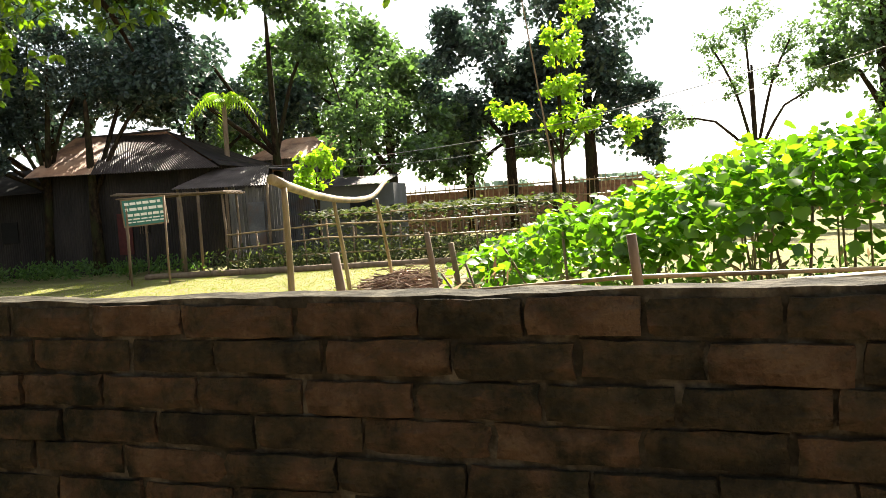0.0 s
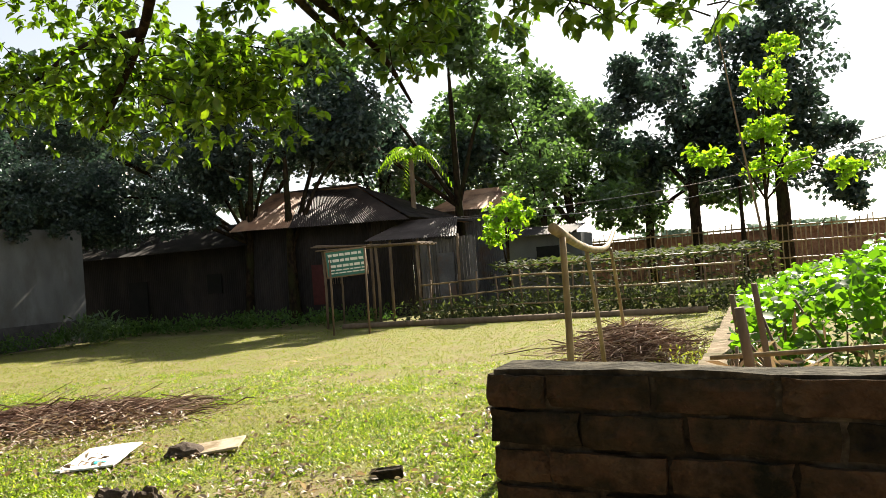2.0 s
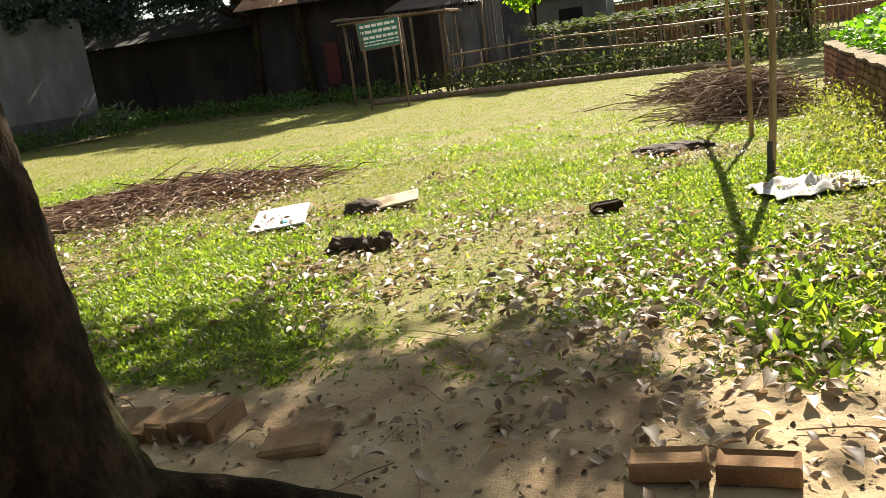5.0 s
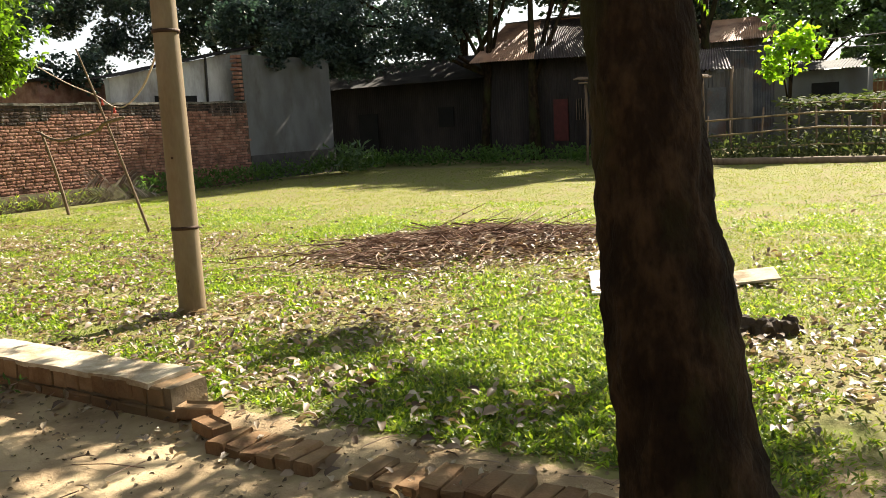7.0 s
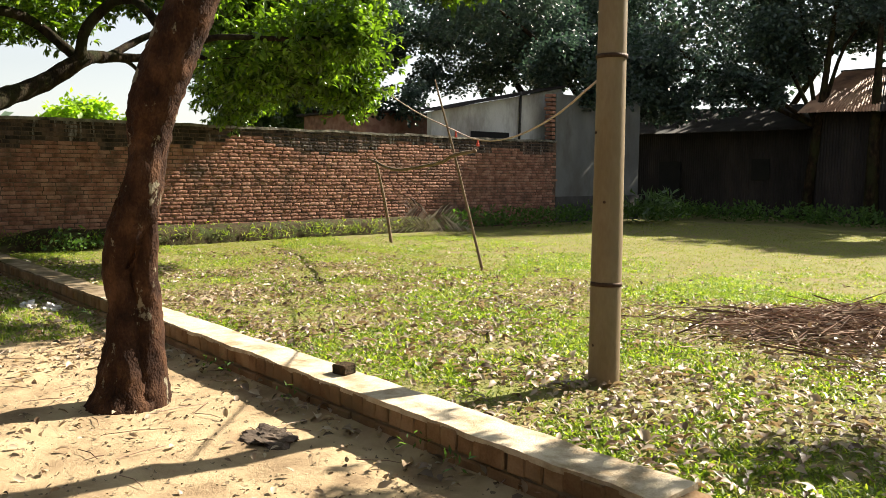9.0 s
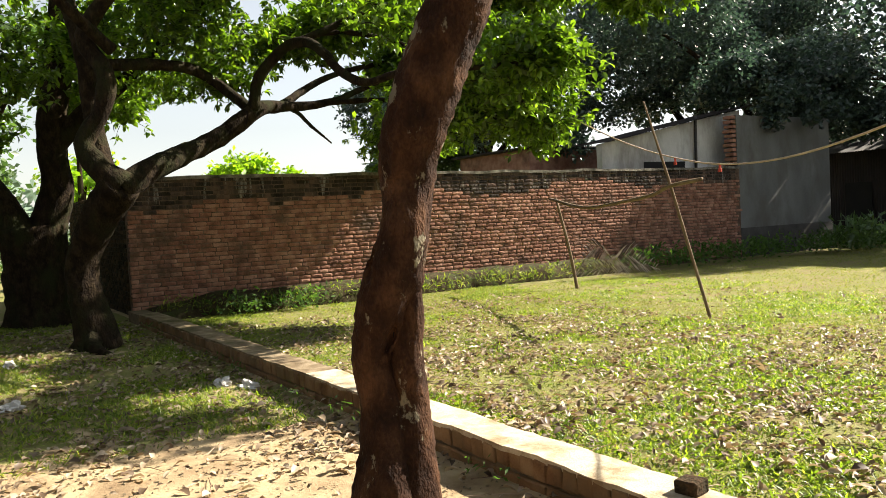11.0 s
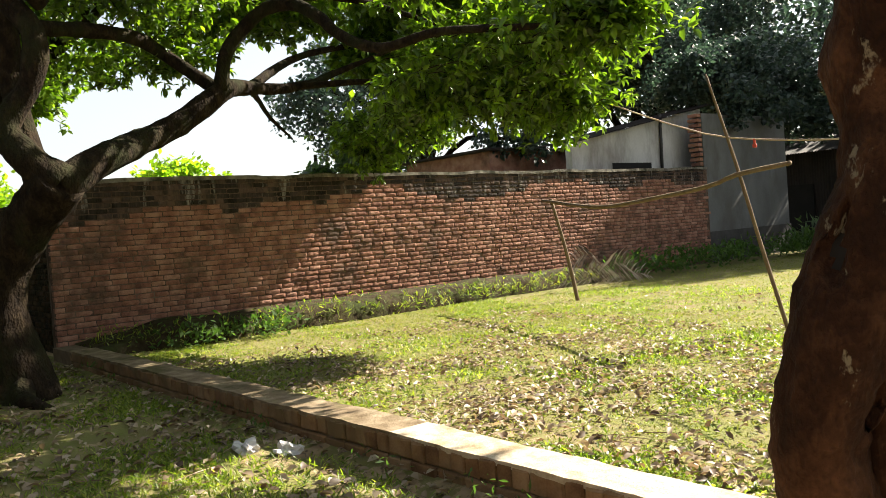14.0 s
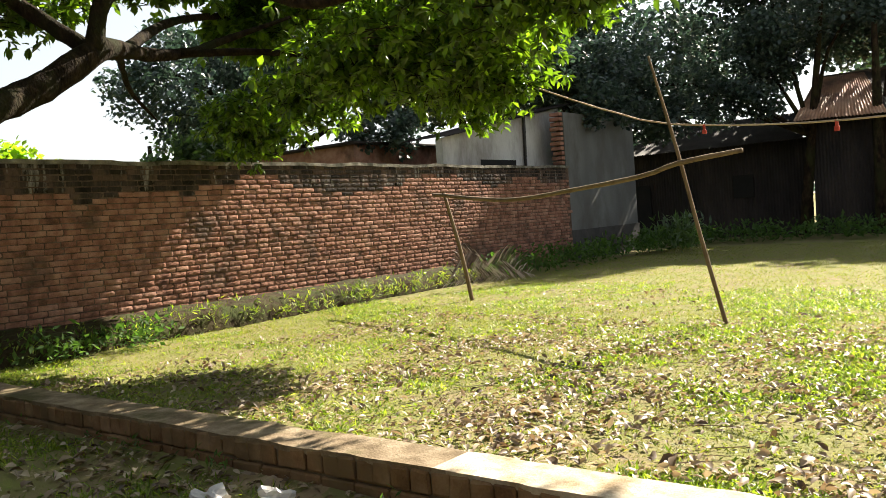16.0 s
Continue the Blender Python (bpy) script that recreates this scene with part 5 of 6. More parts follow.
far_tree("drumstick_tree", "slim young tree with feathery lime-green leaves", (3.2, 27), 6.8, 0.06, [((3.4, 27, 6.2), (1.0, 0.8, 0.8)), ((3.3, 27, 5.0), (1.2, 0.8, 0.6)), ((1.7, 27, 4.3), (0.9, 0.7, 0.45)), ((3.6, 27, 3.9), (1.4, 0.8, 0.5)), ((5.3, 27, 3.5), (0.7, 0.6, 0.5)), ((3.9, 27, 7.2), (0.7, 0.6, 0.6))], 2600, M_LEAF_LIME, (0.13, 0.24), group="light trees", shell=0.15, lumps=11)
tagged(tube("bamboo_stake", [(3.3, 26.5, -0.2), (2.8, 26.6, 3.5), (2.2, 26.7, 8.4)], [0.04, 0.035, 0.015], M_STICK, None, 8, 0, 0.8), "long leaning bamboo stake among the beans", "stake")
far_tree("bare_tree", "sparse spreading tree with thin bare branches", (10.2, 34), 6.0, 0.13, [((8.9, 34, 6.6), (1.2, 1.0, 1.2)), ((11.6, 34, 6.8), (1.3, 1.0, 1.2)), ((7.4, 34, 4.2), (1.1, 0.8, 0.5)), ((12.4, 34, 5.0), (0.9, 0.8, 0.7)), ((10.0, 34, 7.6), (1.4, 1.2, 1.0)), ((9.6, 34, 5.2), (0.9, 0.8, 0.8)), ((11.2, 34, 5.6), (0.9, 0.8, 0.7))], 4200, M_LEAF_MID, (0.09, 0.17), shell=0.1)
far_tree("mango_tree", "tall tree at the garden's side", (15.5, 36), 9, 0.25, [((15, 36, 8), (2.4, 2.4, 3.0)), ((17, 35, 5.5), (3.2, 2.8, 2.6)), ((13.6, 36, 6.0), (1.4, 1.4, 1.4))], 7000, M_LEAF_MID, (0.2, 0.36), group="light trees")
far_tree("mango_tree", "broad garden tree beyond the boundary wall", (-30, 14), 4, 0.16, [((-29, 14.2, 3.2), (1.5, 1.5, 1.1)), ((-31, 17, 4.2), (2.4, 2.2, 1.6))], 6000, M_LEAF_MID, (0.16, 0.3), group="light trees")
far_tree("lemon_tree", "sunlit bushy tree just behind the boundary wall", (-24.5, 7.2), 3, 0.09, [((-24.5, 7.2, 2.7), (1.0, 1.3, 0.9)), ((-24.2, 8.4, 2.3), (0.9, 0.8, 0.7))], 2600, M_LEAF_LIME, (0.1, 0.2), group="light trees", shell=0.3)
far_tree("garden_tree", "green tree beyond the old trunks", (-30, -1.5), 5, 0.15, [((-30, -1.5, 3.4), (2.6, 2.6, 2.2)), ((-33, 1.5, 3.2), (2.4, 2.0, 1.6)), ((-29, -4, 5), (3, 3, 3))], 6000, M_LEAF_MID, (0.16, 0.3), group="light trees")
far_tree("garden_tree", "dense tree close behind the old trunks", (-27.5, 1.2), 6, 0.18, [((-27.5, 0.8, 4.6), (2.2, 2.2, 1.9)), ((-27, -1.2, 6.6), (2.6, 2.6, 1.8)), ((-26.5, 3.2, 6.2), (2.0, 1.6, 1.4)), ((-26.5, -0.6, 2.4), (1.4, 1.4, 1.2))], 9000, M_LEAF_MID, (0.11, 0.2), group="light trees", shell=0.3)
far_tree("garden_tree", "green tree beyond the old trunks", (-36, 5), 5, 0.15, [((-37, 5.5, 3.2), (2.0, 2.2, 1.4))], 2200, M_LEAF_LIME, (0.16, 0.3), group="light trees")

hedge = [clumps((x, y, 1.1), (1.6, 1.4, 1.2), 700, 14, 0.4, rng) for x, y in ((-25, -3.2), (-27, -1.0), (-29, 1.5), (-31, 4), (-24, -5.5))]
hp = np.concatenate(hedge)
hp = hp[hp[:, 2] > 0]
tagged(new("hedge", scatter("hedge", hp, rng.uniform(0.12, 0.26, len(hp)), M_LEAF_MID, 0.9, 0.2, 1.2, "blob")), "rank green bushes beyond the old trees", "bushes", kind="stuff")

# areca palm beside the porch
palm = thing("palm", (-9.6, 30.8, 0), "slender areca palm with drooping fronds", "palm")
limb(palm, [(-9.6, 30.8, -0.2), (-9.55, 30.8, 3.2), (-9.5, 30.8, 6.2)], [0.12, 0.10, 0.09], M_STICK, 10, "trunk", 0.03, 0.5)
fv, ff = [], []
for k in range(11):
    r = random.Random(k + 3)
    a, rise = k * 2 * math.pi / 11 + r.uniform(-0.2, 0.2), r.uniform(0.1, 1.0)
    for s in range(16):
        t = s / 15
        c = Vector((-9.5 + math.cos(a) * 1.5 * t, 30.8 + math.sin(a) * 1.5 * t, 6.2 + rise * 1.5 * t - 1.5 * t * t))
        for sd in (-1, 1):
            o = Vector((-math.sin(a) * sd, math.cos(a) * sd, -0.8)).normalized() * 0.45 * (1 - 0.5 * t)
            w = Vector((math.cos(a), math.sin(a), 0)) * 0.035
            b = len(fv)
            fv += [c - w, c + w, c + o + w * 0.3 + Vector((0, 0, -0.1))]
            ff.append((b, b + 1, b + 2))
place(child("fronds", mesh_of("fronds", fv, ff, M_LEAF_LIME), palm, "arching green fronds"), palm)

# woods on the horizon; their pale leaf colour stands for haze
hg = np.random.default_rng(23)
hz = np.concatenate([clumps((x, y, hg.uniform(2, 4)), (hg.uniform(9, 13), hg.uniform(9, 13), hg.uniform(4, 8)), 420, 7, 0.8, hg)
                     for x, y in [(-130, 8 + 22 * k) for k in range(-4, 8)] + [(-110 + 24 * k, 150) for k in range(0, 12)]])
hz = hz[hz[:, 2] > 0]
tagged(new("far_woods", scatter("far_woods", hz, hg.uniform(1.0, 2.2, len(hz)), M_HAZE, 1.1, 0, 1.2, "blob")), "woods on the horizon, haze put into their pale leaves", "woods", kind="stuff")

# grey gate pillars beyond the old tree
for x, y in ((-24.8, 0.6), (-26.5, 0.95)):
    bm = box(-0.17, 0.17, -0.17, 0.17, -0.1, 1.75, 0.015)
    bmesh.ops.create_cube(bm, size=1, matrix=Matrix.Translation((0, 0, 1.78)) @ Matrix.Diagonal((0.42, 0.42, 0.08, 1)))
    me = bpy.data.meshes.new("gate_pillar")
    bm.to_mesh(me)
    me.materials.append(M_CAP_DARK)
    ob = new("gate_pillar", me)
    ob.location = (x, y, 0)
    tagged(ob, "grey weathered concrete gate pillar", "pillar", "gate pillars")

# ---- bean patch ----
bg = np.random.default_rng(5)


def bean_top(x, y):
    return np.minimum(0.98 + 0.29 * (x - 2.7), 1.86) - 0.012 * np.maximum(0, y - 9)


bean_trellis = thing("bean_trellis", (4.6, 5.3, 0), "rough stick trellis carrying the bean vines", "trellis")
for k in range(24):
    x = 2.75 + k * 0.2
    y = 6.0 + bg.uniform(-0.1, 0.25)
    h = 0.8 + bg.uniform(-0.2, 0.15)
    limb(bean_trellis, [(x, y, -0.1), (x + bg.uniform(-0.12, 0.12), y + 0.05, h * 0.5), (x + bg.uniform(-0.2, 0.2), y + bg.uniform(0, 0.3), h)], 0.011, M_STICK, 5, "stick", 0, 0)
for z, dy, sl in ((0.35, 0, 0.05), (0.52, 0.05, -0.03), (0.68, 0.02, 0.04), (0.82, 0.1, 0.0), (0.95, 0.15, 0.05)):
    limb(bean_trellis, [(2.65, 5.9 + dy, z), (4.2, 5.95 + dy, z + sl), (8.2, 5.9 + dy, z - sl * 0.5)], 0.014, M_BAMBOO, 6, "rail", 0, 0)
for k in range(40):
    x, y = bg.uniform(2.8, 8), bg.uniform(6.6, 12)
    limb(bean_trellis, [(x, y, -0.1), (x + bg.uniform(-0.1, 0.1), y, 0.6), (x + bg.uniform(-0.2, 0.2), y, float(bean_top(x, y)) - 0.1)], 0.012, M_STICK, 5, "stick", 0, 0)
for k in range(6):
    x = 3.0 + k * 0.8
    limb(bean_trellis, [(x - 0.25, 5.0, 0.2 + 0.05 * k), (x + 0.1, 5.05, 0.6), (x + 0.3, 5.1, 0.98)], 0.013, M_BAMBOO, 5, "brace", 0, 0)
limb(bean_trellis, [(3.3, 4.4, 1.05), (5.2, 4.3, 1.12), (7.4, 4.1, 1.18)], 0.035, M_BAMBOO, 8, "top_rail", 0.05, 0)
limb(bean_trellis, [(4.9, 4.35, -0.1), (4.92, 4.33, 1.12)], 0.03, M_STICK, 8, "post", 0.05, 0)
limb(bean_trellis, [(7.3, 4.15, -0.1), (7.32, 4.13, 1.18)], 0.03, M_STICK, 8, "post", 0.05, 0)
for x, y, h, r in ((2.9, 4.75, 1.32, 0.024), (2.94, 6.7, 1.33, 0.022), (4.24, 4.95, 1.31, 0.026), (6.4, 5.1, 1.25, 0.034), (2.72, 8.9, 1.15, 0.03)):
    tagged(tube("fence_post", [(x, y, -0.1), (x + 0.02, y, h * 0.5), (x - 0.03, y - 0.04, h)], [r, r, r * 0.9], M_STICK, None, 8, 0.06, 0.2), "dark weathered wooden post", "post", "garden posts")
nb = 21000
by = 6.6 + 9.5 * bg.uniform(0, 1, nb) ** 1.4
bx = 2.7 + 5.8 * bg.uniform(0, 1, nb) + 1.5 * np.clip((10.0 - by) / 3.2, 0, 1)
cl = np.array([noise.noise((x * 1.3, y * 1.3, 7)) for x, y in zip(bx, by)])
bz = bean_top(bx, by) + 0.15 * cl - 0.04 + bg.normal(0, 0.05, nb) - 0.55 * bg.uniform(0, 1, nb) ** 3
edge = np.clip((by - 6.5) / 0.7, 0, 1)
bz = bz * (0.8 + 0.2 * edge)
keep = cl > -0.5
bpts = np.stack([bx, by, bz], 1)[keep]
strag = np.stack([bg.uniform(2.65, 3.3, 420), bg.uniform(8.0, 14.0, 420), bg.uniform(0.5, 1.05, 420)], 1)
tagged(new("bean_vines", scatter("bean_vines", np.concatenate([bpts, strag]), bg.uniform(0.06, 0.125, len(bpts) + 420), M_BEAN, 1.3, 0.35, 0.9)), "lush sunlit bean vines with broad heart-shaped leaves", "bean vines", kind="stuff")
ups = []
for k in range(16):
    x, y = bg.uniform(3.4, 8), bg.uniform(7, 10)
    for s in range(4):
        ups.append((x + bg.normal(0, 0.08), y + bg.normal(0, 0.08), float(bean_top(x, y)) + 0.02 + 0.05 * s))
tagged(new("bean_shoots", scatter("bean_shoots", ups, bg.uniform(0.06, 0.13, len(ups)), M_BEAN, 1.3, 0.0, 1.0)), "upright young bean shoots above the vines", "bean shoots", kind="stuff")
dry = np.stack([bg.uniform(2.7, 8, 2000), bg.uniform(5.8, 9, 2000), bg.uniform(0.1, 0.85, 2000)], 1)
tagged(new("dry_vines", scatter("dry_vines", dry, bg.uniform(0.08, 0.25, 2000), M_DRYLEAF, 0.25, 0.3, 1.5, "blob")), "tangle of dry stems under the beans", "dry vines", kind="stuff")
undr = np.stack([bg.uniform(2.7, 8.0, 2200), bg.uniform(5.5, 14, 2200), bg.uniform(0.0, 0.5, 2200)], 1)
tagged(new("undergrowth", scatter("undergrowth", undr, bg.uniform(0.08, 0.2, 2200), M_WEED, 0.6, -0.5, 1.0, "blob")), "green undergrowth below the beans", "weeds", kind="stuff")

# flat trellis of gourd vines beyond the lawn
vt = thing("vine_trellis", (-1.2, 28, 0), "flat stick trellis overgrown with dull vines", "trellis")
for k in range(14):
    x, y = -4.2 + (k % 7) * 1.1, 25.3 + (k // 7) * 5
    limb(vt, [(x, y, -0.1), (x + 0.05, y, 1.5)], 0.03, M_STICK, 6, "post", 0, 0)
for k in range(5):
    limb(vt, [(-4.6, 25.3 + k * 1.25, 1.5), (2.9, 25.3 + k * 1.25, 1.48)], 0.022, M_BAMBOO, 6, "rail", 0, 0)
vp = np.stack([bg.uniform(-4.8, 3.4, 5200), bg.uniform(25, 33, 5200), 1.55 + bg.normal(0, 0.07, 5200)], 1)
vp2 = np.stack([bg.uniform(-4.8, 3.4, 1200), bg.uniform(25, 26, 1200), bg.uniform(0.2, 1.5, 1200)], 1)
tagged(new("gourd_vines", scatter("gourd_vines", np.concatenate([vp, vp2]), bg.uniform(0.12, 0.24, 6400), M_VINE, 1.1, 0.1, 0.5, "blob")), "flat mat of dull green gourd vines", "vines", kind="stuff")


# ---- weeds ----
def weeds(name, label, spots, per, h, size, mat, seed, width=0.6):
    g = np.random.default_rng(seed)
    out = []
    for x, y, r in spots:
        hh = g.uniform(0.4, 1.0) * h
        p = np.stack([x + g.normal(0, r, per), y + g.normal(0, r, per), g.uniform(0.0, 1.0, per) ** 0.8 * hh], 1)
        out.append(p)
    p = np.concatenate(out)
    return tagged(new(name, scatter(name, p, g.uniform(size[0], size[1], len(p)), mat, width, -0.5, 1.0, "blob")), label, "weeds", kind="stuff")


wg = np.random.default_rng(17)
weeds("wall_weeds", "low green weeds along the wall and plinth", [(-19.2 + wg.uniform(0, 1.0) + (0.0 if y < 21 else 0.4), y, 0.22) for y in np.arange(14.5, 25, 0.13)], 34, 0.62, (0.08, 0.2), M_WEED, 3)
weeds("yard_weeds", "rank weeds in front of the houses", [(x, 25.6 + wg.uniform(-0.8, 1.6) - 0.04 * x * 0, 0.3) for x in np.arange(-22, -9, 0.12)], 30, 0.6, (0.1, 0.24), M_WEED, 4)
weeds("edge_weeds", "dense weeds along the lawn's far edge", [(x, 24.2 + wg.uniform(-0.9, 1.2), 0.3) for x in np.arange(-7.2, 3.6, 0.06)], 24, 0.75, (0.1, 0.22), M_VINE, 5)
weeds("ledge_grass", "tufts of grass on the earth ledge", [(BW_X + wg.uniform(0.05, 0.85), y, 0.1) for y in np.arange(3.7, 14.4, 0.05)], 18, 0.36, (0.05, 0.13), M_GRASS, 6, 0.3)
weeds("corner_weeds", "leafy weeds in the wall corner", [(-18.9 + wg.uniform(0, 0.7), 4.4 + wg.uniform(0, 2.0), 0.16) for _ in range(16)], 36, 0.42, (0.06, 0.14), M_WEED, 7)
weeds("broad_weeds", "broad-leaved weeds before the shed", [(-18.6 + wg.uniform(0, 1.5), 21 + wg.uniform(0, 2.5), 0.22) for _ in range(9)], 40, 1.0, (0.2, 0.42), M_LEAF_MID, 8, 0.35)
weeds("garden_wall_weeds", "yellowing weeds beside the low garden wall", [(2.34 - abs(wg.normal(0, 0.26)), y, 0.09) for y in np.arange(3.0, 11.5, 0.03)], 20, 0.5, (0.025, 0.07), M_LAWN, 9, 0.5)
weeds("kerb_weeds", "small weeds at the kerb's foot", [(-4.4 - wg.uniform(0, 13.5), 3.1 + wg.uniform(-0.06, 0.03), 0.05) for _ in range(22)], 12, 0.14, (0.03, 0.07), M_WEED, 10, 0.4)

# ---- things on the lawn ----
def brush_pile(name, label, cx, cy, rx, ry, h, n, ang, seed, long=0):
    g = random.Random(seed)
    lines = []
    for k in range(n + long):
        u, v = g.gauss(0, 0.42), g.gauss(0, 0.42)
        x, y = cx + rx * (u * math.cos(ang) - v * ry / rx * math.sin(ang)), cy + rx * (u * math.sin(ang) + v * ry / rx * math.cos(ang))
        z = max(0.02, h * max(0, 1 - (u * u + v * v) * 1.3) * g.uniform(0.1, 1.0))
        a = ang + g.gauss(0, 0.7)
        L = g.uniform(0.3, 0.8) if k < n else g.uniform(0.9, 1.6)
        d = Vector((math.cos(a), math.sin(a), g.gauss(0.0, 0.18) + (0.25 if k >= n else 0)))
        p = Vector((x, y, z))
        b = Vector((g.gauss(0, 0.06), g.gauss(0, 0.06), g.gauss(0.03, 0.04)))
        pts = [p - d * L / 2, p + b, p + d * L / 2]
        for q in pts:
            q.z = max(q.z, 0.01)
        r = g.uniform(0.004, 0.011)
        lines.append((pts, [r, r * 0.8, r * 0.4]))
    return tagged(new(name, joined_tubes(name, lines, M_TWIG, 5)), label, "brush pile", "brush piles", "stuff")


brush_pile("brush_pile", "low spread heap of dry brown twigs on the grass", -5.4, 8.9, 2.1, 1.3, 0.22, 1500, 0.75, 1, 50)
brush_pile("brush_pile", "tall tangled heap of dry branches by the wall", 1.35, 12.6, 1.1, 1.0, 0.62, 800, 0.5, 2, 40)
brush_pile("brush_pile", "scattered dry branches beyond the heap", 0.7, 15.4, 1.2, 1.0, 0.45, 420, 0.2, 3, 20)

bp_g = np.random.default_rng(61)
bl_n = 1100
bl_a, bl_r = bp_g.uniform(0, 2 * np.pi, bl_n), np.sqrt(bp_g.uniform(0, 1, bl_n))
bl_p = np.stack([-5.4 + 1.9 * bl_r * np.cos(bl_a), 8.8 + 1.3 * bl_r * np.sin(bl_a), 0.03 + 0.16 * (1 - bl_r ** 2)], 1)
tagged(new("heap_leaves", scatter("heap_leaves", bl_p, bp_g.uniform(0.04, 0.1, bl_n), M_DRYLEAF, 0.6, 0.0, 0.9, "leaf", lift=1.7)), "dry leaves caught among the heaped twigs", "fallen leaves", kind="stuff")

sl = box(-0.26, 0.26, -0.43, 0.43, 0, 0.018, 0.004)
bmesh.ops.subdivide_edges(sl, edges=sl.edges[:], cuts=4, use_grid_fill=True)
for v in sl.verts:
    v.co.z += 0.018 * noise.noise(v.co * 3) + 0.012
    v.co.x += 0.02 * noise.noise(v.co * 4 + Vector((3, 0, 0)))
me = bpy.data.meshes.new("white_board")
sl.to_mesh(me)
me.materials.append(M_WHITE)
ob = new("white_board", me)
ob.matrix_basis = pose(-2.98, 7.22, 0.03, 2, -2, 24)
tagged(ob, "warped white board lying on the grass", "board")
st = box(-0.05, 0.05, -0.03, 0.03, 0, 0.004)
M_TEAL = surface("teal_plastic", [(0.02, 0.35, 0.38), (0.04, 0.45, 0.48)], 8, 0.5, 0.0, 40)
me = bpy.data.meshes.new("plastic_scrap")
st.to_mesh(me)
me.materials.append(M_TEAL)
ob = new("plastic_scrap", me)
ob.matrix_basis = pose(-2.78, 7.0, 0.055, 8, 5, 30)
tagged(ob, "small turquoise plastic scrap by the board", "scrap")


def lump(name, at, size, mat, label, category, seed, turn=0, group="", sharp=1.0, sub=3):
    bm = bmesh.new()
    bmesh.ops.create_icosphere(bm, subdivisions=sub, radius=1)
    for v in bm.verts:
        n_ = 1 + 0.35 * sharp * noise.noise(v.co * 1.6 + Vector((seed, 0, 0))) + 0.18 * sharp * noise.noise(v.co * 4 + Vector((0, seed, 0)))
        v.co = Vector((v.co.x * size[0], v.co.y * size[1], max(-0.3, v.co.z) * size[2])) * n_
    me = bpy.data.meshes.new(name)
    bm.to_mesh(me)
    bm.free()
    me.materials.append(mat)
    o = new(name, me)
    o.matrix_basis = pose(at[0], at[1], at[2], 0, 0, turn)
    return tagged(o, label, category, group)


lump("dung_mound", (-2.25, 7.5, 0.02), (0.2, 0.14, 0.1), M_DUNG, "dark dung mound beside a broken tile", "dung", 1)
tl = box(-0.24, 0.24, -0.16, 0.16, 0, 0.022, 0.005)
me = bpy.data.meshes.new("broken_tile")
tl.to_mesh(me)
me.materials.append(M_CAP)
ob = new("broken_tile", me)
ob.matrix_basis = pose(-1.98, 7.66, 0.05, 8, -6, 20)
tagged(ob, "pale broken tile propped on a dark mound", "tile")
for i, (x, y, s, t) in enumerate(((-1.72, 5.98, 0.13, 20), (-1.52, 5.95, 0.11, -15), (-1.40, 6.03, 0.09, 40))):
    lump("dung_pat", (x, y, 0.03), (s, s * 0.6, 0.09), M_DUNG, "dried curled dark dung pat on the grass", "dung", 5 + i, t, "dung pats", 1.6)
for i, (x, y, s) in enumerate(((0.3, 9.65, 0.26), (0.62, 9.8, 0.3), (0.45, 9.45, 0.18))):
    lump("dung_pat", (x, y, 0.02), (s, s * 0.6, 0.07), M_DUNG, "dark flat dung pat on the sunny lawn", "dung", 15 + i, 30 * i, "dung pats", 1.2)
lump("dung_mound", (-6.68, 2.68, -0.06), (0.17, 0.14, 0.05), M_DUNG, "crumbly black dung heap on the path", "dung", 25, 0, "", 2.2, 4)

cloth_bm = bmesh.new()
bmesh.ops.create_grid(cloth_bm, x_segments=34, y_segments=24, size=0.5)
for v in cloth_bm.verts:
    r_ = Vector((v.co.x * 1.0, v.co.y * 0.8, 0))
    e = 1 + 0.25 * noise.noise(r_ * 3 + Vector((0, 0, 2)))
    fold = abs(noise.noise(Vector((r_.x * 5 + 1.5 * noise.noise(r_ * 3), r_.y * 2.2, 3)))) * 0.13 + 0.05 * noise.noise(r_ * 9)
    rim = max(0.0, 1 - (r_.length / 0.5) ** 2)
    v.co = Vector((r_.x * e * 0.85, r_.y * e * 0.7, 0.02 + max(-0.01, fold) * (0.35 + 0.65 * rim)))
bmesh.ops.solidify(cloth_bm, geom=cloth_bm.faces[:], thickness=0.004)
me = bpy.data.meshes.new("crumpled_cloth")
cloth_bm.to_mesh(me)
cloth_bm.free()
me.materials.append(M_CLOTH)
me.polygons.foreach_set("use_smooth", [True] * len(me.polygons))
ob = new("crumpled_cloth", me)
ob.matrix_basis = pose(1.68, 7.22, 0.015, 0, 0, 25)
tagged(ob, "crumpled greyish white cloth lying on the grass", "cloth")

for i, (x, y) in enumerate(((-12.54, 2.8), (-12.22, 2.97), (-12.9, 0.9), (-15.6, 1.1))):
    lump("plastic_litter", (x, y, -0.05), (0.10, 0.07, 0.06), M_CLOTH, "crumpled pale plastic bag beside the kerb", "litter", 31 + i, 50 * i, "plastic litter", 2.4)
lump("red_wrapper", (-2.1, 2.25, -0.055), (0.07, 0.035, 0.02), M_RED, "small torn red wrapper on the path", "wrapper", 41, 20, "", 1.5)

# dry palm frond heap
fr_heap = thing("palm_frond", (-18.4, 13.7, 0), "heap of dry grey palm fronds at the wall's foot", "palm frond", "dry fronds")
g = random.Random(9)
ACROSS, AWAY = Vector((0.72, 0.69, 0)), Vector((-0.69, 0.72, 0))
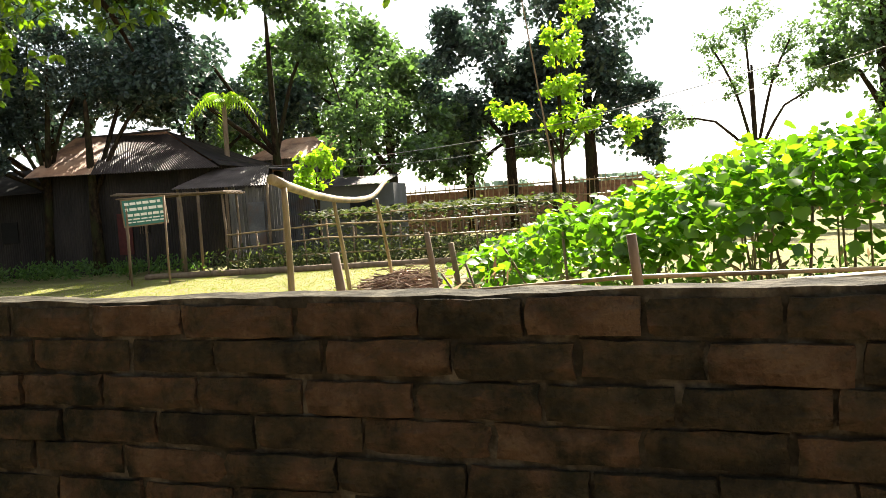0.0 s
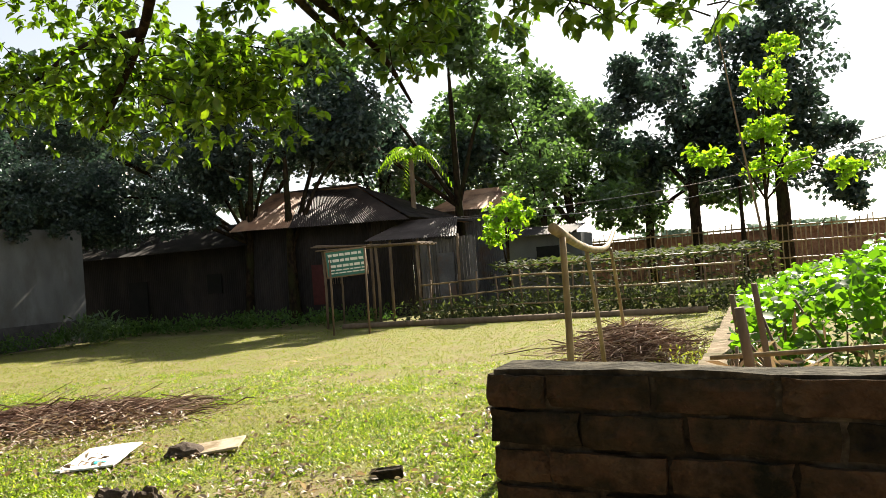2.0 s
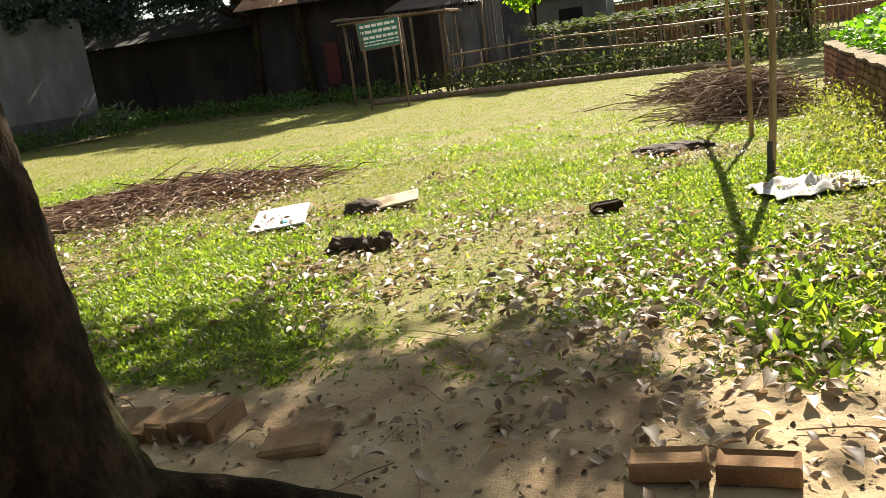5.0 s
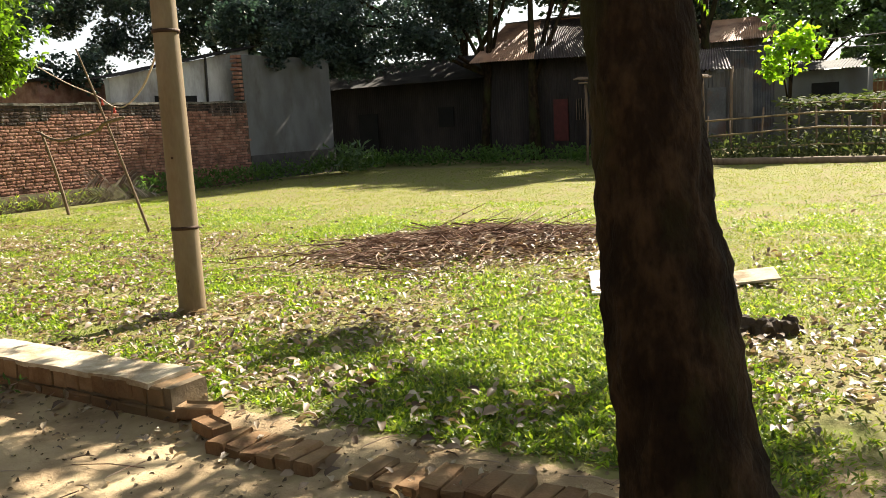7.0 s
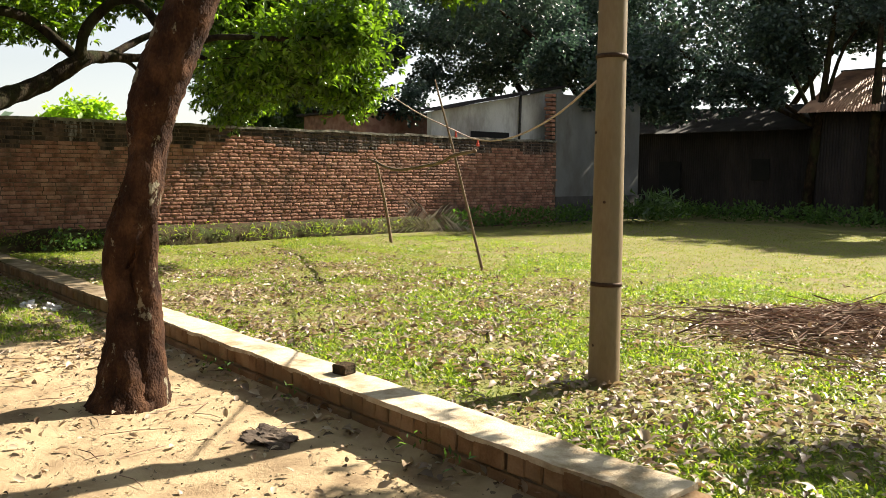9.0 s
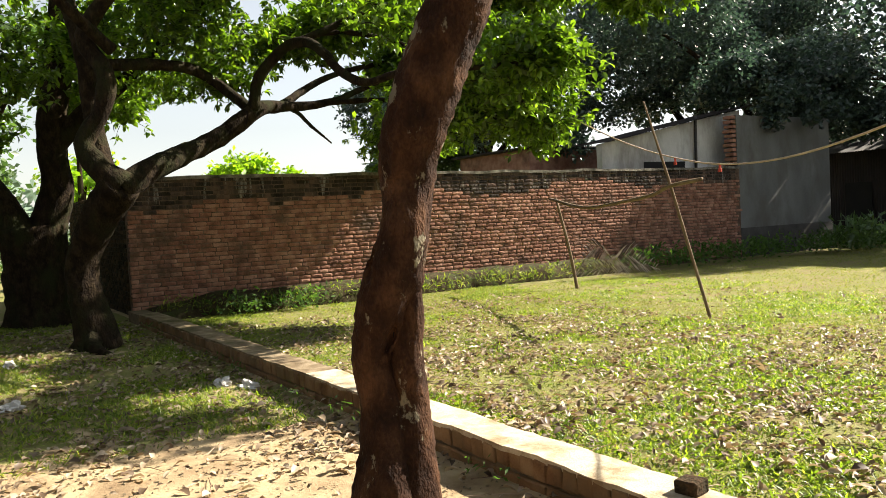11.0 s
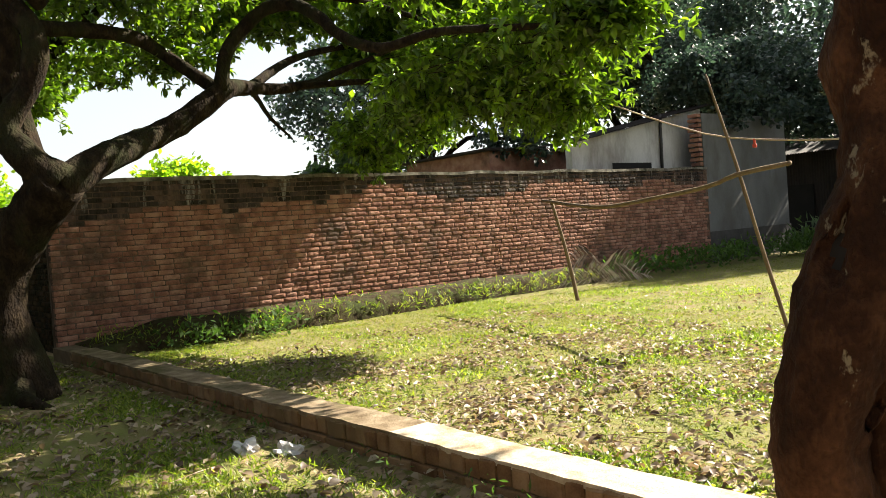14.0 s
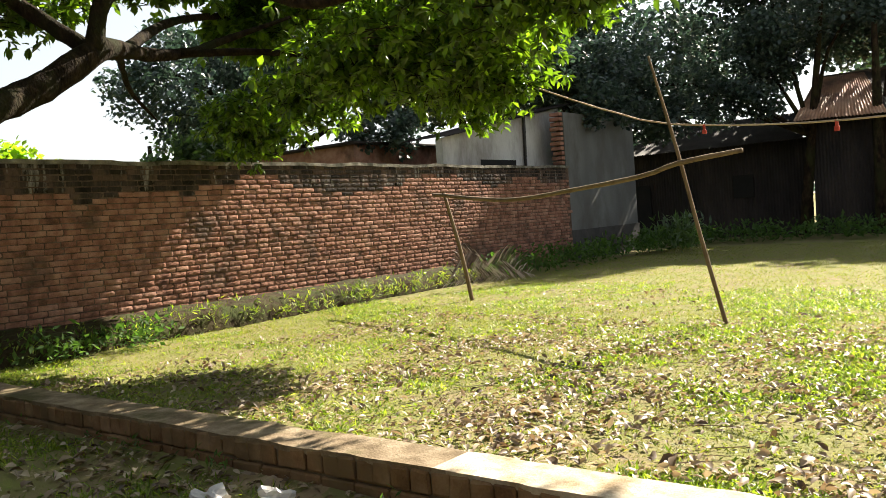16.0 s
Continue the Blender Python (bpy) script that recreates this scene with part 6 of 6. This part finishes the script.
for k, (start, bow, end, h, w, nl) in enumerate((((0.1, 0.0), (-0.2, 0.05), (-0.62, -0.1), 0.62, 0.42, 30), ((0.0, 0.1), (0.35, 0.15), (0.75, 0.2), 0.42, 0.5, 28), ((-0.3, 0.3), (0.3, 0.35), (1.0, 0.4), 0.28, 0.45, 28), ((0.5, -0.1), (0.0, -0.2), (-0.75, -0.3), 0.16, 0.4, 26))):
    fv, ff = [], []
    base = Vector((-18.0, 13.2, 0.05))
    a, b, c = (base + ACROSS * p[0] + AWAY * p[1] for p in (start, bow, end))
    for s in range(nl):
        t = s / (nl - 1)
        o = a * (1 - t) ** 2 + b * 2 * t * (1 - t) + c * t * t + Vector((0, 0, h * math.sin(math.pi * min(1.0, 0.15 + 0.75 * t))))
        go = ((b - a) * (1 - t) + (c - b) * t).normalized()
        for sd in (-1, 1):
            L = w * (0.5 + 0.9 * t * (1 - t) * 2) * g.uniform(0.75, 1.15)
            dr = (go * 0.55 + Vector((0, 0, 0.75 * sd + 0.15)) + AWAY * g.uniform(-0.35, 0.35)).normalized()
            tip = o + dr * L
            tip.z = max(0.02, tip.z - 0.1)
            q = go * 0.013
            m_ = (o + tip) / 2 + Vector((0, 0, 0.03))
            n_ = len(fv)
            fv += [o - q * 0.5, o + q * 0.5, m_ + q, m_ - q, tip]
            ff += [(n_, n_ + 1, n_ + 2, n_ + 3), (n_ + 3, n_ + 2, n_ + 4)]
    tagged(place(child("dry_foliage", mesh_of("dry_foliage", fv, ff, M_FROND), fr_heap, "splayed dry grey leaflets"), fr_heap), kind="stuff")

# ---- bricks of walls and kerb ----
def lay(parent, x_axis, origin, courses, length, pitch, course_h, key, mat, mat_joined, size, near, seed, skip=None, top_limit=300, dark=None, rough=False):
    """Running bond along x_axis from origin; bricks for which near(u, z) holds become parts, the rest is joined."""
    r = random.Random(seed)
    shapes = worn_brick_mesh(key, size, mat) if rough else brick_mesh(key, size, mat, 0.0055, 9)
    yaw = math.degrees(math.atan2(x_axis[1], x_axis[0]))
    rest, made = [], 0
    for c in range(courses):
        u = 0.0 if rough else (c % 2) * pitch / 2
        while u < length:
            z = (c + 0.5) * course_h
            k = 1.0 if not rough else 0.55 if u == 0.0 and c % 2 else r.uniform(0.84, 1.14)
            p = Vector(origin) + Vector(x_axis) * (u + pitch * (k - 1) / 2 + r.uniform(-0.008, 0.008) * (not rough)) + Vector((0, 0, z + r.uniform(-0.003, 0.003)))
            m = pose(*p, r.uniform(-1, 1), r.uniform(-0.8, 0.8), yaw + r.uniform(-1.2, 1.2))
            out = Vector((x_axis[1], -x_axis[0], 0)) * r.uniform(-0.006, 0.008)
            m = Matrix.Translation(out) @ m @ Matrix.Diagonal((k, 1, 1, 1))
            if not (skip and skip(u, z, r)):
                if near(u, z) and made < top_limit:
                    me = shapes[r.randrange(len(shapes))]
                    ob = new("brick", me)
                    ob.parent = parent
                    ob.matrix_basis = Matrix.Translation(parent.location).inverted() @ m
                    made += 1
                else:
                    rest.append(m)
            u += pitch * k
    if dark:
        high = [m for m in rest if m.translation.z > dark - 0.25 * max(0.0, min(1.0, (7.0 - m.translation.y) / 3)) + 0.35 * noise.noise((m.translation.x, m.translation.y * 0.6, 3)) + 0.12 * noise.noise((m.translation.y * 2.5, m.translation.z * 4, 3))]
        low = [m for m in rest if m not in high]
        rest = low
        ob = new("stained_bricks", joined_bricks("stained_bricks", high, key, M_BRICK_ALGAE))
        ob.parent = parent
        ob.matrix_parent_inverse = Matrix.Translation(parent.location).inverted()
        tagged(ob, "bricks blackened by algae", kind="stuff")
    if rest:
        me = joined_bricks("bricks", rest, key, mat_joined)
        ob = new("bricks", me)
        ob.parent = parent
        ob.matrix_parent_inverse = Matrix.Translation(parent.location).inverted()
        tagged(ob, kind="stuff")


# joined copy of the mossy brick with shade in its colour
M_BRICK_DJ = surface("mossy_shade_brick_joined", [(0.012, 0.011, 0.008), (0.024, 0.020, 0.012), (0.042, 0.032, 0.018), (0.064, 0.039, 0.022), (0.085, 0.056, 0.032)], 12, 0.95, 1.0, 65, (0.012, 0.013, 0.008), 7.0, random_by="island", spec=0.1, spread=0.34, edge=(0.50, 0.66), depth=0.035)
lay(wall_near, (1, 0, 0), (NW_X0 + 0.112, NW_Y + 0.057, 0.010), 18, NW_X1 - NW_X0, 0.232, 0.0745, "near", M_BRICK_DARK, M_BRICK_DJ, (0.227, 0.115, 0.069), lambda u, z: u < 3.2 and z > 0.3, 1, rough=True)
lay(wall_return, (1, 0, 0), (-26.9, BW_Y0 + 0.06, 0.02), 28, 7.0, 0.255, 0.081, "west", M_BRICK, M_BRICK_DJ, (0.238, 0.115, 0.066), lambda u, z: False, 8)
ncap = box(NW_X0 + 0.01, NW_X1, NW_Y + 0.014, NW_Y + 0.112, NW_TOP - 0.036, NW_TOP - 0.013)
bmesh.ops.subdivide_edges(ncap, edges=[e for e in ncap.edges if abs(e.verts[0].co.x - e.verts[1].co.x) > 1], cuts=70)
for v in ncap.verts:
    v.co.z += 0.007 * noise.noise(v.co * 2.5) + 0.008 * noise.noise(v.co * 9)
    v.co.y += 0.012 * noise.noise(v.co * 5 + Vector((4, 0, 0)))
flat(wall_near, "cap", ncap, M_MORTAR_DARK, "thin crumbling mortar on top")
wall_near.rotation_euler = (0, radians(0.9), radians(-9.1))
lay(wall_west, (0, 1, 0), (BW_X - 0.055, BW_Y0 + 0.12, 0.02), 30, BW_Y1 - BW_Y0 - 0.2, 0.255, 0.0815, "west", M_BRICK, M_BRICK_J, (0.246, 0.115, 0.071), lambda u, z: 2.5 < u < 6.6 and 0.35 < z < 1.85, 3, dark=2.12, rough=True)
lay(wall_garden, (0, 1, 0), (GW_X0 + 0.055, NW_Y + 0.4, -0.02), 8, GW_Y1 - NW_Y - 0.5, 0.255, 0.083, "garden", M_KERB, M_BRICK_J, (0.24, 0.115, 0.07), lambda u, z: u < 8, 4)
lay(wall_garden, (0, 1, 0), (GW_X1 - 0.055, NW_Y + 0.4, -0.02), 8, GW_Y1 - NW_Y - 0.5, 0.255, 0.083, "garden", M_KERB, M_BRICK_J, (0.24, 0.115, 0.07), lambda u, z: False, 5)
gcap = box(GW_X0 - 0.01, GW_X1 + 0.01, NW_Y + 0.3, GW_Y1, GW_TOP - 0.03, GW_TOP)
bmesh.ops.subdivide_edges(gcap, edges=[e for e in gcap.edges if abs(e.verts[0].co.y - e.verts[1].co.y) > 1], cuts=80)
for v in gcap.verts:
    v.co.z += 0.03 * noise.noise(v.co * 2.2) + 0.02 * noise.noise(v.co * 8)
    v.co.x += 0.02 * noise.noise(v.co * 5)
flat(wall_garden, "cap", gcap, M_CAP_BROWN, "sunlit crumbling mortar top")
for y in (5.3, 7.8):
    place(tube("timber_stub", [(GW_X0 - 0.03, y, -0.05), (GW_X0 - 0.04, y, 0.62)], 0.045, M_STICK, wall_garden, 8, 0.1, 0.15), wall_garden)
# kerb faces and cap
lay(kerb, (1, 0, 0), (-18.35, KERB_Y0 + 0.055, -0.135), 2, 14.2, 0.25, 0.083, "kerb", M_KERB, M_KERB, (0.242, 0.115, 0.076), lambda u, z: True, 6)
lay(kerb, (1, 0, 0), (-18.4, KERB_Y0 + 0.148, 0.042), 1, 14.25, 0.125, 0.115, "kerb_top", M_KERB, M_KERB, (0.119, 0.296, 0.112), lambda u, z: True, 7)
kcap = box(-18.42, -4.3, KERB_Y0 + 0.004, KERB_Y1 + 0.01, KERB_TOP - 0.03, KERB_TOP + 0.004)
bmesh.ops.subdivide_edges(kcap, edges=[e for e in kcap.edges if abs(e.verts[0].co.x - e.verts[1].co.x) > 1], cuts=170)
for v in kcap.verts:
    v.co.z += 0.010 * noise.noise(v.co * 2.2) + 0.006 * noise.noise(v.co * 9)
    v.co.y += 0.016 * noise.noise(v.co * 3.5) + 0.008 * noise.noise(v.co * 11)
kc_ob = flat(kerb, "cap", kcap, M_CAP, "pale mortar top, tree shade painted brown on its west half")
# cap west of x -11 is painted brown to stand for tree shade
kc_ob.data.materials.append(M_CAP_BROWN)
for f in kc_ob.data.polygons:
    c = f.center
    f.material_index = 1 if c.x < -11.0 + 1.2 * noise.noise((c.x * 0.8, c.y, 2)) else 0

# stretch of kerb beside the wall corner
flat(kerb, "end_core", box(-19.3, -18.4, KERB_Y0 + 0.0, KERB_Y1, -0.15, KERB_TOP - 0.02), M_MORTAR)
# broken end: low bricks set on edge towards the tree
edging = thing("brick_edging", (-2.3, 3.15, 0), "broken row of old bricks set on edge in the earth", "brick edging")
for k in range(24):
    r = random.Random(k + 70)
    x = -3.62 + k * 0.116
    if 5 < k < 8:
        continue
    z = -0.065 + (0.03 if k > 10 else 0.0) + (0.05 if k > 20 else 0) + r.uniform(-0.012, 0.01)
    me = brick_mesh("edging", (0.108, 0.25, 0.13), M_KERB, 0.008)[k % 5]
    child("brick", me, edging, "", Matrix.Translation(edging.location).inverted() @ pose(x, 3.14 + r.uniform(-0.02, 0.02), z, r.uniform(-1.5, 1.5), r.uniform(-1.5, 1.5), r.uniform(-4, 4)))
for nm, x, y, z, yaw, lab in (("loose_brick", -4.0, 3.28, 0.03, 12, "worn brick lying off the kerb's broken end"), ("loose_brick", -3.78, 3.16, 0.01, -18, "worn brick lying off the kerb's broken end"), ("loose_brick", 0.9, 2.93, 0.035, 4, "yellowish brick with a frog lying on bare earth"), ("loose_brick", 1.17, 2.94, 0.03, -3, "yellowish brick with a frog lying on bare earth"), ("loose_brick", 0.15, 6.9, 0.035, 25, "dark old brick in the grass"), ("loose_brick", -7.0, 3.42, 0.2, 10, "broken brick bat on top of the kerb")):
    s = 0.5 if "bat" in lab else 1.0
    bm = box(-0.125 * s, 0.125 * s, -0.058, 0.058, -0.036, 0.036, 0.008)
    top = max(bm.faces, key=lambda f: f.calc_center_median().z)
    if s == 1.0:
        q = bmesh.ops.inset_region(bm, faces=[top], thickness=0.022)
        bmesh.ops.translate(bm, verts=top.verts[:], vec=(0, 0, -0.012))
    me = bpy.data.meshes.new(nm)
    bm.to_mesh(me)
    bm.free()
    me.materials.append(M_BRICK_DARK if "dark" in lab or "bat" in lab else M_KERB)
    ob = new(nm, me)
    ob.matrix_basis = pose(x, y, z, 2, -2, yaw)
    tagged(ob, lab, "brick", "loose bricks")
fl = box(-0.14, 0.14, -0.1, 0.1, -0.03, 0.025, 0.015)
me = bpy.data.meshes.new("flat_stone")
fl.to_mesh(me)
me.materials.append(M_KERB)
ob = new("flat_stone", me)
ob.matrix_basis = pose(-0.52, 3.03, 0.01, 4, -5, 12)
tagged(ob, "flat worn stone sunk in the earth by the root", "stone")

# ---- grass and fallen leaves ----
og = np.random.default_rng(41)


def on_ground(n, x0, x1, y0, y1, bias=1.0, dense=None, gen=og):
    x, y = gen.uniform(x0, x1, n), y0 + (y1 - y0) * gen.uniform(0, 1, n) ** bias
    if dense:
        w = np.array([dense(a, b) for a, b in zip(x, y)])
        k = gen.uniform(0, 1, n) < w
        x, y = x[k], y[k]
    z = np.array([ground_z(a, b) for a, b in zip(x, y)])
    return np.stack([x, y, z], 1)


def lush(x, y):
    n = noise.noise((x * 0.55, y * 0.55, 9)) + 0.5 * noise.noise((x * 1.9, y * 1.9, 4))
    w = 0.38 + 1.7 * n
    if (x + 6.1) ** 2 + (y - 5.0) ** 2 < 0.8:
        w -= 0.9
    if x < -6.8 and y < 8.5:
        w -= 0.18
    if -6 < x < -0.5 and 3.6 < y < 6.2:
        w += 0.12
    if ((x + 5.4) / 2.4) ** 2 + ((y - 8.9) / 1.6) ** 2 < 1:
        w -= 0.5
    if x > -0.9:
        w *= min(1.0, max(0.0, (y - 3.6) / 1.2))
    return max(0.03 if y > 3.6 else 0.0, min(1.0, w))


def tufts(pts, per, spread, gen=og):
    n = len(pts)
    p = np.repeat(pts, per, 0)
    p[:, :2] += gen.normal(0, spread, (n * per, 2))
    return p


def strip(name, pts, length, mat, width, up, label, kind="stuff"):
    """Grass blades: thin leaves that stand up at a slant."""
    n = len(pts)
    me = scatter(name, pts, length, mat, width, -up, 0.75, "blob")
    return tagged(new(name, me), label, "grass", kind=kind)


gp = tufts(on_ground(60000, -12.5, 2.3, 3.55, 11.5, 1.5, lush), 8, 0.035)
strip("grass", gp, og.uniform(0.024, 0.062, len(gp)), M_GRASS, 0.42, 0.3, "patchy fresh green grass in the sun")
gp2 = tufts(on_ground(34000, -19, 2.3, 3.6, 14, 1.2, lush), 8, 0.04)
strip("grass_patches", gp2, og.uniform(0.028, 0.07, len(gp2)), M_GRASS, 0.38, 0.3, "scattered patches of grass on the lawn")
lp = tufts(on_ground(42000, -18.5, 2.3, 7.0, 24.0, 1.0), 4, 0.06)
strip("short_lawn", lp, og.uniform(0.02, 0.05, len(lp)), M_LAWN, 0.5, 0.35, "short worn yellowish lawn")
nl = tufts(on_ground(42000, -19, 2.3, 3.55, 10.5, 1.0, lambda x, y: 1.0 if y > 5 or x < -1 else 0.3), 4, 0.05)
strip("worn_turf", nl, og.uniform(0.015, 0.045, len(nl)), M_LAWN, 0.4, 0.35, "short worn turf between the leaves")
pg = tufts(on_ground(16000, -21, -10.5, -3, 3.1, 0.7, lambda x, y: max(0.05, min(0.8, 0.4 + noise.noise((x * 0.7, y * 0.7, 1))))), 8, 0.04)
strip("verge_grass", pg, og.uniform(0.03, 0.08, len(pg)), M_GRASS, 0.25, 0.5, "thin grass under the old trees")
bl = tufts(on_ground(90, 1.2, 2.3, 3.6, 5.2, 1.0), 12, 0.05)
strip("lush_clump", bl, og.uniform(0.05, 0.12, len(bl)), M_GRASS, 0.5, 0.5, "lush clump of grass beside the earth")


def litter_at(x, y):
    n = noise.noise((x * 0.9, y * 0.9, 12))
    w = 0.2 + 1.3 * n + 0.5 * noise.noise((x * 2.3, y * 2.3, 5))
    if y < 3.2:
        w = 0.07 + 0.12 * max(0, n) + (0.35 if abs(y - 3.1) < 0.12 else 0)
    if y > 9.5:
        w *= 0.25
    if -5.5 < x < 2.3 and 3.8 < y < 7.5:
        w += 0.28
    if 3.5 < y < 8.5 and x < -5.5:
        w += 0.3
    if -1.2 < x < 2.3 and 2.9 < y < 5.5:
        w += 0.2
    if y > 3.6:
        w -= 0.28 * lush(x, y)
    return max(0.03, min(1, w))


fl_p = on_ground(46000, -17, 2.3, 1.2, 12.5, 1.2, litter_at)
fl_p[:, 2] += 0.022 + 0.02 * (fl_p[:, 1] > 3.6)
tagged(new("fallen_leaves", scatter("fallen_leaves", fl_p, og.uniform(0.03, 0.09, len(fl_p)), M_DRYLEAF, 0.62, -0.04, 0.75, "leaf", lift=1.7)), "dry curled fallen leaves strewn over grass and path", "fallen leaves", kind="stuff")
fl2 = on_ground(2200, -12, 2.0, 2.8, 6.0, 1.0, litter_at)
fl2[:, 2] += 0.03
tagged(new("large_fallen_leaves", scatter("large_fallen_leaves", fl2, og.uniform(0.065, 0.12, len(fl2)), M_DRYLEAF, 0.75, -0.08, 0.5, "leaf", lift=2.4)), "large pale jackfruit leaves fallen near the tree", "fallen leaves", kind="stuff")
fl4 = on_ground(7500, -19.5, -9.0, -1.5, 3.15, 1.0, lambda x, y: max(0.08, min(1, 0.45 + 1.2 * noise.noise((x * 0.8, y * 0.8, 31)))))
fl4[:, 2] += 0.02
tagged(new("verge_leaves", scatter("verge_leaves", fl4, og.uniform(0.045, 0.11, len(fl4)), M_DRYLEAF, 0.75, -0.06, 0.45, "leaf", lift=2.4)), "fallen leaves under the old trees", "fallen leaves", kind="stuff")
fl3 = on_ground(19000, -14.5, -3.5, 3.6, 9.5, 1.0, lambda x, y: max(0.10, min(0.75, 0.36 + 1.1 * noise.noise((x * 1.1, y * 1.1, 21)) - 0.3 * lush(x, y))))
fl3[:, 2] += 0.024
tagged(new("leaf_carpet", scatter("leaf_carpet", fl3, og.uniform(0.03, 0.088, len(fl3)), M_DRYLEAF, 0.58, -0.04, 0.75, "leaf", lift=1.7)), "carpet of dry brown leaves on the lawn", "fallen leaves", kind="stuff")
crumbs = on_ground(5200, -13, 2.3, 0.6, 3.6, 1.0)
crumbs[:, 2] += 0.004
tagged(new("earth_crumbs", scatter("earth_crumbs", crumbs, og.uniform(0.008, 0.028, len(crumbs)), M_MORTAR, 1.6, 0, 0.6, "leaf", lift=3)), "crumbs of earth and grit on the path", "grit", kind="stuff")
tw = on_ground(420, -13, 2.3, 1.5, 8.0, 1.0)
tlines = []
for p in tw:
    a, L = og.uniform(0, 6.28), og.uniform(0.05, 0.22)
    d = Vector((math.cos(a), math.sin(a), 0)) * L
    q = Vector(p) + Vector((0, 0, 0.015))
    tlines.append(([q - d, q + Vector((0.01, 0.01, 0.01)), q + d], [0.003, 0.003, 0.002]))
tagged(new("fallen_twigs", joined_tubes("fallen_twigs", tlines, M_TWIG, 4)), "thin dry twigs lying about", "twigs", kind="stuff")
